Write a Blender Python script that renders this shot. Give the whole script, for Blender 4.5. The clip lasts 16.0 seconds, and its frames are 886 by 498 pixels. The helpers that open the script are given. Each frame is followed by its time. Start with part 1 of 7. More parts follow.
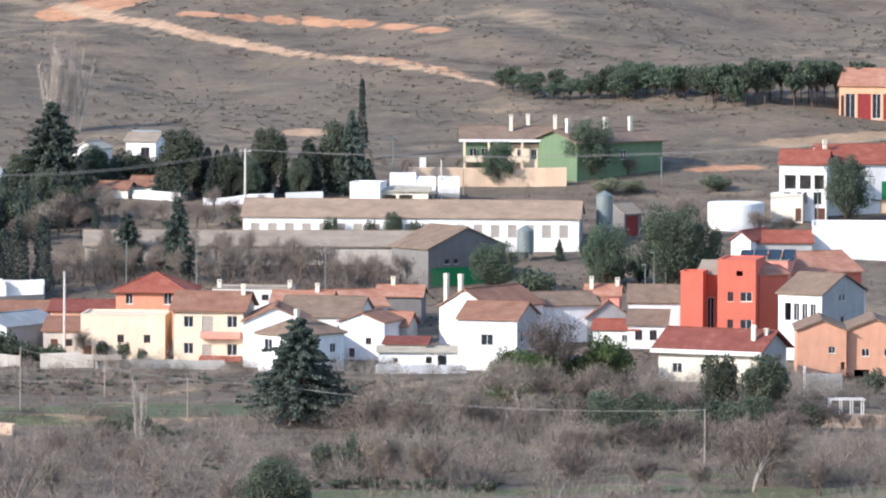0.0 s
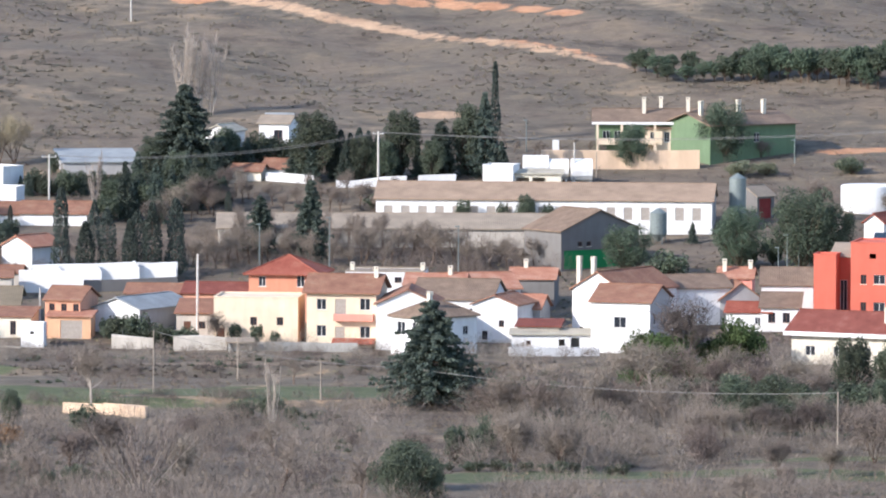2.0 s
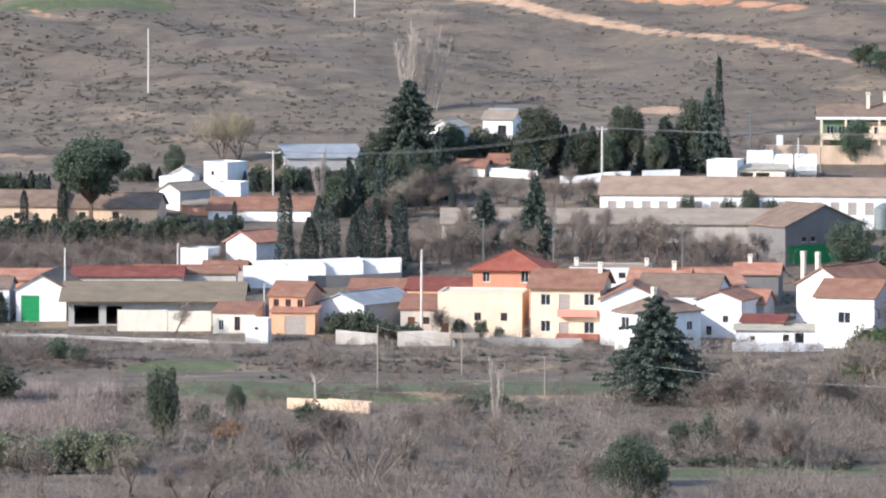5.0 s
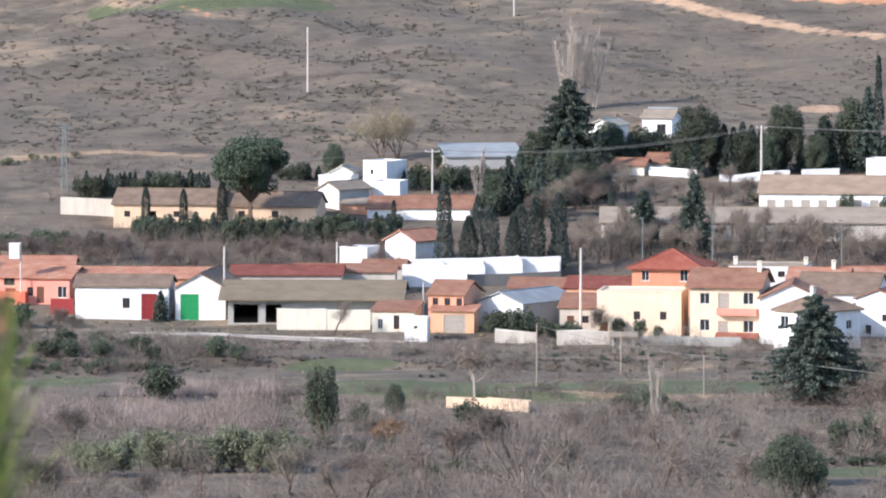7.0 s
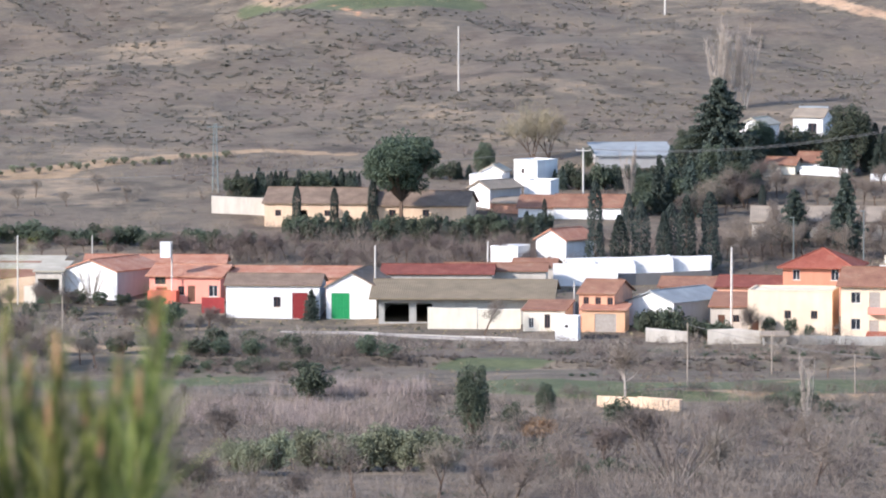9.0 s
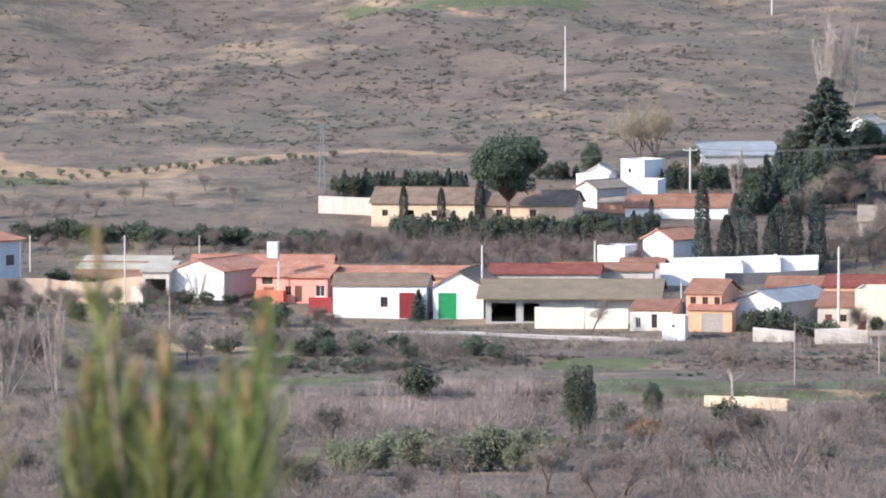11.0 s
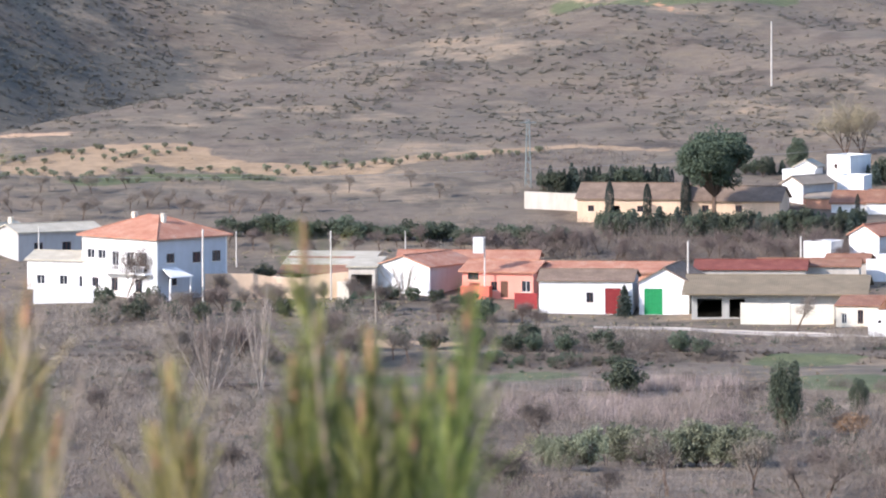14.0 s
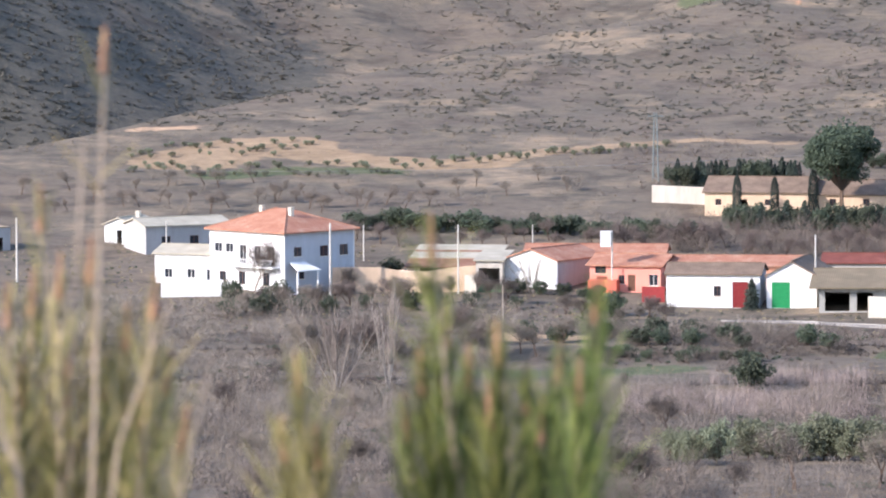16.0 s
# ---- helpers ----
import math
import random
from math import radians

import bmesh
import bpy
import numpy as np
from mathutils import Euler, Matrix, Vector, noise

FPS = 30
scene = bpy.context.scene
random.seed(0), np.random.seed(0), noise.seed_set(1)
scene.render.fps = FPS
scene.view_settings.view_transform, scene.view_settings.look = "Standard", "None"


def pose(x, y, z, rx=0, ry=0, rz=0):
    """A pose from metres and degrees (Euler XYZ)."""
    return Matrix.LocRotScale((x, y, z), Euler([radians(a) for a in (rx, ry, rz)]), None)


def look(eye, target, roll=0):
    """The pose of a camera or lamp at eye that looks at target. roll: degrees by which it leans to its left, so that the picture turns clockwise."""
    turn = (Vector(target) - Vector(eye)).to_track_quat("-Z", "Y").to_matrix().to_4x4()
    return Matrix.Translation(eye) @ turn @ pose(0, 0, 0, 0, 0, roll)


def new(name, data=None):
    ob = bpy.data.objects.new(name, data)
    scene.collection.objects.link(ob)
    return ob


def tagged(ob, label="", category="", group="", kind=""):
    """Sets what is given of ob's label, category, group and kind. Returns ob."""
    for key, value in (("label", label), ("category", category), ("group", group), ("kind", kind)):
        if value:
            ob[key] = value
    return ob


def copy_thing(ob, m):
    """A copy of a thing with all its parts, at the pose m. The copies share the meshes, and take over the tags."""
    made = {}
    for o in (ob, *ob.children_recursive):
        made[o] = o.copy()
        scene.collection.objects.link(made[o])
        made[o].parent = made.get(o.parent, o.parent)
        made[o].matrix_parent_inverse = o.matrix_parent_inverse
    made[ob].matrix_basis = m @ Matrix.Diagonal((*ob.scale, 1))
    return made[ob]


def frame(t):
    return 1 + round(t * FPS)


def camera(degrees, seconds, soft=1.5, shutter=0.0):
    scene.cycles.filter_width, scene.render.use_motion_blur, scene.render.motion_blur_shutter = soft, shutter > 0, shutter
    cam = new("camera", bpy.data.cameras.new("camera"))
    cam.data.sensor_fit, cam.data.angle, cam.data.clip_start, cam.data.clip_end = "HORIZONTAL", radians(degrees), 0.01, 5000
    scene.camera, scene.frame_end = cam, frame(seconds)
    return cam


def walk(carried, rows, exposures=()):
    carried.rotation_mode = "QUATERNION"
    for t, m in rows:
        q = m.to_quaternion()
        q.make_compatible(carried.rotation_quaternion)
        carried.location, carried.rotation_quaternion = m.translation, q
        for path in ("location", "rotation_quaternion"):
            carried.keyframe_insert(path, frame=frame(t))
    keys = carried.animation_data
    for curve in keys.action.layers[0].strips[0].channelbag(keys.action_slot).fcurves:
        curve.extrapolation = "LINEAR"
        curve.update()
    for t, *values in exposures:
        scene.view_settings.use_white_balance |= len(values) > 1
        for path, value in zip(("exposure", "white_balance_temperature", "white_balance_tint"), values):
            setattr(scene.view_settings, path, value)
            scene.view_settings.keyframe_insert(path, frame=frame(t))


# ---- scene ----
cam = camera(6, 16.0, soft=2.0)
cam.data.dof.use_dof = True
cam.data.dof.focus_distance = 1150
cam.data.dof.aperture_fstop = 50
EYE = (0, 0, 90.5)


def aim(yaw, pitch):
    """A point 1 km off, from a heading and a tilt in degrees."""
    a, b = radians(yaw), radians(pitch)
    return (1000 * math.sin(a) * math.cos(b), 1000 * math.cos(a) * math.cos(b), EYE[2] + 1000 * math.sin(b))


walk(cam, [
    (0, look(EYE, aim(3.5051, -3.7340), 0.257)),
    (0.5, look(EYE, aim(3.2313, -3.7707), 0.195)),
    (1, look(EYE, aim(2.9559, -3.8213), 0.240)),
    (1.5, look(EYE, aim(2.7723, -3.8432), 0.252)),
    (2, look(EYE, aim(2.6026, -3.8557), 0.214)),
    (2.5, look(EYE, aim(2.4447, -3.8742), 0.187)),
    (3, look(EYE, aim(2.1130, -3.9046), 0.168)),
    (3.5, look(EYE, aim(1.8774, -3.8901), 0.127)),
    (3.7, look(EYE, aim(1.8082, -3.8911), 0.126)),
    (5.8, look(EYE, aim(0.6006, -3.8911), 0.035)),
    (6, look(EYE, aim(0.5040, -3.9000), 0.042)),
    (6.5, look(EYE, aim(0.2834, -3.9100), 0.032)),
    (7, look(EYE, aim(0.0000, -3.8990), -0.000)),
    (7.5, look(EYE, aim(-0.2918, -3.8916), -0.034)),
    (8, look(EYE, aim(-0.5610, -3.8991), -0.027)),
    (8.5, look(EYE, aim(-0.7968, -3.9159), -0.045)),
    (9, look(EYE, aim(-1.0244, -3.9049), -0.054)),
    (11.3, look(EYE, aim(-1.8812, -3.9038), -0.125)),
    (11.5, look(EYE, aim(-1.9739, -3.9026), -0.099)),
    (12, look(EYE, aim(-2.1664, -3.9011), -0.101)),
    (12.5, look(EYE, aim(-2.3649, -3.9150), -0.145)),
    (13, look(EYE, aim(-2.6282, -3.9214), -0.180)),
    (13.5, look(EYE, aim(-2.8964, -3.9311), -0.158)),
    (14, look(EYE, aim(-3.1497, -3.9302), -0.214)),
    (14.5, look(EYE, aim(-3.3597, -3.9434), -0.236)),
    (15, look(EYE, aim(-3.5846, -3.9670), -0.225)),
    (15.5, look(EYE, aim(-3.8046, -3.9726), -0.251)),
    (16, look(EYE, aim(-4.0152, -3.9696), -0.280)),
], exposures=[(0, 1.14, 6120, 13.2), (7, 1.18, 6110, 14.2), (16, 1.35, 6150, 17.0)])

# ---- light: a low winter sun and a clear sky ----
SUN_EL, SUN_AZ = 27, 239          # azimuth clockwise from +y
world = bpy.data.worlds.new("sky")
scene.world = world
world.use_nodes = True
wn = world.node_tree
sky = wn.nodes.new("ShaderNodeTexSky")
sky.sky_type = "NISHITA"
sky.sun_disc = False
sky.sun_elevation = radians(SUN_EL)
sky.sun_rotation = radians(SUN_AZ)
sky.altitude = 600
sky.air_density, sky.dust_density, sky.ozone_density = 1.0, 1.2, 1.0
wn.nodes["Background"].inputs["Strength"].default_value = 0.15
wn.links.new(sky.outputs[0], wn.nodes["Background"].inputs["Color"])
sun_data = bpy.data.lights.new("sun", "SUN")
sun_data.energy, sun_data.angle, sun_data.color = 2.75, radians(0.53), (1.0, 0.92, 0.82)
sun = new("sun", sun_data)
ce = math.cos(radians(SUN_EL))
sun.matrix_world = look((0, 0, 400), (-300 * math.sin(radians(SUN_AZ)) * ce, -300 * math.cos(radians(SUN_AZ)) * ce, 400 - 300 * math.sin(radians(SUN_EL))))


# ---- materials ----
def node(nt, kind, **sets):
    n = nt.nodes.new(kind)
    for k, v in sets.items():
        n.inputs[k].default_value = v
    return n


def base(name, rough=0.85, metal=0.0):
    m = bpy.data.materials.new(name)
    m.use_nodes = True
    nt = m.node_tree
    b = nt.nodes["Principled BSDF"]
    b.inputs["Roughness"].default_value = rough
    b.inputs["Metallic"].default_value = metal
    b.inputs["Specular IOR Level"].default_value = 0.25
    return m, nt, b


def coords(nt, out="Object"):
    return nt.nodes.new("ShaderNodeTexCoord").outputs[out]


def noise_ramp(nt, vec, scale, stops, detail=5.0, rough=0.6):
    n = node(nt, "ShaderNodeTexNoise", Scale=scale, Detail=detail, Roughness=rough)
    nt.links.new(vec, n.inputs["Vector"])
    r = nt.nodes.new("ShaderNodeValToRGB")
    e = r.color_ramp.elements
    while len(e) < len(stops):
        e.new(0.5)
    for el, (p, c) in zip(e, stops):
        el.position, el.color = p, (*c, 1)
    nt.links.new(n.outputs["Fac"], r.inputs["Fac"])
    return r.outputs["Color"], n.outputs["Fac"]


def mixc(nt, a, b, fac, how="MIX"):
    mx = nt.nodes.new("ShaderNodeMix")
    mx.data_type, mx.blend_type = "RGBA", how
    for sock, val in ((mx.inputs[0], fac), (mx.inputs[6], a), (mx.inputs[7], b)):
        if isinstance(val, (int, float)):
            sock.default_value = val
        elif isinstance(val, tuple):
            sock.default_value = (*val, 1)
        else:
            nt.links.new(val, sock)
    return mx.outputs[2]


def bump(nt, b, height, strength=0.4, distance=0.05):
    bp = node(nt, "ShaderNodeBump", Strength=strength, Distance=distance)
    nt.links.new(height, bp.inputs["Height"])
    nt.links.new(bp.outputs["Normal"], b.inputs["Normal"])


def shade(c, k):
    return tuple(min(1, v * k) for v in c)


def plaster(name, c, dirt=0.6, rough=0.9):
    """Painted render: blotches, faint streaks and a little grain."""
    m, nt, b = base(name, rough)
    v = coords(nt)
    big, _ = noise_ramp(nt, v, 0.35, [(0.3, shade(c, 0.86)), (0.7, c)])
    mp = nt.nodes.new("ShaderNodeMapping")
    mp.inputs["Scale"].default_value = (0.9, 0.9, 0.2)
    nt.links.new(v, mp.inputs["Vector"])
    streak, f = noise_ramp(nt, mp.outputs[0], 1.0, [(0.42, (dirt, dirt * 0.96, dirt * 0.9)), (0.62, (1, 1, 1))])
    col = mixc(nt, big, streak, 0.28, "MULTIPLY")
    nt.links.new(col, b.inputs["Base Color"])
    fine = node(nt, "ShaderNodeTexNoise", Scale=9.0, Detail=4.0)
    nt.links.new(v, fine.inputs["Vector"])
    bump(nt, b, fine.outputs["Fac"], 0.3, 0.02)
    return m


def tile_roof(name, c1, c2, pale=(0.42, 0.34, 0.27)):
    """Clay barrel tiles: courses down the slope, weathered in patches."""
    m, nt, b = base(name, 0.85)
    uv = coords(nt, "UV")
    ob = coords(nt)
    w1 = nt.nodes.new("ShaderNodeTexWave")
    w1.inputs["Scale"].default_value = 1.25
    w1.inputs["Distortion"].default_value = 0.6
    nt.links.new(uv, w1.inputs["Vector"])
    patch, f = noise_ramp(nt, ob, 0.55, [(0.3, c1), (0.55, c2), (0.78, pale)], 7)
    spot, _ = noise_ramp(nt, ob, 5.5, [(0.35, (0.62, 0.6, 0.58)), (0.6, (1, 1, 1))], 3)
    col = mixc(nt, patch, spot, 0.7, "MULTIPLY")
    nt.links.new(mixc(nt, col, shade(c1, 0.45), mapped(nt, w1.outputs["Fac"], 0.35, 0.0)), b.inputs["Base Color"])
    bump(nt, b, w1.outputs["Fac"], 0.7, 0.08)
    return m


def mapped(nt, out, lo, hi):
    r = node(nt, "ShaderNodeMapRange")
    r.inputs["To Min"].default_value, r.inputs["To Max"].default_value = lo, hi
    nt.links.new(out, r.inputs["Value"])
    return r.outputs[0]


def sheet_roof(name, c, rough=0.6, metal=0.0):
    """Corrugated sheets with stains."""
    m, nt, b = base(name, rough, metal)
    uv, ob = coords(nt, "UV"), coords(nt)
    w1 = nt.nodes.new("ShaderNodeTexWave")
    w1.inputs["Scale"].default_value = 1.0
    nt.links.new(uv, w1.inputs["Vector"])
    patch, f = noise_ramp(nt, ob, 0.4, [(0.3, shade(c, 0.72)), (0.6, c), (0.8, shade(c, 1.25))], 7)
    nt.links.new(mixc(nt, patch, shade(c, 0.5), mapped(nt, w1.outputs["Fac"], 0.3, 0.0)), b.inputs["Base Color"])
    bump(nt, b, w1.outputs["Fac"], 0.5, 0.06)
    return m


def plain(name, c, rough=0.7, metal=0.0, vary=0.75, scale=3.0):
    m, nt, b = base(name, rough, metal)
    col, f = noise_ramp(nt, coords(nt), scale, [(0.3, shade(c, vary)), (0.7, c)])
    nt.links.new(col, b.inputs["Base Color"])
    return m


def leafy(name, c1, c2, rough=0.75, thin=0.0):
    """Leaves: each clump varies by island and each plant by its own random."""
    m, nt, b = base(name, rough)
    geo = nt.nodes.new("ShaderNodeNewGeometry")
    info = nt.nodes.new("ShaderNodeObjectInfo")
    r = nt.nodes.new("ShaderNodeValToRGB")
    r.color_ramp.elements[0].color, r.color_ramp.elements[1].color = (*c1, 1), (*c2, 1)
    nt.links.new(geo.outputs["Random Per Island"], r.inputs["Fac"])
    tone = nt.nodes.new("ShaderNodeHueSaturation")
    nt.links.new(mapped(nt, info.outputs["Random"], 0.75, 1.25), tone.inputs["Value"])
    nt.links.new(mapped(nt, info.outputs["Random"], 0.49, 0.53), tone.inputs["Hue"])
    nt.links.new(r.outputs["Color"], tone.inputs["Color"])
    nt.links.new(tone.outputs["Color"], b.inputs["Base Color"])
    if thin:
        through_light = nt.nodes.new("ShaderNodeBsdfTranslucent")
        nt.links.new(tone.outputs["Color"], through_light.inputs["Color"])
        mx = nt.nodes.new("ShaderNodeMixShader")
        mx.inputs[0].default_value = thin
        nt.links.new(b.outputs[0], mx.inputs[1])
        nt.links.new(through_light.outputs[0], mx.inputs[2])
        nt.links.new(mx.outputs[0], nt.nodes["Material Output"].inputs["Surface"])
    return m


COVER = {"green": ((0.10, 0.118, 0.06), (0.15, 0.165, 0.085)), "straw": ((0.31, 0.22, 0.135), (0.47, 0.335, 0.21)),
         "soil": ((0.48, 0.24, 0.13), (0.63, 0.36, 0.21)), "track": ((0.46, 0.30, 0.19), (0.62, 0.43, 0.28)),
         # heath scrub, its tone also darkened for the shaded flank
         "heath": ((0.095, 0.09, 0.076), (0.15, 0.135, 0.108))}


def ground_mat(name, stops, fine, scale=0.05, grain=0.9, zones=False):
    m, nt, b = base(name, 0.95)
    v = coords(nt)
    mp = nt.nodes.new("ShaderNodeMapping")
    mp.inputs["Scale"].default_value = (0.55, 0.8, 1.0)
    nt.links.new(v, mp.inputs["Vector"])
    big, _ = noise_ramp(nt, mp.outputs[0], scale, stops, 8, 0.65)
    small, f = noise_ramp(nt, mp.outputs[0], grain, fine, 6, 0.7)
    mid, f3 = noise_ramp(nt, mp.outputs[0], scale * 4, [(0.36, (0.62, 0.6, 0.6)), (0.5, (1.0, 1.0, 1.0)), (0.66, (1.28, 1.2, 1.1))], 5, 0.6)
    big = mixc(nt, big, mid, 0.8, "MULTIPLY")
    tiny, f2 = noise_ramp(nt, v, grain * 5, [(0.3, (0.6, 0.6, 0.6)), (0.7, (1.15, 1.12, 1.08))], 4)
    if zones:
        edge = node(nt, "ShaderNodeTexNoise", Scale=0.35, Detail=5.0, Roughness=0.7)
        nt.links.new(v, edge.inputs["Vector"])
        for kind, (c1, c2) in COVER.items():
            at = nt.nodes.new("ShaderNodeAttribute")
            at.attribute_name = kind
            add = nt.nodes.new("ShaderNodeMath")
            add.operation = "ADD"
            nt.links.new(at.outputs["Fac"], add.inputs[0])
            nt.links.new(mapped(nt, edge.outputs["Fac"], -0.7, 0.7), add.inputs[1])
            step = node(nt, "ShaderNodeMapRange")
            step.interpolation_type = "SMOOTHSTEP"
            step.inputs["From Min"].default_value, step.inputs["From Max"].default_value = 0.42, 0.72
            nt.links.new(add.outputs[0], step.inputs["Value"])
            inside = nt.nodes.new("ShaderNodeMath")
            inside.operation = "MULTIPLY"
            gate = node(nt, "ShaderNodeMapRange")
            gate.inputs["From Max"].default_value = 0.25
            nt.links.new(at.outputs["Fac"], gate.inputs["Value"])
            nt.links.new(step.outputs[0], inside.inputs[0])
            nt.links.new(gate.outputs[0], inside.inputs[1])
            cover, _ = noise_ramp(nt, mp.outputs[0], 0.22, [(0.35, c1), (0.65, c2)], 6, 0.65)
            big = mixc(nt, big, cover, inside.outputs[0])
    col = mixc(nt, mixc(nt, big, small, 0.55, "MULTIPLY"), tiny, 0.6, "MULTIPLY")
    nt.links.new(col, b.inputs["Base Color"])
    bump(nt, b, f, 1.0, 0.5)
    return m


M_LAND = ground_mat("scrub_land", [(0.30, (0.125, 0.105, 0.084)), (0.43, (0.20, 0.162, 0.124)), (0.54, (0.165, 0.14, 0.108)), (0.70, (0.31, 0.245, 0.175))],
                    [(0.33, (0.55, 0.55, 0.56)), (0.52, (0.95, 0.93, 0.9)), (0.75, (1.22, 1.16, 1.1))], zones=True)
M_ROAD = ground_mat("village_road", [(0.3, (0.3, 0.27, 0.24)), (0.7, (0.42, 0.38, 0.33))], [(0.3, (0.8, 0.8, 0.8)), (0.6, (1.1, 1.1, 1.1))], 0.1)

W_WHITE = plaster("white_render", (0.82, 0.81, 0.79), 0.72)
W_CREAM = plaster("cream_render", (0.80, 0.645, 0.475), 0.75)
W_TERRACOTTA = plaster("terracotta_render", (0.70, 0.29, 0.18), 0.7)
W_PALE = plaster("pale_cream_render", (0.78, 0.71, 0.58), 0.65)
W_SALMON = plaster("salmon_render", (0.78, 0.32, 0.245), 0.7)
W_RED = plaster("red_render", (0.60, 0.15, 0.10), 0.8)
W_ORANGE = plaster("orange_render", (0.70, 0.41, 0.25), 0.7)
W_STONE = plaster("ochre_stone", (0.74, 0.54, 0.375), 0.55)
W_BRICK = plaster("hollow_brick", (0.66, 0.345, 0.225), 0.65)
# plain grey walls, and house sides greyed in colour for shade
W_GREY_SHADE = plaster("grey_and_shade_render", (0.42, 0.41, 0.40), 0.7)
# white render with a shaded face's blue-grey put into its colour
W_SHADED_WHITE = plaster("shaded_white_render", (0.50, 0.51, 0.54), 0.75)
# dark walls, and walls whose shade is put into the colour
W_DARK_SHADE = plaster("dark_and_shade_render", (0.2, 0.19, 0.18), 0.7)
W_GREEN = plaster("green_render", (0.155, 0.225, 0.13), 0.75)
W_LIMEWASH = plaster("old_limewash", (0.55, 0.50, 0.43), 0.4)
W_CONCRETE = plaster("grey_concrete", (0.40, 0.39, 0.36), 0.6)
R_RED = tile_roof("red_tiles", (0.30, 0.078, 0.05), (0.40, 0.125, 0.08), (0.46, 0.22, 0.15))
R_ORANGE = tile_roof("orange_tiles", (0.43, 0.175, 0.11), (0.54, 0.27, 0.175), (0.62, 0.42, 0.31))
R_BROWN = tile_roof("brown_tiles", (0.27, 0.13, 0.085), (0.37, 0.19, 0.12), (0.42, 0.29, 0.2))
R_OLD = tile_roof("weathered_tiles", (0.20, 0.14, 0.10), (0.29, 0.205, 0.145), (0.37, 0.28, 0.2))
R_MAROON = tile_roof("maroon_tiles", (0.20, 0.06, 0.045), (0.28, 0.09, 0.065), (0.36, 0.16, 0.12))
R_FIBRE = sheet_roof("fibre_cement_sheets", (0.35, 0.285, 0.215), 0.9)
R_SHED = sheet_roof("brownish_shed_sheets", (0.37, 0.265, 0.185), 0.9)
R_OLIVE = sheet_roof("mossy_fibre_cement", (0.25, 0.197, 0.128), 0.9)
R_PALE = sheet_roof("pale_sheets", (0.50, 0.45, 0.35), 0.85)
R_STEEL = sheet_roof("blue_grey_steel", (0.34, 0.36, 0.36), 0.8, 0.0)
M_GLASS = plain("window_glass", (0.035, 0.04, 0.05), 0.12, 0.0, 0.6)
M_FRAME = plain("white_joinery", (0.7, 0.69, 0.66), 0.5)
M_WOOD = plain("dark_wood_joinery", (0.14, 0.065, 0.04), 0.6)
M_REDDOOR = plain("red_painted_metal", (0.27, 0.035, 0.035), 0.5)
M_GREENDOOR = plain("green_painted_metal", (0.02, 0.27, 0.09), 0.5)
M_SHUTTER = plain("roller_shutter", (0.42, 0.37, 0.32), 0.55)
M_POLE = plain("pale_concrete_pole", (0.62, 0.58, 0.52), 0.8)
M_TIMBER = plain("grey_timber_pole", (0.36, 0.30, 0.24), 0.9)
M_STEEL = plain("galvanised_steel", (0.22, 0.255, 0.245), 0.55, 0.2)
M_CABLE = plain("cable", (0.25, 0.24, 0.23), 0.6)
M_PANEL = plain("solar_panel", (0.03, 0.05, 0.075), 0.2)
M_BARK = plain("brown_bark", (0.13, 0.09, 0.065), 0.95, 0, 0.6, 2)
M_GREYBARK = plain("pale_grey_bark", (0.42, 0.37, 0.32), 0.95, 0, 0.7, 1.5)
M_TWIG = leafy("bare_twigs", (0.145, 0.113, 0.095), (0.215, 0.17, 0.145))
M_GREYTWIG = leafy("grey_lichened_twigs", (0.19, 0.155, 0.13), (0.285, 0.235, 0.20))
M_LIMB = plain("grey_brown_bark", (0.36, 0.31, 0.265), 0.95, 0, 0.7, 1.5)
M_TWIGPALE = leafy("pale_bare_twigs", (0.34, 0.28, 0.235), (0.50, 0.42, 0.36))
M_TWIGDARK = leafy("dark_bare_twigs", (0.09, 0.072, 0.062), (0.15, 0.12, 0.104))
M_STRAWTWIG = leafy("straw_brush", (0.23, 0.175, 0.11), (0.36, 0.275, 0.165))
M_CYPRESS = leafy("cypress_leaves", (0.042, 0.053, 0.046), (0.062, 0.076, 0.06), thin=0.1)
M_FIR = leafy("fir_needles", (0.064, 0.083, 0.068), (0.102, 0.124, 0.094), thin=0.2)
M_PINE = leafy("pine_needles", (0.066, 0.088, 0.062), (0.108, 0.135, 0.085), thin=0.2)
M_OAK = leafy("evergreen_leaves", (0.066, 0.08, 0.058), (0.11, 0.128, 0.08), thin=0.2)
M_BRIGHT = leafy("bright_green_leaves", (0.06, 0.085, 0.032), (0.115, 0.145, 0.055), thin=0.3)
M_OLIVE = leafy("olive_leaves", (0.145, 0.152, 0.098), (0.24, 0.245, 0.16), thin=0.2)
M_SCRUB = leafy("scrub_leaves", (0.15, 0.13, 0.105), (0.215, 0.185, 0.148))
M_HEATH = leafy("dark_heath_leaves", (0.10, 0.095, 0.08), (0.15, 0.138, 0.113))
M_RUSTLEAF = leafy("russet_leaves", (0.30, 0.17, 0.095), (0.40, 0.25, 0.15), thin=0.35)
M_GOLDTWIG = leafy("yellowish_twigs", (0.22, 0.18, 0.125), (0.30, 0.24, 0.165))
M_PINKTWIG = leafy("pinkish_stems", (0.25, 0.19, 0.175), (0.36, 0.285, 0.26))


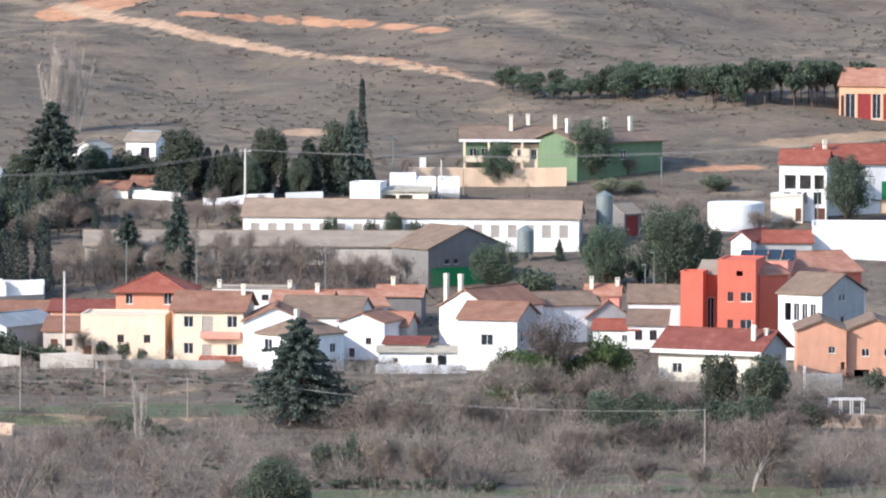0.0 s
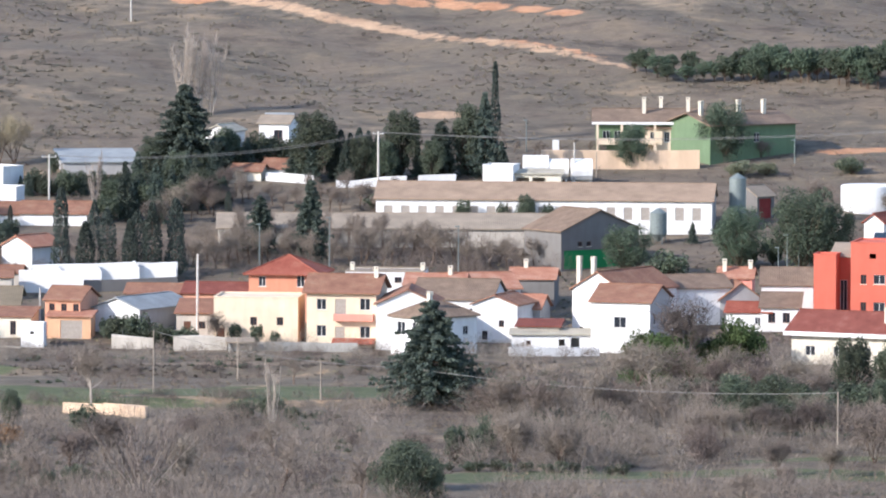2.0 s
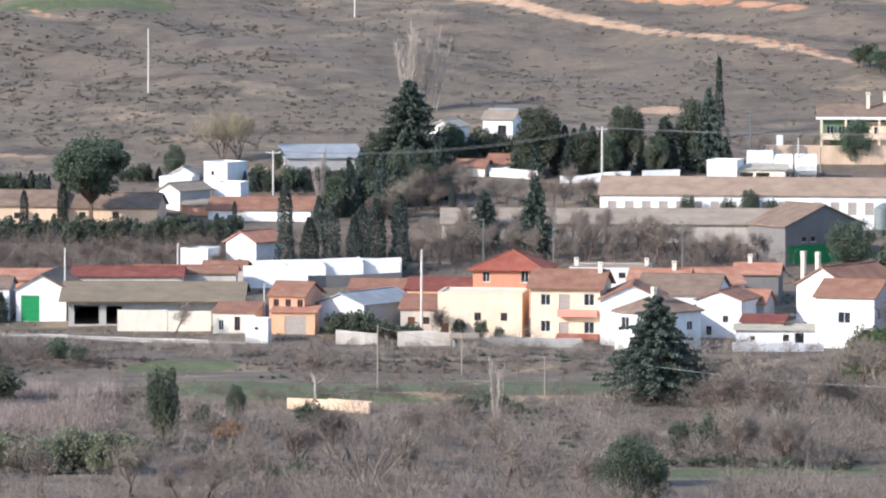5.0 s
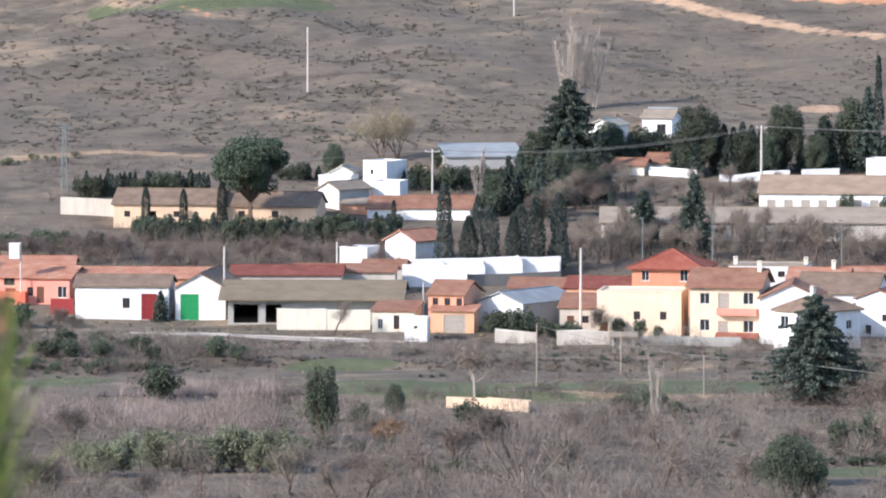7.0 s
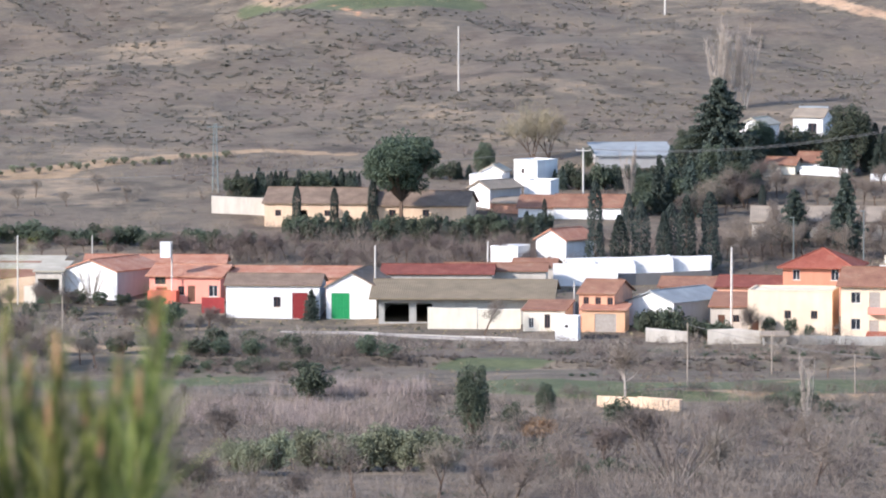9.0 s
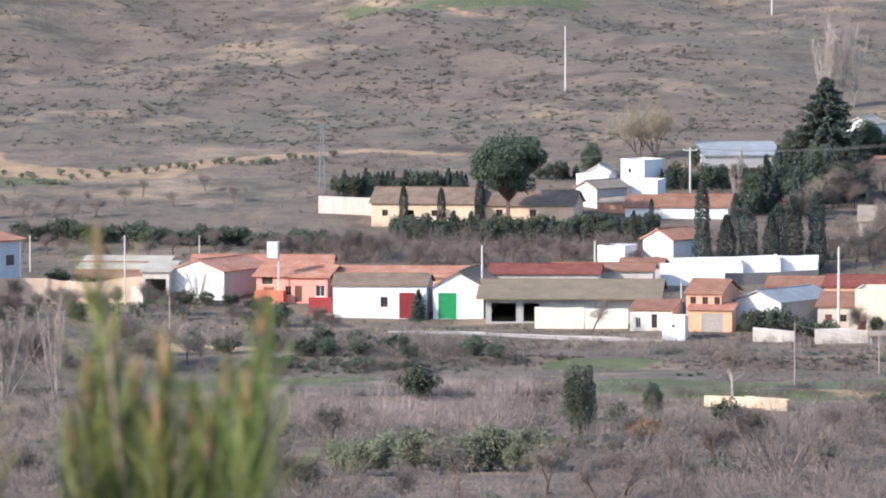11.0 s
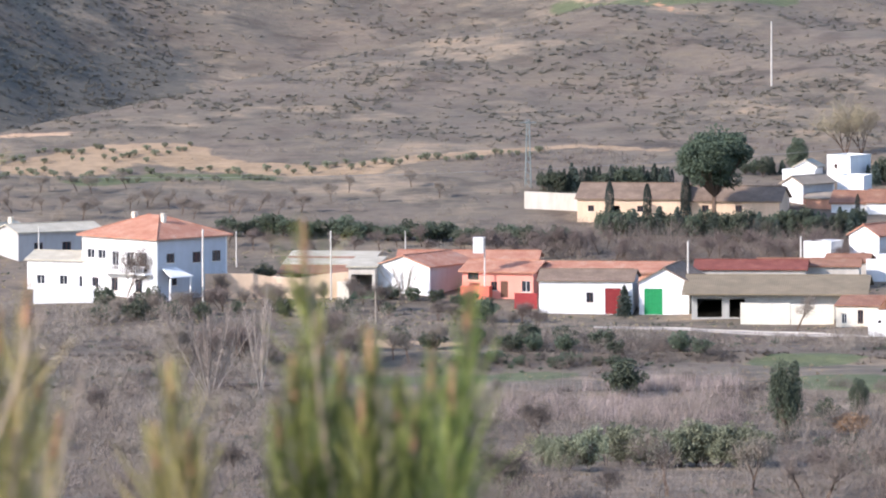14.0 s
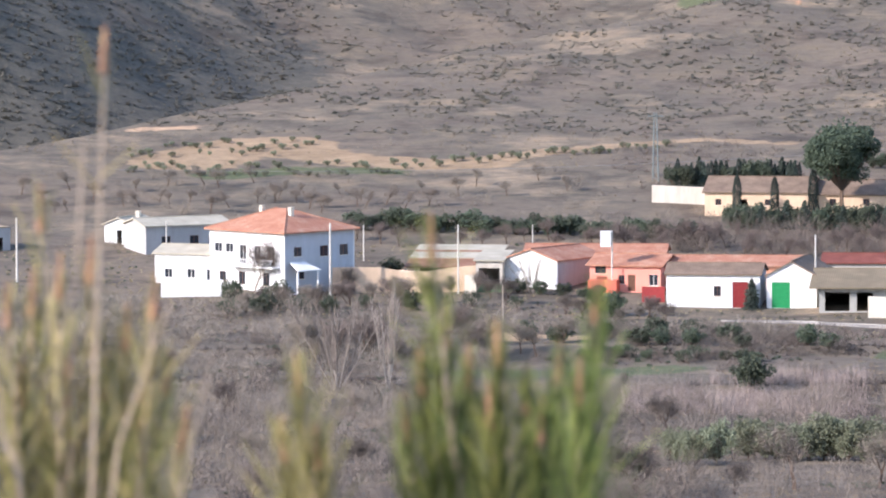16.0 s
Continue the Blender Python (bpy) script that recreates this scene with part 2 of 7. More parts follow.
# ---- the lie of the land (one height function for everything) ----
PROFILE_Y = (-4800, -900, -60, 0, 8, 50, 200, 500, 750, 880, 1150, 1204, 1253, 1300, 1348, 1443, 1800, 2400, 4800)
PROFILE_Z = (60, 70, 88, 89, 88.4, 80, 50, 12, 2, 0, 0, 3.8, 8.7, 14.3, 20.5, 34.8, 88, 150, 210)
CREST_X = (-400, -175, -160, -149, -141, -133, -125, -119, -113, -105, -96, -88, -78, -69, -60, -45, 0)
CREST_Y = (1285, 1296, 1304, 1317, 1327, 1337, 1347, 1354, 1366, 1382, 1394, 1405, 1409, 1412, 1414, 1422, 1440)


def ramp(a):
    a = np.clip(a, 0, 1)
    return a * a * (3 - 2 * a)


def ground(x, y):
    """Height of the ground at x, y (metres)."""
    x, y = np.asarray(x, float), np.asarray(y, float)
    z = sum(np.interp(y + o, PROFILE_Y, PROFILE_Z) for o in (-18, -9, 0, 9, 18)) / 5
    near = ramp((40 - y) / 40)
    z = z * (1 - near) + np.interp(y, PROFILE_Y, PROFILE_Z) * near
    hill = ramp((y - 1310) / 90)
    z = z + hill * (1.3 * np.sin(x / 23 + y / 41) + 0.9 * np.sin(x / 11.3 - y / 17 + 1.2) + 0.35 * np.sin(x / 4.7 + y / 6.1))
    vale = ramp((y - 600) / 200) * (1 - ramp((y - 1290) / 60))
    z = z + vale * (0.25 * np.sin(x / 17 + y / 13) + 0.12 * np.sin(x / 5.2 - y / 7.7))
    # a spur in front of a hollow, and a steep flank beyond it
    behind = y - np.interp(x, CREST_X, CREST_Y)
    west = ramp((-35 - x) / 40)
    z = z - west * 15 * ramp(behind / 38) * (1 - 0.55 * ramp((behind - 45) / 110))
    z = z + ramp((behind - 30) / 70) * 26 * ramp((-122 - x) / 85)
    # shelf beyond the village, and small terrace banks in the fields
    z = z - 0.9 * ramp((1112 - y) / 3) * ramp((y - 900) / 60) - 0.9 * ramp((1068 - y) / 3) * ramp((y - 900) / 60)
    return z


def gz(x, y):
    return float(ground(x, y))


def mesh_from(name, verts, faces):
    me = bpy.data.meshes.new(name)
    me.from_pydata(verts, [], faces)
    me.update()
    return me


def finish(bm, name):
    bmesh.ops.recalc_face_normals(bm, faces=bm.faces)
    me = bpy.data.meshes.new(name)
    bm.to_mesh(me)
    bm.free()
    return me


def part(name, data, material, parent, label="", at=None):
    """One mesh object under a thing or a part; data is a bmesh or a mesh."""
    me = data if isinstance(data, bpy.types.Mesh) else finish(data, name)
    if material and not me.materials:
        me.materials.append(material)
    o = new(name, me)
    o.parent = parent
    if at is not None:
        o.matrix_basis = at
    if label:
        tagged(o, label)
    return o


def thing(name, label, category, m, group="", kind=""):
    e = new(name)
    e.matrix_basis = m
    return tagged(e, label, category, group, kind)


def box(bm, x0, x1, y0, y1, z0, z1):
    v = [bm.verts.new((x, y, z)) for z in (z0, z1) for x, y in ((x0, y0), (x1, y0), (x1, y1), (x0, y1))]
    for f in ((0, 3, 2, 1), (4, 5, 6, 7), (0, 1, 5, 4), (1, 2, 6, 5), (2, 3, 7, 6), (3, 0, 4, 7)):
        bm.faces.new([v[i] for i in f])
    return bm


def tube(bm, p0, p1, r0, r1, sides=6, cap=True):
    p0, p1 = Vector(p0), Vector(p1)
    q = (p1 - p0).to_track_quat("Z", "Y")
    rings = []
    for p, r in ((p0, r0), (p1, r1)):
        rings.append([bm.verts.new(p + q @ Vector((r * math.cos(a), r * math.sin(a), 0))) for a in (2 * math.pi * k / sides for k in range(sides))])
    for k in range(sides):
        bm.faces.new((rings[0][k], rings[0][(k + 1) % sides], rings[1][(k + 1) % sides], rings[1][k]))
    if cap:
        bm.faces.new(rings[1])
        bm.faces.new(rings[0][::-1])
    return bm


PATCHES = []


def near_patch(x, y, d):
    """Which of the points x, y lie on or near a strip of other ground."""
    p = np.array(PATCHES)
    x, y = np.atleast_1d(x), np.atleast_1d(y)
    return np.concatenate([(((x[i:i + 2000, None] - p[:, 0]) ** 2 + (y[i:i + 2000, None] - p[:, 1]) ** 2) < (p[:, 2] + d) ** 2).any(1) for i in range(0, len(x), 2000)])


def patch(name, label, pts, width, material, lift=0.12, wob=0.25, category="field"):
    """A strip of other ground draped over the land along a line, with ragged sides."""
    rnd = random.Random(len(pts) * 7 + int(pts[0][0] * 10))
    line = []
    for a, b in zip(pts, pts[1:]):
        n = max(2, int(math.hypot(b[0] - a[0], b[1] - a[1]) / 1.5))
        line += [(a[0] + (b[0] - a[0]) * k / n, a[1] + (b[1] - a[1]) * k / n) for k in range(n)]
    line.append(pts[-1])
    verts, faces, cross = [], [], 7
    ph = rnd.uniform(0, 9)
    for k, (x, y) in enumerate(line):
        a, b = line[max(k - 1, 0)], line[min(k + 1, len(line) - 1)]
        t = Vector((b[0] - a[0], b[1] - a[1])).normalized()
        n = Vector((-t.y, t.x))
        f = k / max(1, len(line) - 1)
        wd = width if isinstance(width, (int, float)) else width[0] + (width[1] - width[0]) * f
        full = wd
        end = min(k, len(line) - 1 - k) * 1.5 / max(wd, 4)
        wd *= 0.15 + 0.85 * math.sqrt(min(1, end * 1.2))
        wl, wr = (wd / 2 * (1 + wob * (noise.noise((x / 5, y / 5, ph + s)) + 0.6 * noise.noise((x, y, ph + s)))) for s in (0, 5))
        if k % 2 == 0:
            PATCHES.append((x, y, wd / 2))
            if y < 1130 and full > 5:
                PATCHES.append((x, y - 13, 9))
        for j in range(cross):
            s = -wl + (wl + wr) * j / (cross - 1)
            px, py = x + n.x * s, y + n.y * s
            edge = -0.25 if j in (0, cross - 1) else 0
            verts.append((px, py, gz(px, py) + lift + edge))
    for k in range(len(line) - 1):
        for j in range(cross - 1):
            i = k * cross + j
            faces.append((i, i + 1, i + cross + 1, i + cross))
    me = mesh_from(name, verts, faces)
    me.materials.append(material)
    me.polygons.foreach_set("use_smooth", [True] * len(me.polygons))
    return tagged(new(name, me), label, category, kind="structure")


ZONES = []


def clear(pts, r):
    """Keep brushwood away along a line."""
    for a, b in zip(pts, pts[1:]):
        for k in range(12):
            PATCHES.append((a[0] + (b[0] - a[0]) * k / 11, a[1] + (b[1] - a[1]) * k / 11, r))


def zone(kind, pts, width):
    """A strip of other ground (crop, stubble, bare soil, track) along a line, for the land's own surface."""
    line = []
    for a, b in zip(pts, pts[1:]):
        n = max(2, int(math.hypot(b[0] - a[0], b[1] - a[1]) / 1.5))
        line += [(a[0] + (b[0] - a[0]) * k / n, a[1] + (b[1] - a[1]) * k / n) for k in range(n)]
    line.append(pts[-1])
    rows = []
    for k, (x, y) in enumerate(line):
        f = k / max(1, len(line) - 1)
        wd = width if isinstance(width, (int, float)) else width[0] + (width[1] - width[0]) * f
        rows.append((x, y, wd / 2))
        PATCHES.append((x, y, wd / 2 * 0.85))
        if y < 1130 and wd > 5:
            PATCHES.append((x, y - 13, 9))
    ZONES.append((kind, np.array(rows)))


# fields, tracks and bare soil
zone("green", [(-7.6, 1078.0), (12.6, 1074.0), (24.9, 1076.8)], 20)
zone("green", [(27.9, 1081.8), (38.9, 1083.2)], 20)
zone("straw", [(9.0, 1072.8), (21.1, 1067.8)], 4)
zone("straw", [(28.3, 1067.0), (34.0, 1067.2)], 3)
zone("straw", [(24.4, 1085.8), (30.1, 1106.8), (35.4, 1111.0)], 1.5)
zone("green", [(44.9, 970.0), (61.2, 979.5), (81.2, 981.5), (111.6, 975.8)], 11)
zone("green", [(81.7, 995.8), (95.8, 995.5), (114.3, 1000.0)], 5)
zone("green", [(77.9, 1026.5), (99.3, 1032.8), (118.4, 1035.2)], 5)
zone("green", [(-71.3, 1083.2), (-53.3, 1088.0), (-48.3, 1090.8)], 12)
zone("green", [(-16.6, 1106.5), (-10.7, 1112.0)], 10)
zone("straw", [(-72.7, 1128.5), (-63.5, 1127.0)], 10)
zone("track", [(109.7, 1066.0), (117.1, 1068.0), (122.0, 1067.2)], 9)
clear([(-43.0, 964.5), (-16.8, 966.2)], 9)
clear([(38.0, 959.5), (42.5, 959.8)], 5)
clear([(35.5, 926.0), (41.5, 926.0)], 8)
clear([(78.4, 1025.2), (92.9, 1017.0)], 4)
clear([(49.3, 1061.5), (60.9, 1059.5)], 3)
clear([(-38.8, 1064.2), (-32.4, 1062.8)], 5)
clear([(-0.3, 1050.8), (11.7, 1049.5)], 4)
zone("track", [(-46.7, 986.2), (-43.3, 984.2)], 5)
zone("track", [(-45.8, 960.0), (-43.7, 963.2)], 6)
zone("track", [(24.5, 1467.8), (32.0, 1450.8), (46.0, 1433.8), (57.2, 1426.2), (70.8, 1412.8), (81.3, 1397.5), (93.8, 1387.2)], (5, 3))
zone("soil", [(25.4, 1462.0), (31.3, 1464.8)], 14)
zone("soil", [(70.0, 1415.0), (83.3, 1398.8), (88.6, 1393.5)], 3)
for k in range(7):
    zone("soil", [((45.3, 1448.2), (52.8, 1447.0), (59.6, 1446.5), (66.3, 1444.8), (72.5, 1442.5), (79.2, 1438.2), (84.8, 1431.2))[k],
          ((48.1, 1447.5), (55.1, 1446.5), (61.6, 1445.8), (68.3, 1443.8), (74.5, 1441.2), (81.1, 1436.2), (86.2, 1429.0))[k]], 5.5)
zone("straw", [(-130.7, 1297.2), (-123.8, 1308.2), (-115.1, 1309.8)], (19, 14))
zone("straw", [(-114.8, 1305.5), (-103.6, 1297.2), (-92.8, 1293.2), (-82.5, 1295.0)], (11, 8))
zone("straw", [(-85.2, 1296.0), (-76.0, 1303.0), (-64.0, 1309.0), (-51.1, 1314.2), (-37.8, 1312.0)], (7, 3))
zone("green", [(-125.1, 1284.8), (-113.5, 1290.5), (-97.6, 1287.8)], (8, 5))
zone("track", [(-142.1, 1323.2), (-131.6, 1325.0)], 3)
zone("green", [(-60.8, 1481.0), (-43.4, 1428.2), (-25.3, 1435.0)], (5, 14))
zone("soil", [(-45.0, 1430.0), (-38.3, 1418.5)], 2)
zone("soil", [(120.3, 1318.5), (129.3, 1321.0)], 5)
zone("straw", [(135.8, 1340.5), (153.6, 1347.2)], 7)
patch("road", "pale village lane along the sheds", [(-42.9, 1155.0), (-21.9, 1147.8), (-4.9, 1140.8)], 3, M_ROAD, 0.12, 0.1, "road")
zone("track", [(59.2, 1349.8), (63.2, 1352.2)], 6)

# ---- the ground: one sheet to the horizon ----
gx = np.concatenate([np.linspace(-4800, -260, 16), np.arange(-220, 221, 2.2), np.linspace(260, 4800, 16)])
gy = np.concatenate([np.linspace(-4800, -80, 10), np.arange(-40, 40, 4), np.arange(40, 860, 25), np.arange(862, 1560, 2.0), np.arange(1570, 2400, 25), np.linspace(2450, 4800, 10)])
XX, YY = np.meshgrid(gx, gy)
ZZ = ground(XX, YY)
nx, ny = len(gx), len(gy)
idx = np.arange(nx * ny).reshape(ny, nx)
quads = np.stack([idx[:-1, :-1], idx[:-1, 1:], idx[1:, 1:], idx[1:, :-1]], -1).reshape(-1, 4)
land = mesh_from("ground", np.stack([XX, YY, ZZ], -1).reshape(-1, 3).tolist(), quads.tolist())
land.materials.append(M_LAND)
land.polygons.foreach_set("use_smooth", [True] * len(land.polygons))
for kind in ("green", "straw", "soil", "track"):
    mask = np.zeros(nx * ny)
    fx, fy = XX.ravel(), YY.ravel()
    for kd, rows in ZONES:
        if kd != kind:
            continue
        w = rows[:, 2].max() + 6
        near_i = np.nonzero((fx > rows[:, 0].min() - w) & (fx < rows[:, 0].max() + w) & (fy > rows[:, 1].min() - w) & (fy < rows[:, 1].max() + w))[0]
        d = np.sqrt((fx[near_i, None] - rows[:, 0]) ** 2 + (fy[near_i, None] - rows[:, 1]) ** 2) - rows[:, 2]
        mask[near_i] = np.maximum(mask[near_i], np.clip(0.5 - d.min(1) / 3.5, 0, 1))
    land.attributes.new(kind, "FLOAT", "POINT").data.foreach_set("value", mask)
    if kind == "green":
        grass = 0.34 * ramp((fy - 1068) / 4) * (1 - ramp((fy - 1132) / 6)) + 0.2 * ramp((fy - 960) / 10) * (1 - ramp((fy - 1020) / 10)) * ramp((fx - 70) / 10)
        land.attributes["green"].data.foreach_set("value", np.maximum(mask, grass))
# heath covers the flank beyond the spur; its dark tone also carries slope shade
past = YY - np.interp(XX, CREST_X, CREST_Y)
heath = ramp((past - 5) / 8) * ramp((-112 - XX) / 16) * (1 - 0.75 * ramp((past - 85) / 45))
# a weaker mask darkens the ground behind the crest against its lit edge
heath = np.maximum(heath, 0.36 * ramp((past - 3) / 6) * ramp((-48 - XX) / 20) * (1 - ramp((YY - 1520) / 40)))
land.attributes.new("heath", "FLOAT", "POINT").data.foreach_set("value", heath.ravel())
tagged(new("ground", land), "scrubby brown valley floor and hillside", "ground", kind="structure")


# ---- buildings ----
def wall_slab(w, h, holes, t=0.25, z0=-1.5, gable=0.0):
    """A wall in its own frame: x along, y inwards, z up, with openings cut through it and, if wanted, a gable on top."""
    bm = bmesh.new()
    xs = sorted({0.0, w, *[round(a, 3) for u, z, ww, wh in holes for a in (u, u + ww)]})
    zs = sorted({z0, h, *[round(a, 3) for u, z, ww, wh in holes for a in (z, z + wh)]})
    xs, zs = [a for a in xs if 0 <= a <= w], [a for a in zs if z0 <= a <= h]
    solid = {}
    for i in range(len(xs) - 1):
        for j in range(len(zs) - 1):
            cx, cz = (xs[i] + xs[i + 1]) / 2, (zs[j] + zs[j + 1]) / 2
            solid[i, j] = not any(u < cx < u + ww and z < cz < z + wh for u, z, ww, wh in holes)
    grid = {}

    def vert(i, j, k):
        if (i, j, k) not in grid:
            grid[i, j, k] = bm.verts.new((xs[i], k * t, zs[j]))
        return grid[i, j, k]

    for (i, j), s in solid.items():
        if not s:
            continue
        bm.faces.new([vert(*c, 0) for c in ((i, j), (i + 1, j), (i + 1, j + 1), (i, j + 1))])
        bm.faces.new([vert(*c, 1) for c in ((i, j), (i, j + 1), (i + 1, j + 1), (i + 1, j))])
        for (di, dj), (a, b) in (((-1, 0), ((i, j), (i, j + 1))), ((1, 0), ((i + 1, j), (i + 1, j + 1))), ((0, -1), ((i, j), (i + 1, j))), ((0, 1), ((i, j + 1), (i + 1, j + 1)))):
            if not solid.get((i + di, j + dj), False):
                bm.faces.new([vert(*a, 0), vert(*b, 0), vert(*b, 1), vert(*a, 1)])
    if gable > 0:
        a = [bm.verts.new(p) for p in ((0, 0, h), (w, 0, h), (w / 2, 0, h + gable))]
        b = [bm.verts.new(p) for p in ((0, t, h), (w, t, h), (w / 2, t, h + gable))]
        bm.faces.new(a)
        bm.faces.new(b[::-1])
        for k in range(3):
            bm.faces.new((a[k], a[(k + 1) % 3], b[(k + 1) % 3], b[k]))
    return bm


def roof_uv(me):
    uv = me.uv_layers.new(name="UVMap")
    for p in me.polygons:
        n = p.normal
        s = Vector((n.x, n.y, 0))
        s = s.normalized() if s.length > 0.02 else Vector((0, 1, 0))
        u = Vector((-s.y, s.x, 0))
        for li in p.loop_indices:
            co = me.vertices[me.loops[li].vertex_index].co
            uv.data[li].uv = (co.dot(u), co.dot(s))


def slab(bm, pts, t=0.18):
    """A roof plane with thickness; pts run round its upper side."""
    up = [bm.verts.new(p) for p in pts]
    lo = [bm.verts.new((p[0], p[1], p[2] - t)) for p in pts]
    bm.faces.new(up)
    bm.faces.new(lo[::-1])
    n = len(pts)
    for k in range(n):
        bm.faces.new((up[k], lo[k], lo[(k + 1) % n], up[(k + 1) % n]))


def roof_mesh(kind, w, d, h, rise, o):
    bm = bmesh.new()
    h += 0.18
    if kind == "x":          # ridge along the front
        e = rise / (d / 2) * o
        slab(bm, [(-o, -o, h - e), (w + o, -o, h - e), (w + o, d / 2, h + rise), (-o, d / 2, h + rise)])
        slab(bm, [(w + o, d + o, h - e), (-o, d + o, h - e), (-o, d / 2 + 0.002, h + rise), (w + o, d / 2 + 0.002, h + rise)])
        for k in range(int((w + 2 * o) / 0.6)):
            box(bm, -o + k * 0.6, -o + k * 0.6 + 0.56, d / 2 - 0.14, d / 2 + 0.14, h + rise - 0.03, h + rise + 0.07)
    elif kind == "y":        # gable to the front
        e = rise / (w / 2) * o
        slab(bm, [(-o, d + o, h - e), (-o, -o, h - e), (w / 2, -o, h + rise), (w / 2, d + o, h + rise)])
        slab(bm, [(w + o, -o, h - e), (w + o, d + o, h - e), (w / 2 + 0.002, d + o, h + rise), (w / 2 + 0.002, -o, h + rise)])
        for k in range(int((d + 2 * o) / 0.6)):
            box(bm, w / 2 - 0.14, w / 2 + 0.14, -o + k * 0.6, -o + k * 0.6 + 0.56, h + rise - 0.03, h + rise + 0.07)
    elif kind == "hip":
        r = min(w, d) / 2
        A, B_ = ((r, d / 2), (w - r, d / 2)) if w >= d else ((w / 2, r), (w / 2, d - r))
        e = rise / r * o
        c = [(-o, -o, h - e), (w + o, -o, h - e), (w + o, d + o, h - e), (-o, d + o, h - e)]
        a, b = (*A, h + rise), (*B_, h + rise)
        polys = [[c[0], c[1], b, a], [c[1], c[2], b], [c[2], c[3], a, b], [c[3], c[0], a]] if w >= d else [[c[0], c[1], a], [c[1], c[2], b, a], [c[2], c[3], b], [c[3], c[0], a, b]]
        for p in polys:
            slab(bm, p)
        for q in c:
            tube(bm, q, (a if (Vector(q) - Vector(a)).length < (Vector(q) - Vector(b)).length else b), 0.12, 0.12, 5)
    elif kind == "shed":     # falls to the front
        e = rise / d * o
        slab(bm, [(-o, -o, h - e), (w + o, -o, h - e), (w + o, d + o, h + rise + e), (-o, d + o, h + rise + e)])
    else:                    # flat, with a parapet
        box(bm, 0.25, w - 0.25, 0.25, d - 0.25, h - 0.45, h - 0.2)
        for r in ((-0.05, w + 0.05, -0.05, 0.25), (-0.05, w + 0.05, d - 0.25, d + 0.05), (-0.05, 0.25, 0.25, d - 0.25), (w - 0.25, w + 0.05, 0.25, d - 0.25)):
            box(bm, *r, h - 0.17, h)
    me = finish(bm, "roof")
    roof_uv(me)
    return me


WINDOW = {}


def fill_opening(parent, m, ww, wh, kind):
    """Joinery for one opening, in the wall's frame."""
    key = (round(ww, 2), round(wh, 2), kind)
    if key not in WINDOW:
        bm, pane = bmesh.new(), bmesh.new()
        if kind in "wk":
            f = 0.07
            for r in ((0, ww, 0, f), (0, ww, wh - f, wh), (0, f, f, wh - f), (ww - f, ww, f, wh - f), (ww / 2 - f / 2, ww / 2 + f / 2, f, wh - f)):
                box(bm, r[0], r[1], 0.10, 0.16, r[2], r[3])
            box(pane, f, ww - f, 0.125, 0.14, f, wh - f)
            sill = box(bmesh.new(), -0.1, ww + 0.1, -0.08, 0.1, -0.08, -0.005)
            WINDOW[key] = (finish(bm, "window"), finish(pane, "pane"), finish(sill, "sill"))
        else:
            n = max(2, int(ww / 0.4))
            pts = [(0, 0.18)]
            for k in range(n):
                a, b = ww * k / n, ww * (k + 1) / n
                pts += [(a, 0.12), (a + 0.03, 0.12), (a + 0.03, 0.08), (b - 0.03, 0.08), (b - 0.03, 0.12)]
            pts += [(ww, 0.12), (ww, 0.18)]
            lo, hi = [[bm.verts.new((px, py, z)) for px, py in pts] for z in (0, wh)]
            for k in range(len(pts)):
                j = (k + 1) % len(pts)
                bm.faces.new((lo[k], lo[j], hi[j], hi[k]))
            WINDOW[key] = (finish(bm, "door"),)
    got = WINDOW[key]
    mats = {"w": M_WOOD, "k": M_FRAME, "d": M_WOOD, "r": M_REDDOOR, "g": M_GREENDOOR, "s": M_SHUTTER, "o": M_GLASS}
    fr = part("window" if kind in "wk" else "door", got[0], mats[kind], parent, at=m)
    if kind in "wk":
        part("pane", got[1], M_GLASS, fr)
        part("sill", got[2], W_PALE, fr)


def chimney(parent, x, y, z, h, w=0.55, mat=None):
    bm = box(bmesh.new(), x - w / 2, x + w / 2, y - w / 2, y + w / 2, z - 1.5, z + h)
    box(bm, x - w / 2 - 0.08, x + w / 2 + 0.08, y - w / 2 - 0.08, y + w / 2 + 0.08, z + h + 0.004, z + h + 0.12)
    for sx in (-1, 1):
        for sy in (-1, 1):
            box(bm, x + sx * w * 0.38 - 0.07, x + sx * w * 0.38 + 0.07, y + sy * w * 0.38 - 0.07, y + sy * w * 0.38 + 0.07, z + h + 0.124, z + h + 0.35)
    box(bm, x - w / 2 - 0.05, x + w / 2 + 0.05, y - w / 2 - 0.05, y + w / 2 + 0.05, z + h + 0.354, z + h + 0.45)
    part("chimney", bm, mat or W_PALE, parent)


FOOT = []


def in_house(x, y, gap=0.4):
    """Which of the points lie on a building's plot."""
    x, y = np.atleast_1d(x), np.atleast_1d(y)
    out = np.zeros(len(x), bool)
    for ox, oy, a, w, d in FOOT:
        u, v = (x - ox) * math.cos(a) + (y - oy) * math.sin(a), -(x - ox) * math.sin(a) + (y - oy) * math.cos(a)
        out |= (u > -gap) & (u < w + gap) & (v > -gap) & (v < d + gap)
    return out


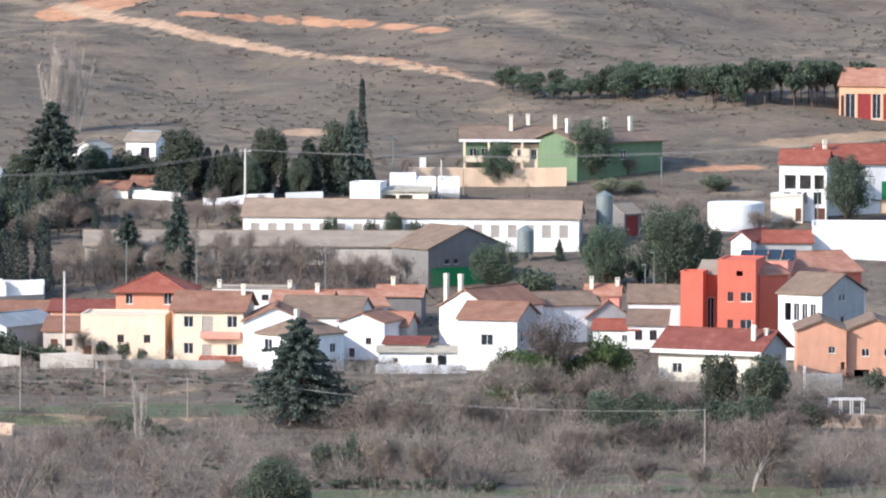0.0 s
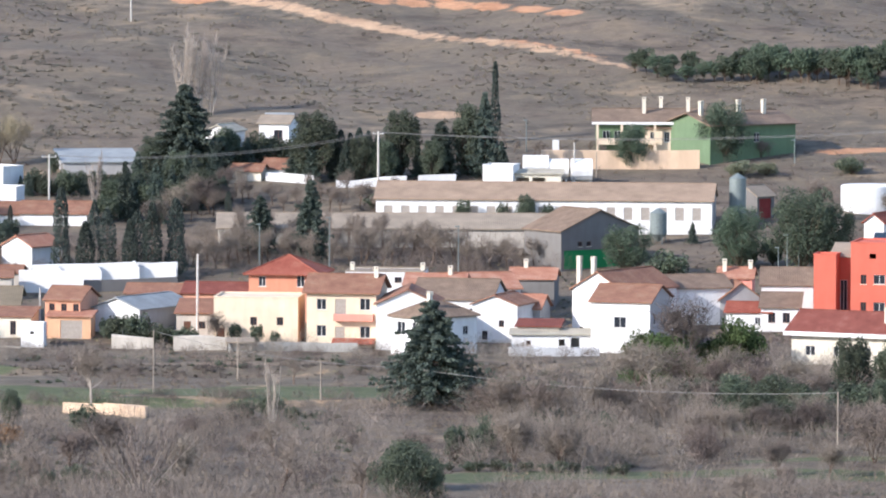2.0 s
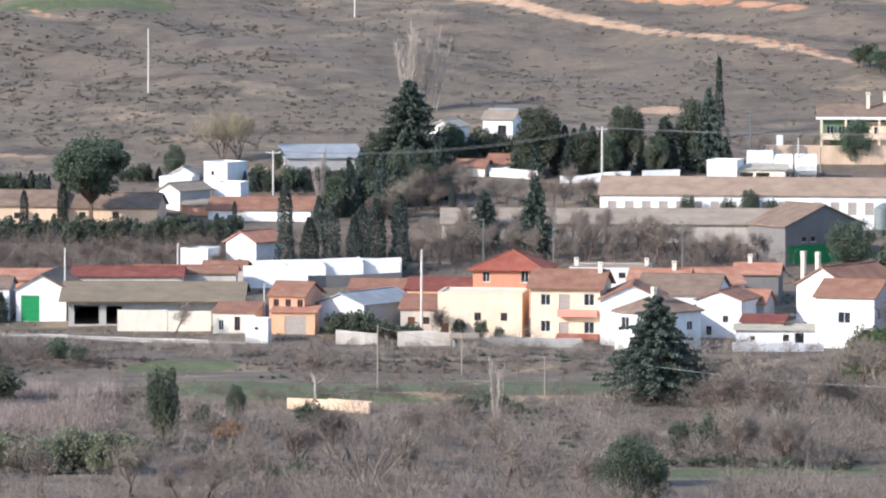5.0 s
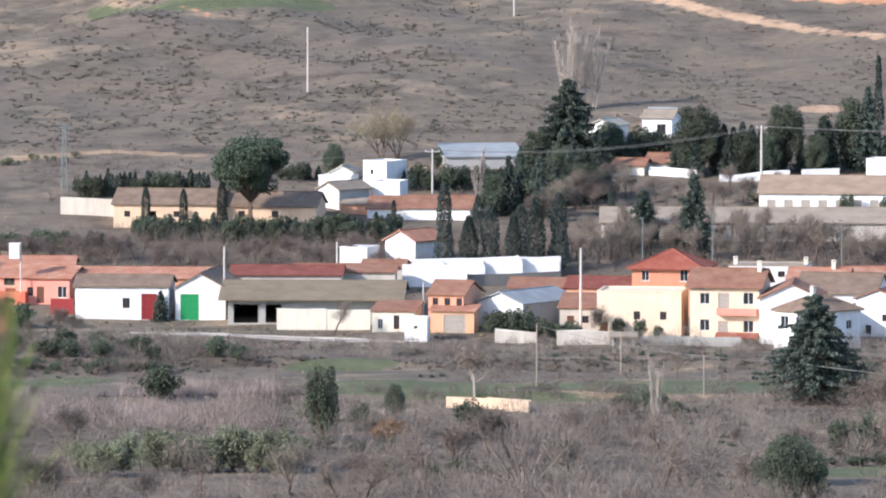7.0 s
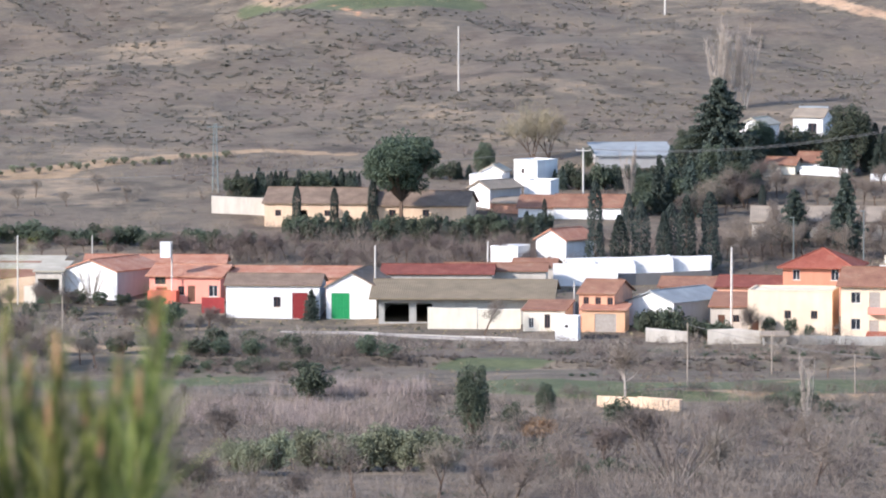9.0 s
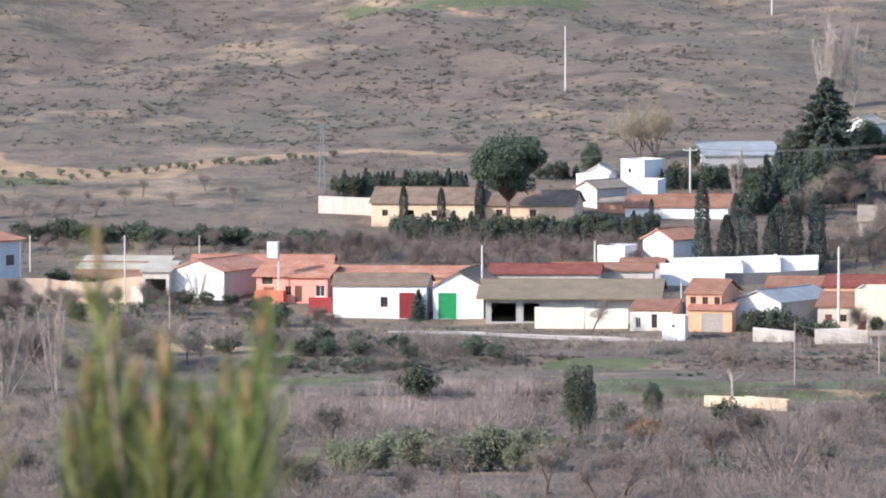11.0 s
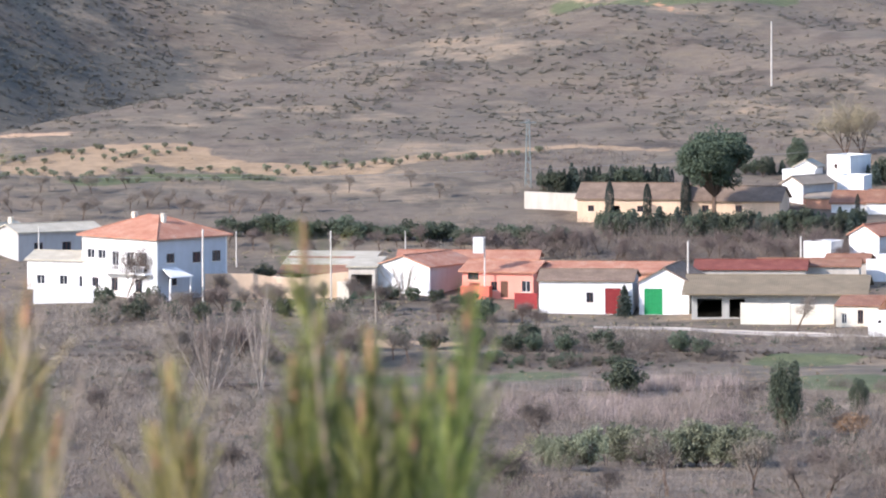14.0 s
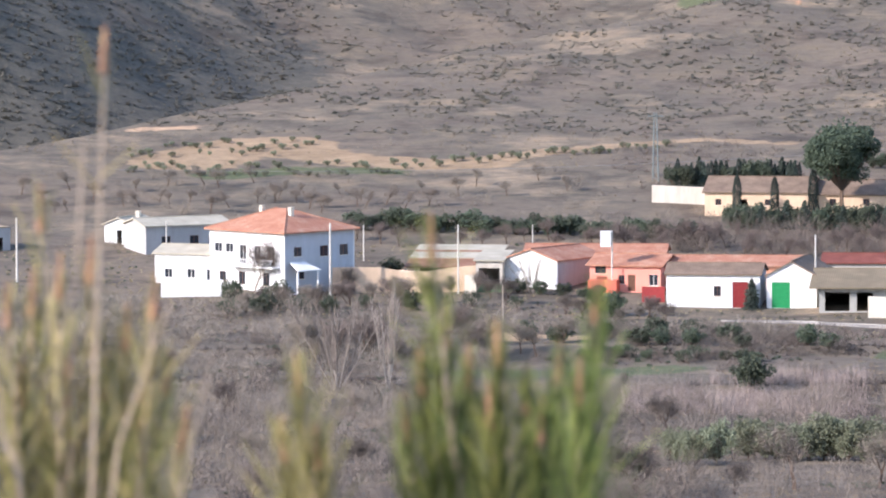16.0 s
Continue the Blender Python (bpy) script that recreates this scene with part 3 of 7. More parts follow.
def house(label, x, y, w, h, d, roof, rise, wall, roofm, rz=0, ax=0.5, wins="", over=0.35, chim=(), name="house", cat="house", side=None, zb=None, group=""):
    """A building whose front face has its foot at x, y (ax: how far along the front that point lies), with its walls, roof and joinery.
    wins: words of face, kind, offset, sill, width, height - "fw1.2,0.9,1,1.2"."""
    a = radians(rz)
    ox, oy = x - math.cos(a) * w * ax, y - math.sin(a) * w * ax
    z = gz(x, y) if zb is None else zb
    top = thing(name, label, cat, pose(ox, oy, z, 0, 0, rz), group)
    FOOT.append((ox, oy, a, w, d))
    faces = {"f": (pose(0, 0, 0), w, rise if roof == "y" else 0), "b": (pose(w, d, 0, 0, 0, 180), w, rise if roof == "y" else 0),
             "r": (pose(w, 0.25, 0, 0, 0, 90), d - 0.5, rise if roof == "x" else 0), "l": (pose(0, d - 0.25, 0, 0, 0, -90), d - 0.5, rise if roof == "x" else 0)}
    ops = {k: [] for k in "fbrl"}
    for word in wins.split():
        u, s, ww, wh = (float(c) for c in word[2:].split(","))
        L = faces[word[0]][1]
        if ww < L - 0.3:
            ops[word[0]].append((max(0.15, min(u, L - ww - 0.15)), s, ww, min(wh, h - s - 0.1), word[1]))
    for k, (m, L, gab) in faces.items():
        hh = h
        if roof == "shed":
            hh = h + rise if k == "b" else h
        bm = wall_slab(L, hh, [o[:4] for o in ops[k]], gable=gab)
        if roof == "shed" and k in "rl":
            tri = [(0, h), (L, h), (L, h + rise)] if k == "r" else [(0, h), (L, h), (0, h + rise)]
            p, q = [[bm.verts.new((tx, ty, tz)) for tx, tz in tri] for ty in (0, 0.25)]
            bm.faces.new(p), bm.faces.new(q[::-1])
            for i in range(3):
                bm.faces.new((p[i], p[(i + 1) % 3], q[(i + 1) % 3], q[i]))
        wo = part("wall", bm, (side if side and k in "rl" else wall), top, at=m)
        for u, s, ww, wh, kind in ops[k]:
            if kind != "o":
                fill_opening(top, m @ pose(u, 0, s), ww, wh, kind)
    part("roof", roof_mesh(roof, w, d, h, rise, over), roofm, top)
    for cx, cy, ch in chim:
        chimney(top, cx, cy, h + rise * 0.6, ch)
    return top


def run_wall(label, pts, h, material, name="garden_wall", thick=0.35, ragged=0.15, cap=True, cat="wall"):
    """A free-standing wall along a line on the ground, in uneven bays."""
    top = thing(name, label, cat, pose(pts[0][0], pts[0][1], gz(*pts[0])))
    rnd = random.Random(int(pts[0][0] * 13 + h * 100))
    o = Vector((pts[0][0], pts[0][1], gz(*pts[0])))
    for a, b in zip(pts, pts[1:]):
        L = math.hypot(b[0] - a[0], b[1] - a[1])
        n = max(1, int(L / 3.2))
        bm = bmesh.new()
        t = Vector((b[0] - a[0], b[1] - a[1], 0)) / L
        nrm = Vector((-t.y, t.x, 0)) * thick
        for k in range(n):
            p, q = Vector((*a, 0)) + t * (L * k / n), Vector((*a, 0)) + t * (L * (k + 1) / n)
            ends = []
            for c in (p, q) if k == 0 else (q,):
                zz = gz(c.x, c.y)
                ends.append([bm.verts.new(c + off + Vector((0, 0, zz + e)) - o) for off in (Vector(), nrm) for e in (-1.2, h + rnd.uniform(-ragged, ragged))])
            if k == 0:
                vs = ends[0]
                bm.faces.new((vs[0], vs[1], vs[3], vs[2]))
            vs = (vs if k == 0 else last) + ends[-1]
            last = ends[-1]
            for f in ((0, 4, 5, 1), (2, 3, 7, 6), (1, 5, 7, 3)):
                bm.faces.new([vs[i] for i in f])
            if k == n - 1:
                bm.faces.new((last[0], last[2], last[3], last[1]))
        part("wall_run", bm, material, top)
    return top


# the western end: white house and its wing
house("small white rendered hut with a gable", -133.7, 1227.5, 4.9, 2.8, 7, "y", 0.9, W_WHITE, R_PALE, -25, wins="fo2.1,0,0.9,2", chim=[(4.6, 2, 1.0)])
# wall colour carries the bluish shade of its right-facing front
house("low building with shade-greyed walls and a pale sheet roof", -128.7, 1218.0, 13.5,  4.1, 8, "x", 0.9, W_GREY_SHADE, R_PALE, 30, 0, wins="fw2.5,1.2,1.4,1.4 fw7,1.2,1.4,1.4 fw10,1.2,1.4,1.4")
house("grey shed with a flat roof at the village edge", -151.9, 1217.8, 7.7, 3.4, 6, "flat", 0, W_GREY_SHADE, R_FIBRE, 35, wins="fw2,1,1,1 fo5.5,0,1,2")
# the sides away from the sun wear the shaded copy of the white render
big = house("two-storey white house with an orange hipped tile roof", -104.9, 1177.0, 15.5,  8.9, 13.5, "hip", 2.6, W_WHITE, R_ORANGE, -42, 1.0, side=W_SHADED_WHITE,
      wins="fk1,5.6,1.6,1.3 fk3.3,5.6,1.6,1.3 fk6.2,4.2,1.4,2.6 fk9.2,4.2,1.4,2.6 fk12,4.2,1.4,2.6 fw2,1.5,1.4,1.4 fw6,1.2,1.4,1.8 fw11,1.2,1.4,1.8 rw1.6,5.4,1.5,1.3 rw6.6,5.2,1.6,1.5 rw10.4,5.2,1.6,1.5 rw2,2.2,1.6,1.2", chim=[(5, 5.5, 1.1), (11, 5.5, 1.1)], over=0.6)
bm = bmesh.new()
box(bm, 0, 9.5, -1.4, -0.01, 3.75, 3.95)
for k in range(19):
    box(bm, k * 0.5, k * 0.5 + 0.08, -1.38, -1.3, 3.954, 4.85)
box(bm, 0, 9.5, -1.4, -1.28, 4.854, 4.95)
part("balcony", bm, W_WHITE, big, "white balcony with a slim railing", at=pose(5, 0, 0))
bm = bmesh.new()
slab(bm, [(0, -2.6, 0), (4.4, -2.6, 0), (3.6, -0.02, 1.1), (0.8, -0.02, 1.1)], 0.15)
box(bm, 0.1, 0.35, -2.4, -2.2, -3.6, -0.2)
box(bm, 4.0, 4.25, -2.4, -2.2, -3.6, -0.2)
part("porch", bm, W_WHITE, big, "white porch canopy on posts", at=pose(15.5, 0.2, 3.6, 0, 0, 90))
house("low white garden wing with a sheet roof", -119.8, 1188.5, 9.9, 4.4, 7, "x", 1.0, W_WHITE, R_PALE, -18, wins="fk1.5,1,1.2,1.3 fk5,1,1.2,1.3 fk8,0.1,1,2.2")
run_wall("white balustraded terrace wall", [(-122.1, 1174.8), (-113.4, 1175.0)], 2.2, W_WHITE, "terrace_wall")
run_wall("ochre rubble wall with an uneven top", [(-98.6, 1182.0), (-88.6, 1183.5), (-78.5, 1183.5)], 3.3, W_STONE, ragged=0.5)
house("open tile-roofed barn behind the ochre wall", -83.9, 1193.5, 10.2, 2.1, 9, "shed", 1.6, W_STONE, R_BROWN, -6, wins="fo2,0,4,2.4")
house("low shed with a pale sheet roof", -82.5, 1198.2, 12.2, 2.6, 8, "shed", 1.2, W_LIMEWASH, R_PALE, -6)
house("open carport with a pale sheet roof", -76.8, 1186.8, 3.8, 3.8, 8, "shed", 0.8, W_LIMEWASH, R_PALE, -6, wins="fo0.4,0,3,2.8")
run_wall("cream gate pier wall", [(-79.9, 1181.2), (-78.3, 1181.2)], 2.6, W_PALE, ragged=0.02)
run_wall("green tarpaulin-covered low wall", [(-78.6, 1182.5), (-73.4, 1182.2)], 1.0, W_GREEN, ragged=0.2)
# side walls coloured grey for the shadow on the long side
house("white gabled house with an orange tile roof", -67.1, 1184.8, 8.8,  4.1, 12, "y", 1.4, W_WHITE, R_ORANGE, -30, 1.0, side=W_GREY_SHADE)
house("long low house with a thin orange tile roof", -62.5, 1199.5, 20.0, 2.7, 6, "x", 0.9, W_BRICK, R_ORANGE, -3)
sal = house("salmon-red house with an arched porch", -57.4, 1182.8, 10.4, 3.8, 9, "x", 1.2, W_SALMON, R_ORANGE, -14,
      wins="fw0.8,2.6,1.6,1.4 fr1.0,0,1.6,2.2 fw4.2,1.2,0.9,1.2 fd5.6,0.2,1.1,2.3 fk8.7,1,1.3,1.6", over=0.5)
bm = box(bmesh.new(), 0, 4.2, -1.6, -0.01, 0, 1.8)
part("porch", bm, W_RED, sal, "red painted porch parapet", at=pose(0.2, 0, 0))
run_wall("red painted sheet gate", [(-54.6, 1172.8), (-51.4, 1172.2)], 2.2, M_REDDOOR, "yard_gate", 0.12, 0.02, cat="gate")
house("long low house with weathered orange tiles", -42.5, 1183.0, 19.2, 3.2, 9, "x", 1.1, W_BRICK, R_ORANGE, -3)
house("white barn with a brown tile roof and red door", -44.5, 1168.0, 13.0, 4.6, 9, "x", 1.2, W_WHITE, R_OLD, -4, wins="fw6.6,1.6,1,1.4 fr9.2,0,2.2,3.6")
house("white gabled barn with a green sliding door", -33.6, 1167.2, 7.0, 4.5, 14, "y", 1.9, W_WHITE, R_OLD, -8, wins="fg0.7,0,2.6,3.6")

# the sheds beside the lane
# concrete grey on the walls carries the eaves' shade in colour
house("long grey farm shed with fibre-cement roof", -18.1, 1160.8, 23.1, 3.6, 18, "x", 1.7, W_CONCRETE, R_OLIVE, -2, wins="fo0.8,0.2,3.4,2.6 fo5.2,0.2,2.2,2.6 fs15.0,0.2,2.4,2.4", over=1.3)
run_wall("long whitewashed yard wall", [(-22.8, 1156.0), (-16.0, 1156.1)], 2.9, W_PALE, ragged=0.1)
run_wall("whitewashed yard wall with a patched bay", [(-15.9, 1156.0), (-10.0, 1156.0)], 2.6, W_PALE, ragged=0.2)
house("low tile-roofed store behind the shed", -22.0, 1185.5, 15.5, 3.4, 8, "x", 1.0, W_LIMEWASH, R_MAROON, -2)
house("low tile-roofed store behind the shed", -13.9, 1190.2, 14.3, 3.2, 7, "x", 0.8, W_LIMEWASH, R_BROWN, -2)
house("small rustic stone house with an arched doorway", -6.8, 1152.8, 5.9, 2.8, 6, "shed", 0.9, W_PALE, R_BROWN, -10, wins="fw3,0.4,0.8,1.9 fk0.8,0.4,0.7,1.4", over=0.25)
house("white transformer hut with a flat top", -3.7, 1140.8, 3.1, 3.2, 2.6, "flat", 0, W_WHITE, W_WHITE, -8, wins="fo1.3,1.8,0.5,0.4", name="transformer_hut", cat="hut")
house("brick house with a brown tile roof", 0.4, 1153.0, 5.0, 4.9, 9, "x", 1.5, W_BRICK, R_BROWN, -16, wins="fw0.6,3.3,0.8,1.1 fw2.3,3.3,0.8,1.1 fw4,3.3,0.8,1.1")
house("cream garage lean-to with a roller door", 1.3, 1150.0, 6.0, 3.0, 3.5, "shed", 0.5, W_ORANGE, R_ORANGE, -10, wins="fs1.8,0,3,2.5", name="garage", cat="garage")
# grey side walls stand for shade on a pale shed
house("pale shed with a blue-grey steel roof", 10.9, 1153.2, 7.5,  3.6, 13, "y", 1.4, W_WHITE, R_STEEL, -35, 1.0, side=W_GREY_SHADE, wins="fk2,0.8,1.2,1.4")
house("low brown-roofed store behind the shed", 13.1, 1178.5, 7.9, 2.8, 8, "x", 1.0, W_BRICK, R_BROWN, -8)
house("orange brick annexe with rusty roof", 18.5, 1154.2, 5.1, 3.1, 6, "shed", 1.4, W_LIMEWASH, R_BROWN, -8, wins="fd1,0,1,2 fw3,1,1,1")
house("low brick house with a maroon tile roof", 21.6, 1177.0, 9.0, 3.0, 8, "x", 1.2, W_BRICK, R_MAROON, -10)

run_wall("low white wall along the lane", [(-42.9, 1155.0), (-33.5, 1151.8), (-23.4, 1149.2), (-14.1, 1146.5), (-5.3, 1140.0)], 0.16, W_LIMEWASH, "lane_wall", 0.25, 0.12)

# the burial ground
run_wall("long white burial-ground wall", [(-5.8, 1198.6), (3.4, 1198.2)], 3.2, W_WHITE, ragged=0.05, name="cemetery_wall")
# dark colour paints the shaded wall face under the niches
run_wall("burial-ground wall darkened for shade below white niches", [(3.5, 1199.0), (16.8, 1203.0)], 1.7, W_DARK_SHADE, ragged=0.05, name="cemetery_wall")
run_wall("white burial-niche block behind the wall", [(-4.0, 1207.8), (16.9, 1209.0)], 2.6, W_WHITE, ragged=0.12, name="niche_block", thick=0.8)
for px, py, ph in ((10.7, 1208.0, 3.1), (-0.3, 1208.0, 2.6), (16.0, 1208.0, 2.9), (5.3, 1208.0, 2.6)):
    bm = bmesh.new()
    box(bm, -0.7, 0.7, -0.5, 0.5, -0.5, ph - 0.9)
    box(bm, -0.5, 0.5, -0.4, 0.4, ph - 0.896, ph - 0.4)
    tube(bm, (0, 0, ph - 0.396), (0, 0, ph - 0.1), 0.4, 0.15, 8)
    part("stone", bm, W_WHITE, thing("tomb_pediment", "small white tomb pediment above the wall", "tomb", pose(px, py, gz(px, py)), "tomb pediments"))
house("white chapel-like house with an orange tile roof", -4.0, 1215.5, 5.5,  4.1, 7, "y", 1.4, W_WHITE, R_ORANGE, -38, 1.0, wins="fw2.2,0.6,0.6,1")
house("small white block with a flat roof", -12.9, 1215.0, 4.2, 3.1, 5, "flat", 0, W_WHITE, W_WHITE, -20)
house("low store with a brown tile roof", -8.6, 1204.2, 6.0, 2.1, 7, "x", 0.8, W_LIMEWASH, R_BROWN, -6)

# the middle of the village
house("long low cream building with small barred windows", 26.6, 1143.8, 11.5, 6.1, 9, "flat", 0, W_CREAM, W_CREAM, -8, wins="fw5.0,2.4,0.9,1.1 fw8.6,2.4,0.9,1.1 fd0.5,0,1,2", side=W_ORANGE)
# the villa's shaded side is put into its side wall colour
house("orange villa with a red hipped tile roof", 31.0, 1172.2, 9.6, 6.8, 9.5, "hip", 2.1, W_TERRACOTTA, R_RED, -12, side=W_GREY_SHADE, wins="fk1.4,4.9,1,1.4 fk6.8,4.9,1.1,1.6 fk1.4,1.4,1,1.4 rk2,4.9,1.2,1.4", over=0.7)
cr = house("two-storey cream house with a grey-brown roof and balcony", 38.1, 1140.5, 9.5, 7.4, 11, "x", 2.0, W_CREAM, R_BROWN, -10,
      wins="fk1.4,1.4,1.3,1.5 fk1.4,5.0,1.3,1.5 fs3.9,4.0,1.5,2.5 fk7.3,5.0,1.4,1.6 fs3.9,0.5,1.3,2.2 fk7.3,1.2,1.4,1.6", over=0.6, chim=[(8.9, 4.5, 1.6)])
bm = bmesh.new()
box(bm, 0, 5.4, -1.1, -0.01, 3.55, 3.75)
box(bm, 0, 5.4, -1.1, -1.0, 3.754, 4.5)
box(bm, 0, 0.1, -0.99, -0.01, 3.754, 4.5)
box(bm, 5.3, 5.4, -0.99, -0.01, 3.754, 4.5)
part("balcony", bm, W_SALMON, cr, "salmon balcony parapet", at=pose(3.8, 0, 0))
bm = bmesh.new()
slab(bm, [(3.6, -1.7, 0.6), (9.4, -1.7, 0.6), (9.4, -0.02, 1.2), (3.6, -0.02, 1.2)], 0.12)
part("awning", bm, R_RED, cr, "red tile canopy over the ground floor", at=pose(0, 0, 0))
house("white gabled house with a brown tile roof", 42.65, 1136.2, 8.6,  6.2, 12, "y", 1.9, W_WHITE, R_BROWN, -4, 0.0, wins="fk3.6,4.6,0.7,0.6")
house("white low house with a dark hipped roof", 48.6, 1123.5, 6.6, 5.1, 9.6, "hip", 1.7, W_WHITE, R_OLD, -50, 1.0, wins="fk1.2,2.6,1.6,1.8 fk4.2,2.6,1.2,1.8 rk6.8,2.5,1,1.2", chim=[(4.2, 3.2, 1.8)])
run_wall("grey concrete yard wall with patched bays", [(7.0, 1139.8), (12.7, 1139.0)], 1.7, W_LIMEWASH, ragged=0.3)
run_wall("pale concrete yard wall", [(15.3, 1135.0), (22.5, 1134.5)], 1.9, W_LIMEWASH, ragged=0.25)
run_wall("grey concrete yard wall with a dark gate", [(23.2, 1133.0), (32.4, 1133.8), (40.0, 1132.8)], 1.2, W_CONCRETE, ragged=0.08)
house("dark open lean-to against the yard wall", 24.3, 1132.5, 3.2, 1.2, 2.5, "shed", 0.3, W_CONCRETE, R_FIBRE, 0, wins="fo0.3,0,2.4,1.1", name="lean_to", cat="shed")

# roofs behind the cream house
house("low house with weathered orange tiles", 51.7, 1164.5, 8.2, 6.1, 9, "x", 1.2, W_WHITE, R_ORANGE, -8, chim=[(6, 4, 1.3)], wins="fk2,4.4,1,1")
house("house with a broad weathered tile roof", 53.9, 1158.5, 11.0, 5.0, 13, "x", 2.3, W_WHITE, R_OLD, -12, wins="fk2,2.6,1,1.2 fk8,2.6,1,1.2 fw10,2.4,0.9,1.2")
house("grey-gabled house with orange tiles", 64.0, 1170.0, 9,  4.9, 11, "x", 1.8, W_WHITE, R_ORANGE, 12, 1.0, side=W_GREY_SHADE, wins="rw4,3,0.7,0.9")
house("low house with orange tiles behind", 66.2, 1181.5, 6.3, 4.3, 8, "x", 1.2, W_DARK_SHADE, R_ORANGE, -8, chim=[(2, 4, 1.4)])
house("cream water-tank room on the roofs", 50.2, 1170.8, 2.7, 6.0, 3, "flat", 0, W_CREAM, W_CREAM, -8)
house("white flat-topped house with a clerestory", 45.8, 1190.8, 11.0, 4.1, 8, "flat", 0, W_WHITE, R_FIBRE, -8, wins="fw1,2.6,1,0.8 fw4,2.6,1,0.8 fw7,2.6,1,0.8", chim=[(0.8, 2, 0.8), (10.8, 2, 0.8)])
house("white gabled house with a small window", 62.3, 1146.8, 6.5,  5.2, 8, "y", 1.2, W_WHITE, R_BROWN, -22, 1.0, wins="fw3.8,2.2,0.8,0.9 fw1.4,0.4,0.8,1.2")
house("cottage with an orange tile roof", 63.2, 1153.2, 5.2, 4.2, 7, "x", 1.6, W_GREY_SHADE, R_ORANGE, -15, wins="fw2,1,1,1 rk1,2,1,1")
house("grey low building with a flat roof", 64.8, 1140.8, 5.7, 2.9, 4, "shed", 0.6, W_LIMEWASH, R_MAROON, -10, wins="fo3,0.3,0.8,1.2")
# white house; shade on its right side is painted as grey
house("tall white house with a brown tile roof", 79.5, 1134.0, 8.2,  6.9, 12, "x", 1.9, W_WHITE, R_BROWN, -18, 1.0, side=W_GREY_SHADE,
      wins="fk3.2,3.4,1.7,1.5 rw2,3.8,1,1.4 rw6,3.8,1,1.4 rw2,0.9,1.1,1.5 rw7,0.9,1,1.4")
house("white upper house with twin chimneys and a long brown roof", 74.1, 1154.2, 8.5,  6.6, 13, "y", 2.4, W_WHITE, R_BROWN, -38, 0.55, wins="fw1.2,0.6,0.6,0.8 fw4.2,2.6,0.6,0.6", chim=[(0.6, 0.8, 2.6), (3.0, 0.8, 2.6)])
house("low white outbuilding with a shallow roof", 66.5, 1138.0, 10.9, 2.1, 4, "shed", 0.4, W_WHITE, R_PALE, -4, wins="fo6.4,0.6,0.8,0.9 fo8,0.2,1.2,1.5 fw2,0.7,0.6,0.6")
run_wall("white garden wall with a drifted base", [(60.1, 1126.2), (72.4, 1129.2)], 1.1, W_WHITE, ragged=0.15)
house("small grey hut with a tank roof", 73.4, 1140.2, 2.7, 1.8, 3, "shed", 0.5, W_GREY_SHADE, R_OLD, -10, name="hut", cat="hut")
run_wall("salmon brick porch wall", [(78.4, 1128.5), (81.3, 1128.2)], 1.0, W_SALMON, ragged=0.1)

# the eastern quarter
house("low grey-gabled house with brown tiles", 93.2, 1167.2, 8,  5.1, 9, "x", 1.5, W_WHITE, R_OLD, 14, 1.0, side=W_GREY_SHADE)
house("grey-blue gable house between the roofs", 94.5, 1167.0, 5.9, 3.5, 9, "y", 2.2, W_GREY_SHADE, R_BROWN, 8)
house("salmon dormer house with orange tiles", 94.9, 1182.8, 4.8, 4.1, 7, "x", 1.2, W_SALMON, R_ORANGE, -8, chim=[(0.8, 2, 1.4), (4.4, 3, 1.2)])
house("house with broad brown tile roof and white walls", 101.1, 1169.2, 7.2, 5.1, 10, "x", 2.0, W_WHITE, R_OLD, -6, wins="fk1,2.6,1.4,1.6 fk4,2.6,1.4,1.6")
house("white lower house with red tiles", 94.9, 1159.5, 6.2, 2.7, 6, "x", 1.1, W_WHITE, R_RED, -12, wins="fk4,1,0.8,1")
house("white annexe with a stepped roof", 99.2, 1158.5, 5.3, 3.3, 5, "shed", 1.6, W_WHITE, R_OLD, -8, wins="fw1,1.2,1,1.4 fw3,1.2,1,1.4")
# red modern building
RY = 1155.8
house("tall red rendered stair tower", 105.1, 1155.8, 3.1, 10.8, 4, "flat", 0, W_RED, W_RED, -14, name="tower", cat="building")
red = house("three-storey red rendered building with deep windows", 111.2, 1154.8, 5.3, 12.6, 9, "flat", 0, W_RED, W_RED, -14,
      wins="fw1.4,7.0,0.8,1.3 fk3.2,7.0,1.6,1.3 fw1.4,3.2,0.8,1.3 fk3.2,3.2,1.6,1.3 fo2.6,10.5,0.9,0.7", name="building", cat="building")
house("red rendered recessed link with a glazed stair", 107.8, 1158.8, 3.0, 10.2, 5, "shed", 1.4, W_RED, R_FIBRE, -14, wins="fk1.2,1,1,6")
house("red rendered rear wing with an orange tile roof", 116.6, 1157.8, 4.8, 10.4, 14, "x", 1.6, W_RED, R_ORANGE, 30, side=W_RED)
house("long red rendered wing with orange tiles", 125.2, 1169.8, 11.3, 9.5, 12, "x", 2.4, W_RED, R_ORANGE, 24, side=W_RED)
for k in range(4):
    bm = bmesh.new()
    box(bm, 0, 1.7, 0, 2.6, 0, 0.06)
    box(bm, 0.05, 0.12, 2.3, 2.4, -1.3, -0.004)
    box(bm, 1.58, 1.65, 2.3, 2.4, -1.3, -0.004)
    tp = thing("solar_panel", "dark solar panel tilted on a roof frame", "solar panel", pose(112.5 + k * 2.0, RY + 9 + k * 0.3, gz(112.5, 1164.8) + 11.3, 32, 0, -14), "roof solar panels")
    part("panel", bm, M_PANEL, tp)
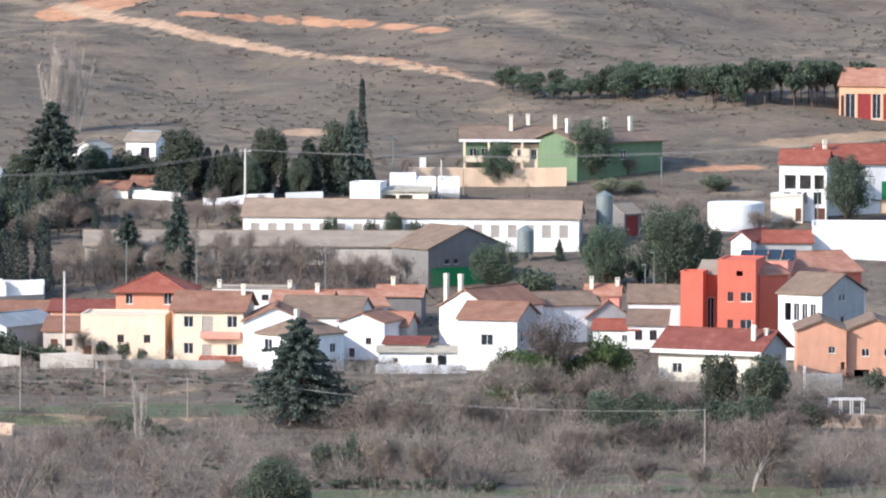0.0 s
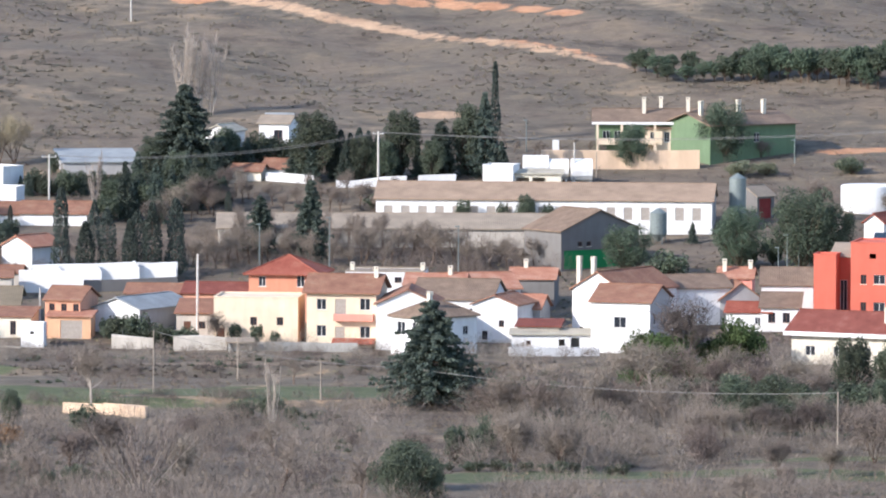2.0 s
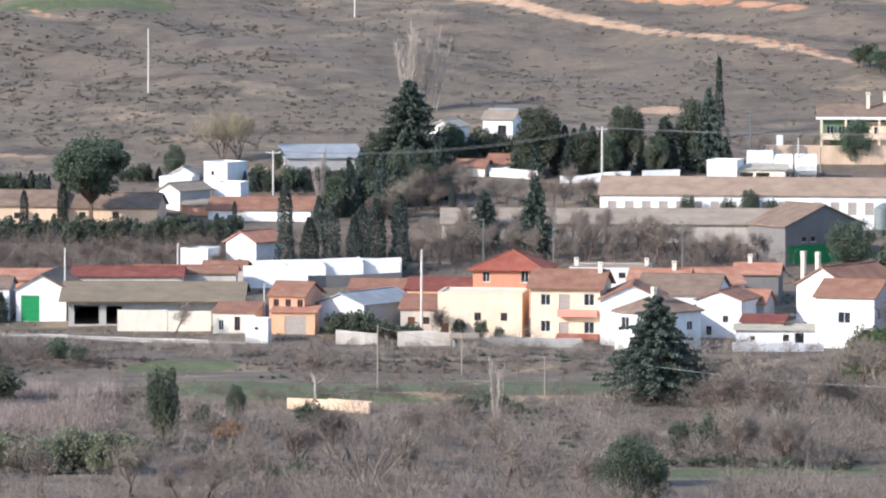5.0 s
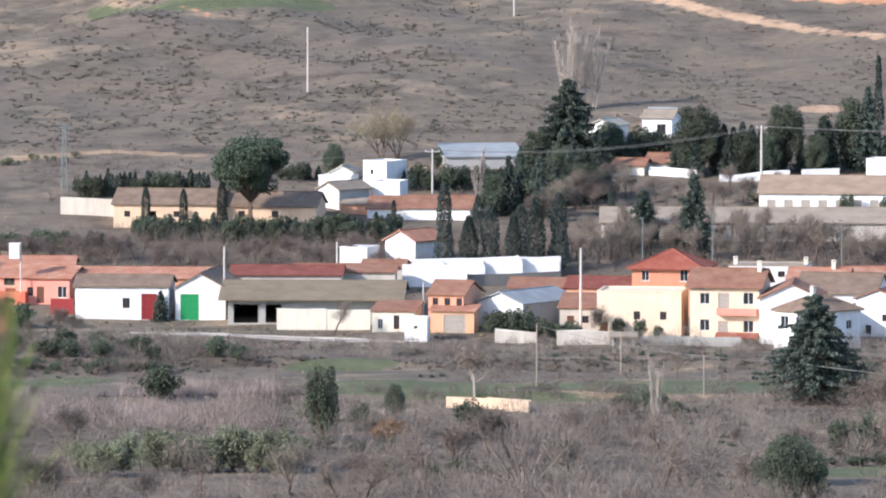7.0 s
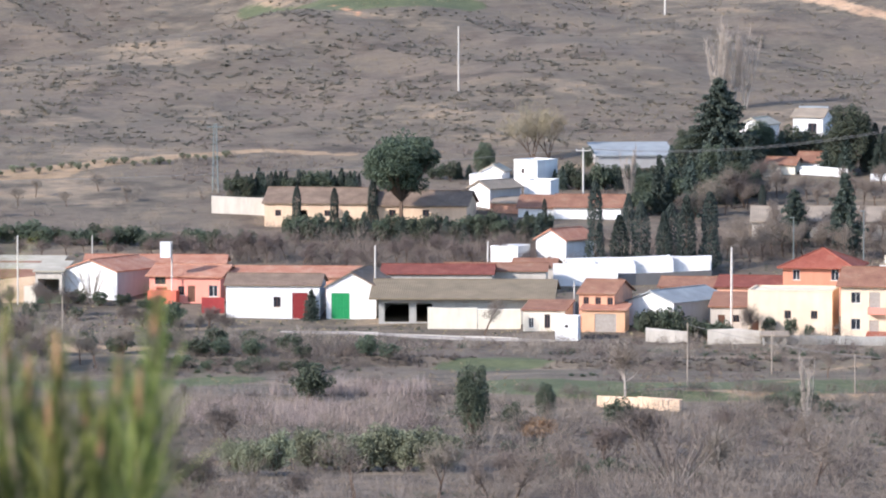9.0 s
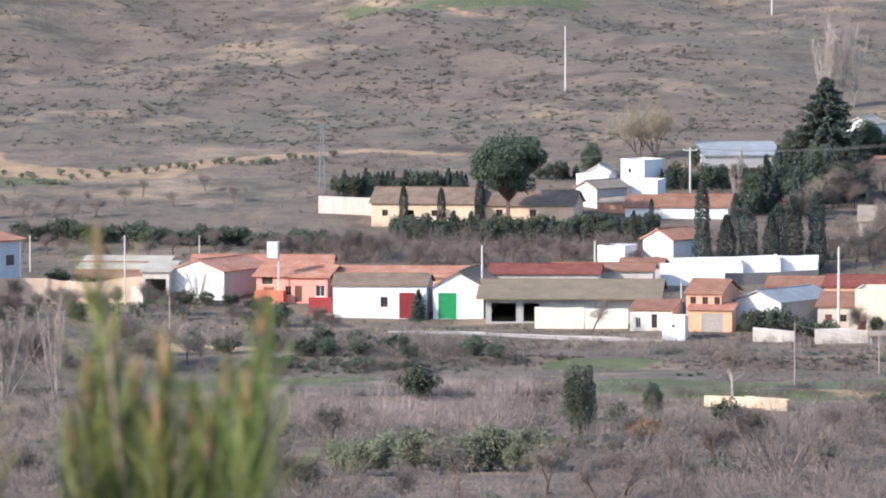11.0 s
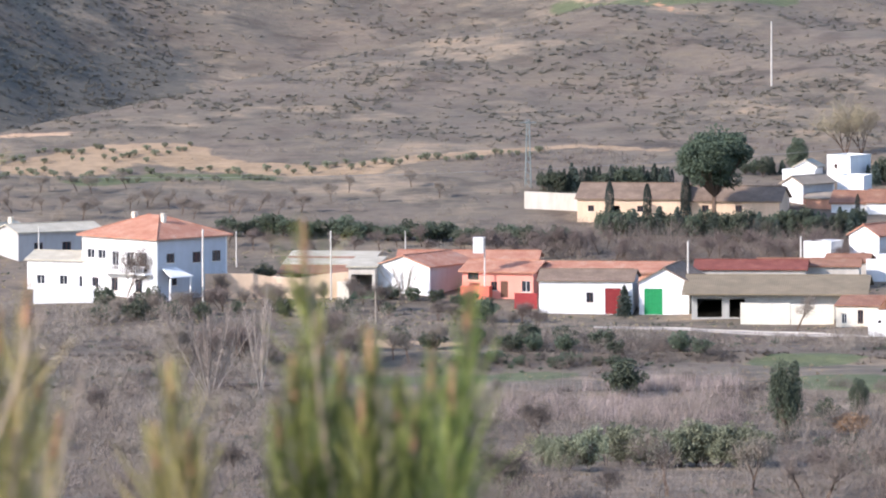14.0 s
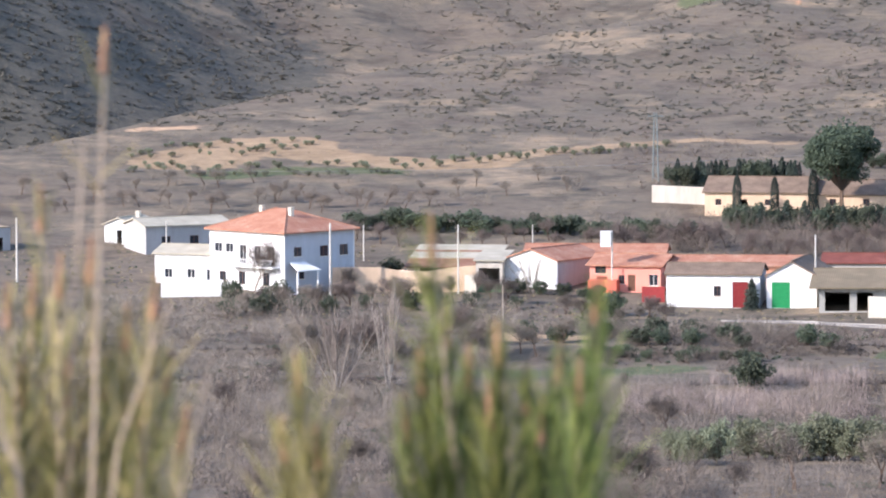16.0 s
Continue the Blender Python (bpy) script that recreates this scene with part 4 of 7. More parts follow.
house("low flat-roofed house under the solar panels", 115.6, 1164.8, 7.4, 11.4, 8, "flat", 0, W_SALMON, R_FIBRE, -14)
lo = house("single-storey house with a red tile roof and white eaves", 110.0, 1110.2, 14.5,  5.2, 9.5, "x", 2.2, W_PALE, R_MAROON, -28, 1.0, side=W_GREY_SHADE,
      wins="fk2,1.8,1.4,1.3 fk6,1.8,1.4,1.3 fk10,1.8,1.4,1.3 rk6.4,2.5,1.4,1.8", over=0.8, chim=[(12.8, 2.2, 1.4), (14, 3.6, 0.9)])
part("fascia", box(bmesh.new(), -0.8, 15.3, -0.98, -0.84,  5.2 - 0.75,  5.2 - 0.2), W_WHITE, lo, "white eaves board")
house("grey-gabled white house with a glazed balcony", 121.7, 1143.0, 6.8,  9.1, 12, "x", 2.4, W_WHITE, R_OLD, -36, 1.0, side=W_GREY_SHADE,
      wins="fo1.0,5.4,1,2.4 fk2.4,5.4,0.9,2.4 fk3.7,5.4,0.9,2.4 fk5,5.4,0.9,2.4 fw3,1.6,1.2,1.4 rw5,4.2,0.8,1.6 rw4.6,8,0.4,0.8 rw5.6,8,0.4,0.8")
house("orange hollow-brick house with a rounded gable", 119.7, 1123.5, 6.6, 6.3, 12, "y", 1.3, W_BRICK, R_OLD, -4, wins="fk4.2,3.2,0.9,0.9 fo6.6,1.0,0.6,1")
house("orange hollow-brick house with twin windows", 126.9, 1124.0, 7.5, 6.3, 12, "y", 1.5, W_BRICK, R_OLD, -4, wins="fk2.0,2.8,1,1 fk5,2.8,1,1 fo1,0,2,1")
run_wall("grey concrete retaining wall", [(115.6, 1104.8), (120.5, 1105.2)], 3.0, W_CONCRETE, ragged=0.02)
run_wall("white plastered gate post", [(115.3, 1104.8), (115.6, 1104.8)], 4.0, W_WHITE, ragged=0.02, name="gate_post", cat="post")
perg = thing("pergola", "white-painted pergola frame in the yard", "pergola", pose(117.1, 1067.2, gz(117.1, 1067.2)))
for k in range(4):
    part("post", tube(bmesh.new(), (-2.2 + k * 1.4, 0, -0.3), (-2.2 + k * 1.4, 0, 2.3), 0.07, 0.07), M_FRAME, perg)
    part("post", tube(bmesh.new(), (-2.2 + k * 1.4, 2.5, -0.3), (-2.2 + k * 1.4, 2.5, 2.3), 0.07, 0.07), M_FRAME, perg)
part("beam", box(bmesh.new(), -2.4, 2.3, -0.08, 0.08, 2.31, 2.45), M_FRAME, perg)
part("beam", box(bmesh.new(), -2.4, 2.3, 2.42, 2.58, 2.31, 2.45), M_FRAME, perg)
run_wall("low white garden bench wall", [(105.7, 1070.2), (109.7, 1069.2)], 0.9, W_WHITE, ragged=0.02)
run_wall("white painted garden pillar", [(95.6, 1065.5), (96.3, 1065.5)], 2.8, W_WHITE, ragged=0.02, name="garden_pillar", cat="pillar")

# the upper east
house("long white flat-roofed hall", 137.7, 1243.0, 13.6, 4.8, 14, "flat", 0, W_WHITE, W_WHITE, -6)
house("white house with a red tile roof", 120.0, 1240.2, 3.2, 3.1, 9, "y", 1.2, W_WHITE, R_RED, -30)
house("low white house with a long red tile roof", 125.7, 1241.0, 9.9, 2.5, 9, "x", 1.4, W_GREY_SHADE, R_RED, -4)
bm = bmesh.new()
tube(bm, (0, 0, -0.5), (0, 0, 3.6), 4.3, 4.3, 40)
tube(bm, (0, 0, 3.6 + 0.004), (0, 0, 3.6 + 0.15), 4.3 * 0.97, 4.3 * 0.95, 40)
part("shell", bm, W_WHITE, thing("water_tank", "round white concrete water tank", "tank", pose(122.3, 1271.8, gz(122.3, 1271.8))))
house("white villa with arched gallery and red tile roof", 133.0, 1277.0, 7.2, 8.7, 10, "x", 1.8, W_WHITE, R_RED, -10, wins="fo0.8,4.9,1.7,2.1 fo3.1,4.9,1.7,2.1 fo5.3,4.9,1.5,2.1 fo0.6,2.6,1.2,1.8 fo2.6,2.6,1.6,1.8 fo5.2,2.6,1.2,1.8 fd5.4,0,1.6,2")
house("white terrace block in front of the villa", 130.4, 1275.8, 4.9, 4.2, 4, "flat", 0, W_PALE, W_WHITE, -10, wins="fd3.8,0.2,0.9,2")
house("white villa wing with a broad red tile roof", 142.8, 1281.5, 12.4, 7.7, 12, "x", 2.6, W_WHITE, R_RED, 8, wins="fk2,4,1,1 fg9,2,1.2,3", chim=[(1, 4, 1.5)])
house("small ochre stone ruin", 145.9, 1281.8, 6.3, 1.9, 5, "shed", 0.6, W_STONE, R_OLD, -6, wins="fo1.6,0.3,0.7,0.8 fo4,0.3,0.7,0.8")
house("brick-orange house with tall piers and tile roof", 154.6, 1360.0, 14.4, 5.7, 14, "x", 2.4, W_ORANGE, R_ORANGE, -14, wins="fw0.3,0.1,0.5,4 fr3.0,0.2,2.2,4.2 fr7.2,0.2,2.2,4.2 fk1.0,0.4,1.6,4 fk5.4,0.4,1.4,4", chim=[(9, 3, 2)])

# the green house on its terrace
gh = house("long green rendered house with cream bays and brown roof", 91.8, 1317.2, 16.0, 5.2, 10, "x", 1.6, W_GREEN, R_OLD, -3, wins="fk1,2.2,1.1,1.5 fk2.8,2.2,1.1,1.5 fk8.4,1.5,1,2.4 fk10.2,1.5,1,2.4 fk13,2.2,1.1,1.5", chim=[(7.5, 3, 2.2), (10.2, 6, 2.2), (14.4, 3, 2.2)], over=0.7)
part("fascia", box(bmesh.new(), -0.7, 16.7, -0.86, -0.74, 4.72, 5.12), W_WHITE, gh, "white eaves board")
for bx in (0.0, 5.2):
    bm = bmesh.new()
    box(bm, bx, bx + 0.35, -1.5, -1.15, 0, 4.7)
    box(bm, bx + 3.8, bx + 4.15, -1.5, -1.15, 0, 4.7)
    box(bm, bx, bx + 4.15, -1.5, -0.02, 1.6, 1.8)
    box(bm, bx + 0.36, bx + 3.79, -1.5, -1.4, 1.804, 2.6)
    part("balcony", bm, W_CREAM, gh, "cream balcony between two piers")
house("green rendered east wing with a brown roof", 108.0, 1312.8, 16.8, 5.4, 11, "x", 1.6, W_GREEN, R_OLD, 33, wins="fk5.4,2.6,1.1,1.4 fk8.6,2.6,1.1,1.4", chim=[(1.2, 4, 2.2), (8.6, 4, 2.2), (13.5, 4, 2.2)], over=0.7)
house("cream gabled bay of the green house", 94.5, 1316.8, 6.2, 4.2, 4, "x", 0.8, W_CREAM, R_OLD, -3, wins="fk0.8,2,0.9,1.6 fk3,2,0.9,1.6")
run_wall("ochre stone retaining wall of the terrace", [(74.5, 1305.2), (86.6, 1305.8), (99.1, 1305.2)], 2.9, W_STONE, ragged=0.06, name="retaining_wall")
run_wall("pale pier on the terrace wall", [(76.6, 1311.0), (77.6, 1311.0)], 3.4, W_WHITE, ragged=0.02, name="gate_post", cat="post")

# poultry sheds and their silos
house("long white poultry shed with brown sheet roof", 96.6, 1247.5, 50,  4.9, 13, "x", 2.1, W_WHITE, R_SHED, -7, 1.0, side=W_GREY_SHADE,
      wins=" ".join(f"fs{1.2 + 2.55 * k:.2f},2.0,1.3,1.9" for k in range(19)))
house("long low shed with a grey-brown sheet roof", 47.9, 1239.2, 49.3, 2.8, 12, "x", 1.8, W_LIMEWASH, R_FIBRE, -2)
# the shaded gable is painted darker than its own grey
house("gabled shed end darkened for shade, with a green base", 78.3, 1221.2, 14.0,  5.5, 9, "y", 2.8, W_DARK_SHADE, R_OLD, 33, wins="fw3,3.2,0.8,0.7 fw4.6,3.2,0.8,0.7 fg0.5,0,12.8,2.7")
house("maroon-doored store beside the silo", 105.8, 1261.8, 3.7, 3.4, 5, "x", 1.4, W_DARK_SHADE, R_FIBRE, 42, wins="fr0.4,0,2.6,3")
for sx, sy, sh in ((101.1, 1256.2, 7.6), (88.2, 1241.2, 5.2)):
    sil = thing("silo", "galvanised feed silo with a conical top", "silo", pose(sx, sy, gz(sx, sy)), "feed silos")
    part("shell", tube(bmesh.new(), (0, 0, 1.4), (0, 0, sh - 0.7), 1.25, 1.25, 20), M_STEEL, sil)
    part("cone", tube(bmesh.new(), (0, 0, sh - 0.69), (0, 0, sh), 1.3, 0.2, 20), M_STEEL, sil)
    part("hopper", tube(bmesh.new(), (0, 0, 0.3), (0, 0, 1.39), 0.25, 1.25, 20), M_STEEL, sil)
    for k in range(4):
        a = k * math.pi / 2 + 0.4
        part("leg", tube(bmesh.new(), (1.2 * math.cos(a), 1.2 * math.sin(a), -0.5), (1.2 * math.cos(a), 1.2 * math.sin(a), 2.4), 0.07, 0.07), M_STEEL, sil)
    for k in range(5):
        z = 1.8 + k * (sh - 2.8) / 5
        part("band", tube(bmesh.new(), (0, 0, z), (0, 0, z + 0.06), 1.28, 1.28, 20), M_STEEL, sil)
house("small white store at the shed's end", 66.9, 1288.2, 4.7, 3.2, 5, "flat", 0, W_WHITE, W_WHITE, -15)
house("pale open machinery shelter", 72.9, 1288.5, 7.4, 2.1, 4, "shed", 0.4, W_PALE, R_PALE, -6, wins="fo0.5,0,2,1.6 fo3,0,2,1.6")
for bx, by, bw_, bh in ((73.1, 1295.2, 3.9, 3.9), (76.6, 1295.0, 3.0, 3.5), (80.0, 1292.8, 3.2, 4.0)):
    bm = bmesh.new()
    tube(bm, (-bw_ / 2, 0, bh * 0.55), (bw_ / 2, 0, bh * 0.55), bh * 0.45, bh * 0.45, 14)
    box(bm, -bw_ / 2 + 0.2, -bw_ / 2 + 0.5, -0.6, 0.6, -0.4, bh * 0.3)
    box(bm, bw_ / 2 - 0.5, bw_ / 2 - 0.2, -0.6, 0.6, -0.4, bh * 0.3)
    part("shell", bm, W_WHITE, thing("storage_tank", "white storage tank on cradles in the farmyard", "tank", pose(bx, by, gz(bx, by)), "farmyard tanks"))
run_wall("broken white boundary wall", [(42.2, 1287.8), (53.0, 1289.0)], 1.3, W_WHITE, ragged=0.45)
run_wall("broken white boundary wall", [(54.9, 1291.0), (60.7, 1291.8)], 1.2, W_WHITE, ragged=0.45)
run_wall("white boundary wall of a garden", [(31.5, 1292.5), (38.8, 1290.2)], 1.2, W_WHITE, ragged=0.35)
run_wall("white boundary wall of a garden", [(16.4, 1294.5), (28.5, 1291.0)], 0.9, W_PALE, ragged=0.35)
house("small white house among the trees", 24.6, 1318.0, 4.1, 3.2, 6, "y", 0.9, W_WHITE, R_PALE, -25, wins="fo1.6,0.2,0.9,1.6")
house("small white house with a grey roof", 33.6, 1325.8, 4.8, 3.1, 6, "x", 1.0, W_WHITE, R_FIBRE, -15, wins="fw2.4,0.5,1.4,1.6")
house("white cottage with a red tile roof", 33.1, 1295.5, 4.2, 1.3, 6, "x", 1.3, W_WHITE, R_BROWN, -15)
house("tiny white cottage with a red roof", 28.5, 1292.8, 4.7, 1.5, 5, "x", 0.9, W_PALE, R_BROWN, -15)
house("grey-roofed summer house among trees", 34.6, 1335.8, 4.0, 1.5, 6, "x", 0.9, W_WHITE, R_STEEL, -5)

# the upper west farm
house("long ochre farm building with old tile roof", -41.0, 1250.8, 15.9, 3.5, 11, "x", 1.9, W_STONE, R_OLD, -7, wins="fw1.6,1.6,0.9,0.9 fo5.4,1.4,1,1.1 fw9,1.6,0.9,0.9")
house("long ochre farm building with old tile roof", -26.1, 1250.5, 14.6, 2.8, 11, "x", 1.8, W_STONE, R_OLD, -7, wins="fw3,1.2,1,1 fw8,1.2,1,1")
run_wall("pale yard wall of the farm", [(-57.2, 1261.5), (-49.1, 1259.5)], 2.6, W_LIMEWASH, ragged=0.05)
house("tall white house with a flat roof", -8.6, 1281.5, 4.5,  4.3, 5, "flat", 0, W_WHITE, W_WHITE, -38, 1.0, side=W_WHITE, wins="fw1.4,2.4,0.6,0.7")
house("white lower block beside it", -8.5, 1269.5, 4.1, 3.3, 5, "flat", 0, W_WHITE, W_WHITE, -14)
house("white block with a sloping grey roof", -15.6, 1263.5, 4.2,  3.0, 7, "y", 1.0, W_WHITE, R_FIBRE, -42, 1.0, side=W_GREY_SHADE)
house("white terrace with a stepped parapet", -16.5, 1286.0, 5.1, 1.5, 4, "flat", 0, W_WHITE, W_WHITE, -14)
house("small white gabled store", -15.5, 1288.8, 3.4, 1.7, 4, "y", 0.9, W_WHITE, R_PALE, -14)
house("low pinkish brick shed", -13.1, 1260.2, 4.0, 1.5, 5, "shed", 0.5, W_BRICK, R_FIBRE, -6)
house("white low house with a red tile roof", -7.3, 1256.8, 8.0, 1.5, 8, "x", 1.5, W_WHITE, R_BROWN, -8)
house("white low house with a maroon tile roof", -1.0, 1255.2, 10.1, 1.8, 8, "x", 1.5, W_WHITE, R_BROWN, -8, side=W_CREAM)
house("long low greenhouse with a blue-grey sheet roof", 6.4, 1299.0, 11.7, 1.9, 12, "shed", 1.3, W_GREY_SHADE, R_STEEL, 6)


# ---- plants ----
def tri_leaves(rnd, centres, n, size, flat=0.0, up=0.0):
    """Many small leaf blades round the centres (x, y, z, radius); returns vertices and faces."""
    V, Fc = [], []
    for cx, cy, cz, r in centres:
        for _ in range(n):
            d = Vector((rnd.gauss(0, 1), rnd.gauss(0, 1), rnd.gauss(0, 1) * (1 - flat))).normalized() * r * rnd.uniform(0.35, 1.0) ** 0.6
            p = Vector((cx, cy, cz)) + d
            s = size * rnd.uniform(0.6, 1.4)
            a = Vector((rnd.uniform(-1, 1), rnd.uniform(-1, 1), rnd.uniform(-1, 1) + up)).normalized() * s
            b = a.cross(Vector((rnd.uniform(-1, 1), rnd.uniform(-1, 1), rnd.uniform(-1, 1)))).normalized() * s * 0.5
            k = len(V)
            V += [tuple(p - a * 0.5 - b), tuple(p - a * 0.5 + b), tuple(p + a * 0.6)]
            Fc.append((k, k + 1, k + 2))
    return V, Fc


def sticks(segs):
    """Tapered limbs from (p0, p1, r0, r1); thin ones are three-sided."""
    V, Fc = [], []
    for p0, p1, r0, r1 in segs:
        n = 5 if r0 > 0.05 else 3
        q = (p1 - p0).to_track_quat("Z", "Y")
        k = len(V)
        for p, r in ((p0, r0), (p1, r1)):
            for j in range(n):
                a = 2 * math.pi * j / n
                V.append(tuple(p + q @ Vector((r * math.cos(a), r * math.sin(a), 0))))
        for j in range(n):
            Fc.append((k + j, k + (j + 1) % n, k + n + (j + 1) % n, k + n + j))
    return V, Fc


def ribbons(segs, rnd):
    """Fine twigs as slim tapered blades."""
    V, Fc = [], []
    for p0, p1, r0, r1 in segs:
        w = (p1 - p0).cross(Vector((rnd.uniform(-1, 1), rnd.uniform(-1, 1), rnd.uniform(-0.5, 0.5))))
        w = w.normalized() if w.length > 1e-6 else Vector((1, 0, 0))
        k = len(V)
        if r1 > 0.4 * r0:
            V += [tuple(p0 - w * r0), tuple(p0 + w * r0), tuple(p1 + w * r1), tuple(p1 - w * r1)]
            Fc.append((k, k + 1, k + 2, k + 3))
        else:
            V += [tuple(p0 - w * r0), tuple(p0 + w * r0), tuple(p1)]
            Fc.append((k, k + 1, k + 2))
    return V, Fc


def limb(rnd, p, d, length, r, level, depth, out, tips, kink=0.25, fork=(2, 4), lean=0.15, ang=0.95):
    """Grow one limb and its forks."""
    n = 3 if level < depth else 2
    for k in range(n):
        d2 = (d + Vector((rnd.uniform(-1, 1), rnd.uniform(-1, 1), rnd.uniform(-0.6, 1) * 0.6 + lean)) * kink).normalized()
        q = p + d2 * (length / n)
        r2 = r * (1 - 0.28 * (k + 1) / n) if level < depth else r * (1 - 0.6 * (k + 1) / n)
        out.append((level, p.copy(), q.copy(), r, r2))
        p, d, r = q, d2, r2
        if level < depth and (k > 0 or level > 0):
            for _ in range(rnd.randint(*fork) - 1):
                side = (d + Vector((rnd.uniform(-1, 1), rnd.uniform(-1, 1), rnd.uniform(-0.3, 0.7))) * ang).normalized()
                limb(rnd, p, side, length * rnd.uniform(0.5, 0.75), r * 0.55, level + 1, depth, out, tips, kink, fork, lean, ang)
    if level < depth:
        limb(rnd, p, d, length * 0.65, r * 0.7, level + 1, depth, out, tips, kink, fork, lean, ang)
    else:
        tips.append(p)


def normal_mesh(name, VF, mat):
    me = mesh_from(name, *VF)
    me.materials.append(mat)
    return me


def plant(name, label, cat, trunk, crown, group=""):
    """A tree made once, to be copied; meshes are one metre high in scale and stand at the origin."""
    e = thing(name, label, cat, pose(0, -300, -500), group)
    part("trunk", trunk, None, e)
    for c in crown if isinstance(crown, list) else [crown]:
        part("crown", c, None, e)
    return e


def bare_kind(seed, bark, twig, spread=0.9, lean=0.15, stems=1, depth=3, label="bare deciduous tree with fine grey-brown twigs", tw=0.0075, ang=0.95, splay=0.35):
    rnd = random.Random(seed)
    out, tips = [], []
    for s in range(stems):
        a = rnd.uniform(0, 6.28)
        d = Vector((math.cos(a) * splay * (stems > 1), math.sin(a) * splay * (stems > 1), 1)).normalized()
        limb(rnd, Vector((0, 0, -0.03)), d, 0.34, 0.026 if stems == 1 else 0.016, 0, depth, out, tips, 0.3 * spread, (2, 3), lean, ang)
    top = max(q.z for _, _, q, _, _ in out)
    k = 1 / top
    big = [(p * k, q * k, r0 * k, r1 * k) for l, p, q, r0, r1 in out if l <= 1]
    fine = [(p * k, q * k, max(r0 * k, tw * 0.55), max(r1 * k, tw * 0.3)) for l, p, q, r0, r1 in out if l > 1]
    for p in tips:
        for _ in range(7 if stems == 1 else 4 if stems < 4 else 3):
            o = p + Vector((rnd.uniform(-1, 1), rnd.uniform(-1, 1), rnd.uniform(-1, 1))) * 0.05
            d = Vector((rnd.uniform(-1, 1), rnd.uniform(-1, 1), rnd.uniform(-0.2, 1.3))).normalized() * rnd.uniform(0.08, 0.2) * (0.6 + 0.4 * ang)
            fine.append((o * k, (o + d) * k, tw * 0.6, tw * 0.15))
    return plant("bare_tree", label, "tree", normal_mesh("trunk", sticks(big), bark), normal_mesh("crown", ribbons(fine, rnd), twig))


def conifer_kind(seed, width=0.45, mat=None, n=26, fine=1.0, label="dark green fir tree", name="fir_tree", skirt=0.06):
    rnd = random.Random(seed)
    segs = [(Vector((0, 0, -0.05)), Vector((0, 0, 0.97)), 0.022, 0.004)]
    V, Fc = [], []
    for k in range(n):
        z = skirt + (1 - skirt) * (k / n) ** 0.9
        L = width * (1 - z) ** 0.72 * rnd.uniform(0.6, 1.2) + 0.015
        m = max(4, int(9 * (1 - z) + 4))
        for j in range(m):
            a = 2 * math.pi * (j + rnd.random()) / m
            l = L * rnd.uniform(0.6, 1.12)
            tip = Vector((math.cos(a) * l, math.sin(a) * l, z - 0.12 * l + rnd.uniform(-0.02, 0.03)))
            segs.append((Vector((0, 0, z)), tip, 0.005, 0.001))
            cs = [tuple(Vector((0, 0, z)).lerp(tip, f)) + (0.018 + 0.03 * L,) for f in (0.3, 0.5, 0.7, 0.85, 1.0)]
            v, f = tri_leaves(rnd, cs, int(6 * fine ** 2), (0.037 + 0.015 * width) / fine, 0.5, -0.2)
            o = len(V)
            V += v
            Fc += [tuple(i + o for i in q) for q in f]
    return plant(name, label, "tree", normal_mesh("trunk", sticks(segs), M_BARK), normal_mesh("crown", (V, Fc), mat or M_FIR))


def cypress_kind(seed, width=0.1, mat=None, label="dark columnar cypress", n=2600):
    rnd = random.Random(seed)
    V, Fc = [], []
    for _ in range(n):
        z = rnd.uniform(0.02, 1.0)
        prof = width * (min(1, z / 0.12) ** 0.6) * max(0.0, (1 - z)) ** 0.42 * 1.25 * (1 + 0.15 * math.sin(9 * z + seed))
        a = rnd.uniform(0, 6.28)
        r = prof * rnd.uniform(0.6, 1.08)
        p = Vector((r * math.cos(a), r * math.sin(a), z))
        s = rnd.uniform(0.016, 0.034)
        up = Vector((math.cos(a) * 0.35 + rnd.uniform(-0.3, 0.3), math.sin(a) * 0.35 + rnd.uniform(-0.3, 0.3), 1)).normalized() * s
        b = up.cross(Vector((rnd.uniform(-1, 1), rnd.uniform(-1, 1), 0.1))).normalized() * s * 0.35
        k = len(V)
        V += [tuple(p - b), tuple(p + b), tuple(p + up + b * 0.3), tuple(p + up - b * 0.3)]
        Fc.append((k, k + 1, k + 2, k + 3))
    segs = [(Vector((0, 0, -0.05)), Vector((0, 0, 0.9)), 0.014, 0.003)]
    return plant("cypress", label, "tree", normal_mesh("trunk", sticks(segs), M_BARK), normal_mesh("crown", (V, Fc), mat or M_CYPRESS))


def broad_kind(seed, mat, rx=0.45, z0=0.35, clumps=42, n=70, leaf=0.045, bark=None, label="round-headed evergreen tree", name="evergreen_tree", flat=1.0):
    """Trunk, limbs to every clump, and a crown of uneven clumps with gaps."""
    rnd = random.Random(seed)
    cs, segs = [], []
    fork = Vector((0, 0, z0 * 0.8))
    segs.append((Vector((0, 0, -0.06)), fork, 0.03, 0.02))
    for _ in range(clumps):
        d = Vector((rnd.gauss(0, 1), rnd.gauss(0, 1), rnd.gauss(0, 1))).normalized() * rnd.uniform(0.45, 1.0)
        zc = (1 + z0) / 2
        p = Vector((d.x * rx * 0.86, d.y * rx * 0.86, zc + d.z * (1 - z0) / 2 * 0.86 * flat))
        cs.append((p.x, p.y, p.z, rx * rnd.uniform(0.17, 0.34)))
        segs.append((fork, p, 0.009, 0.002))
    return plant(name, label, "tree", normal_mesh("trunk", sticks(segs), bark or M_BARK), normal_mesh("crown", tri_leaves(rnd, cs, n, leaf), mat))


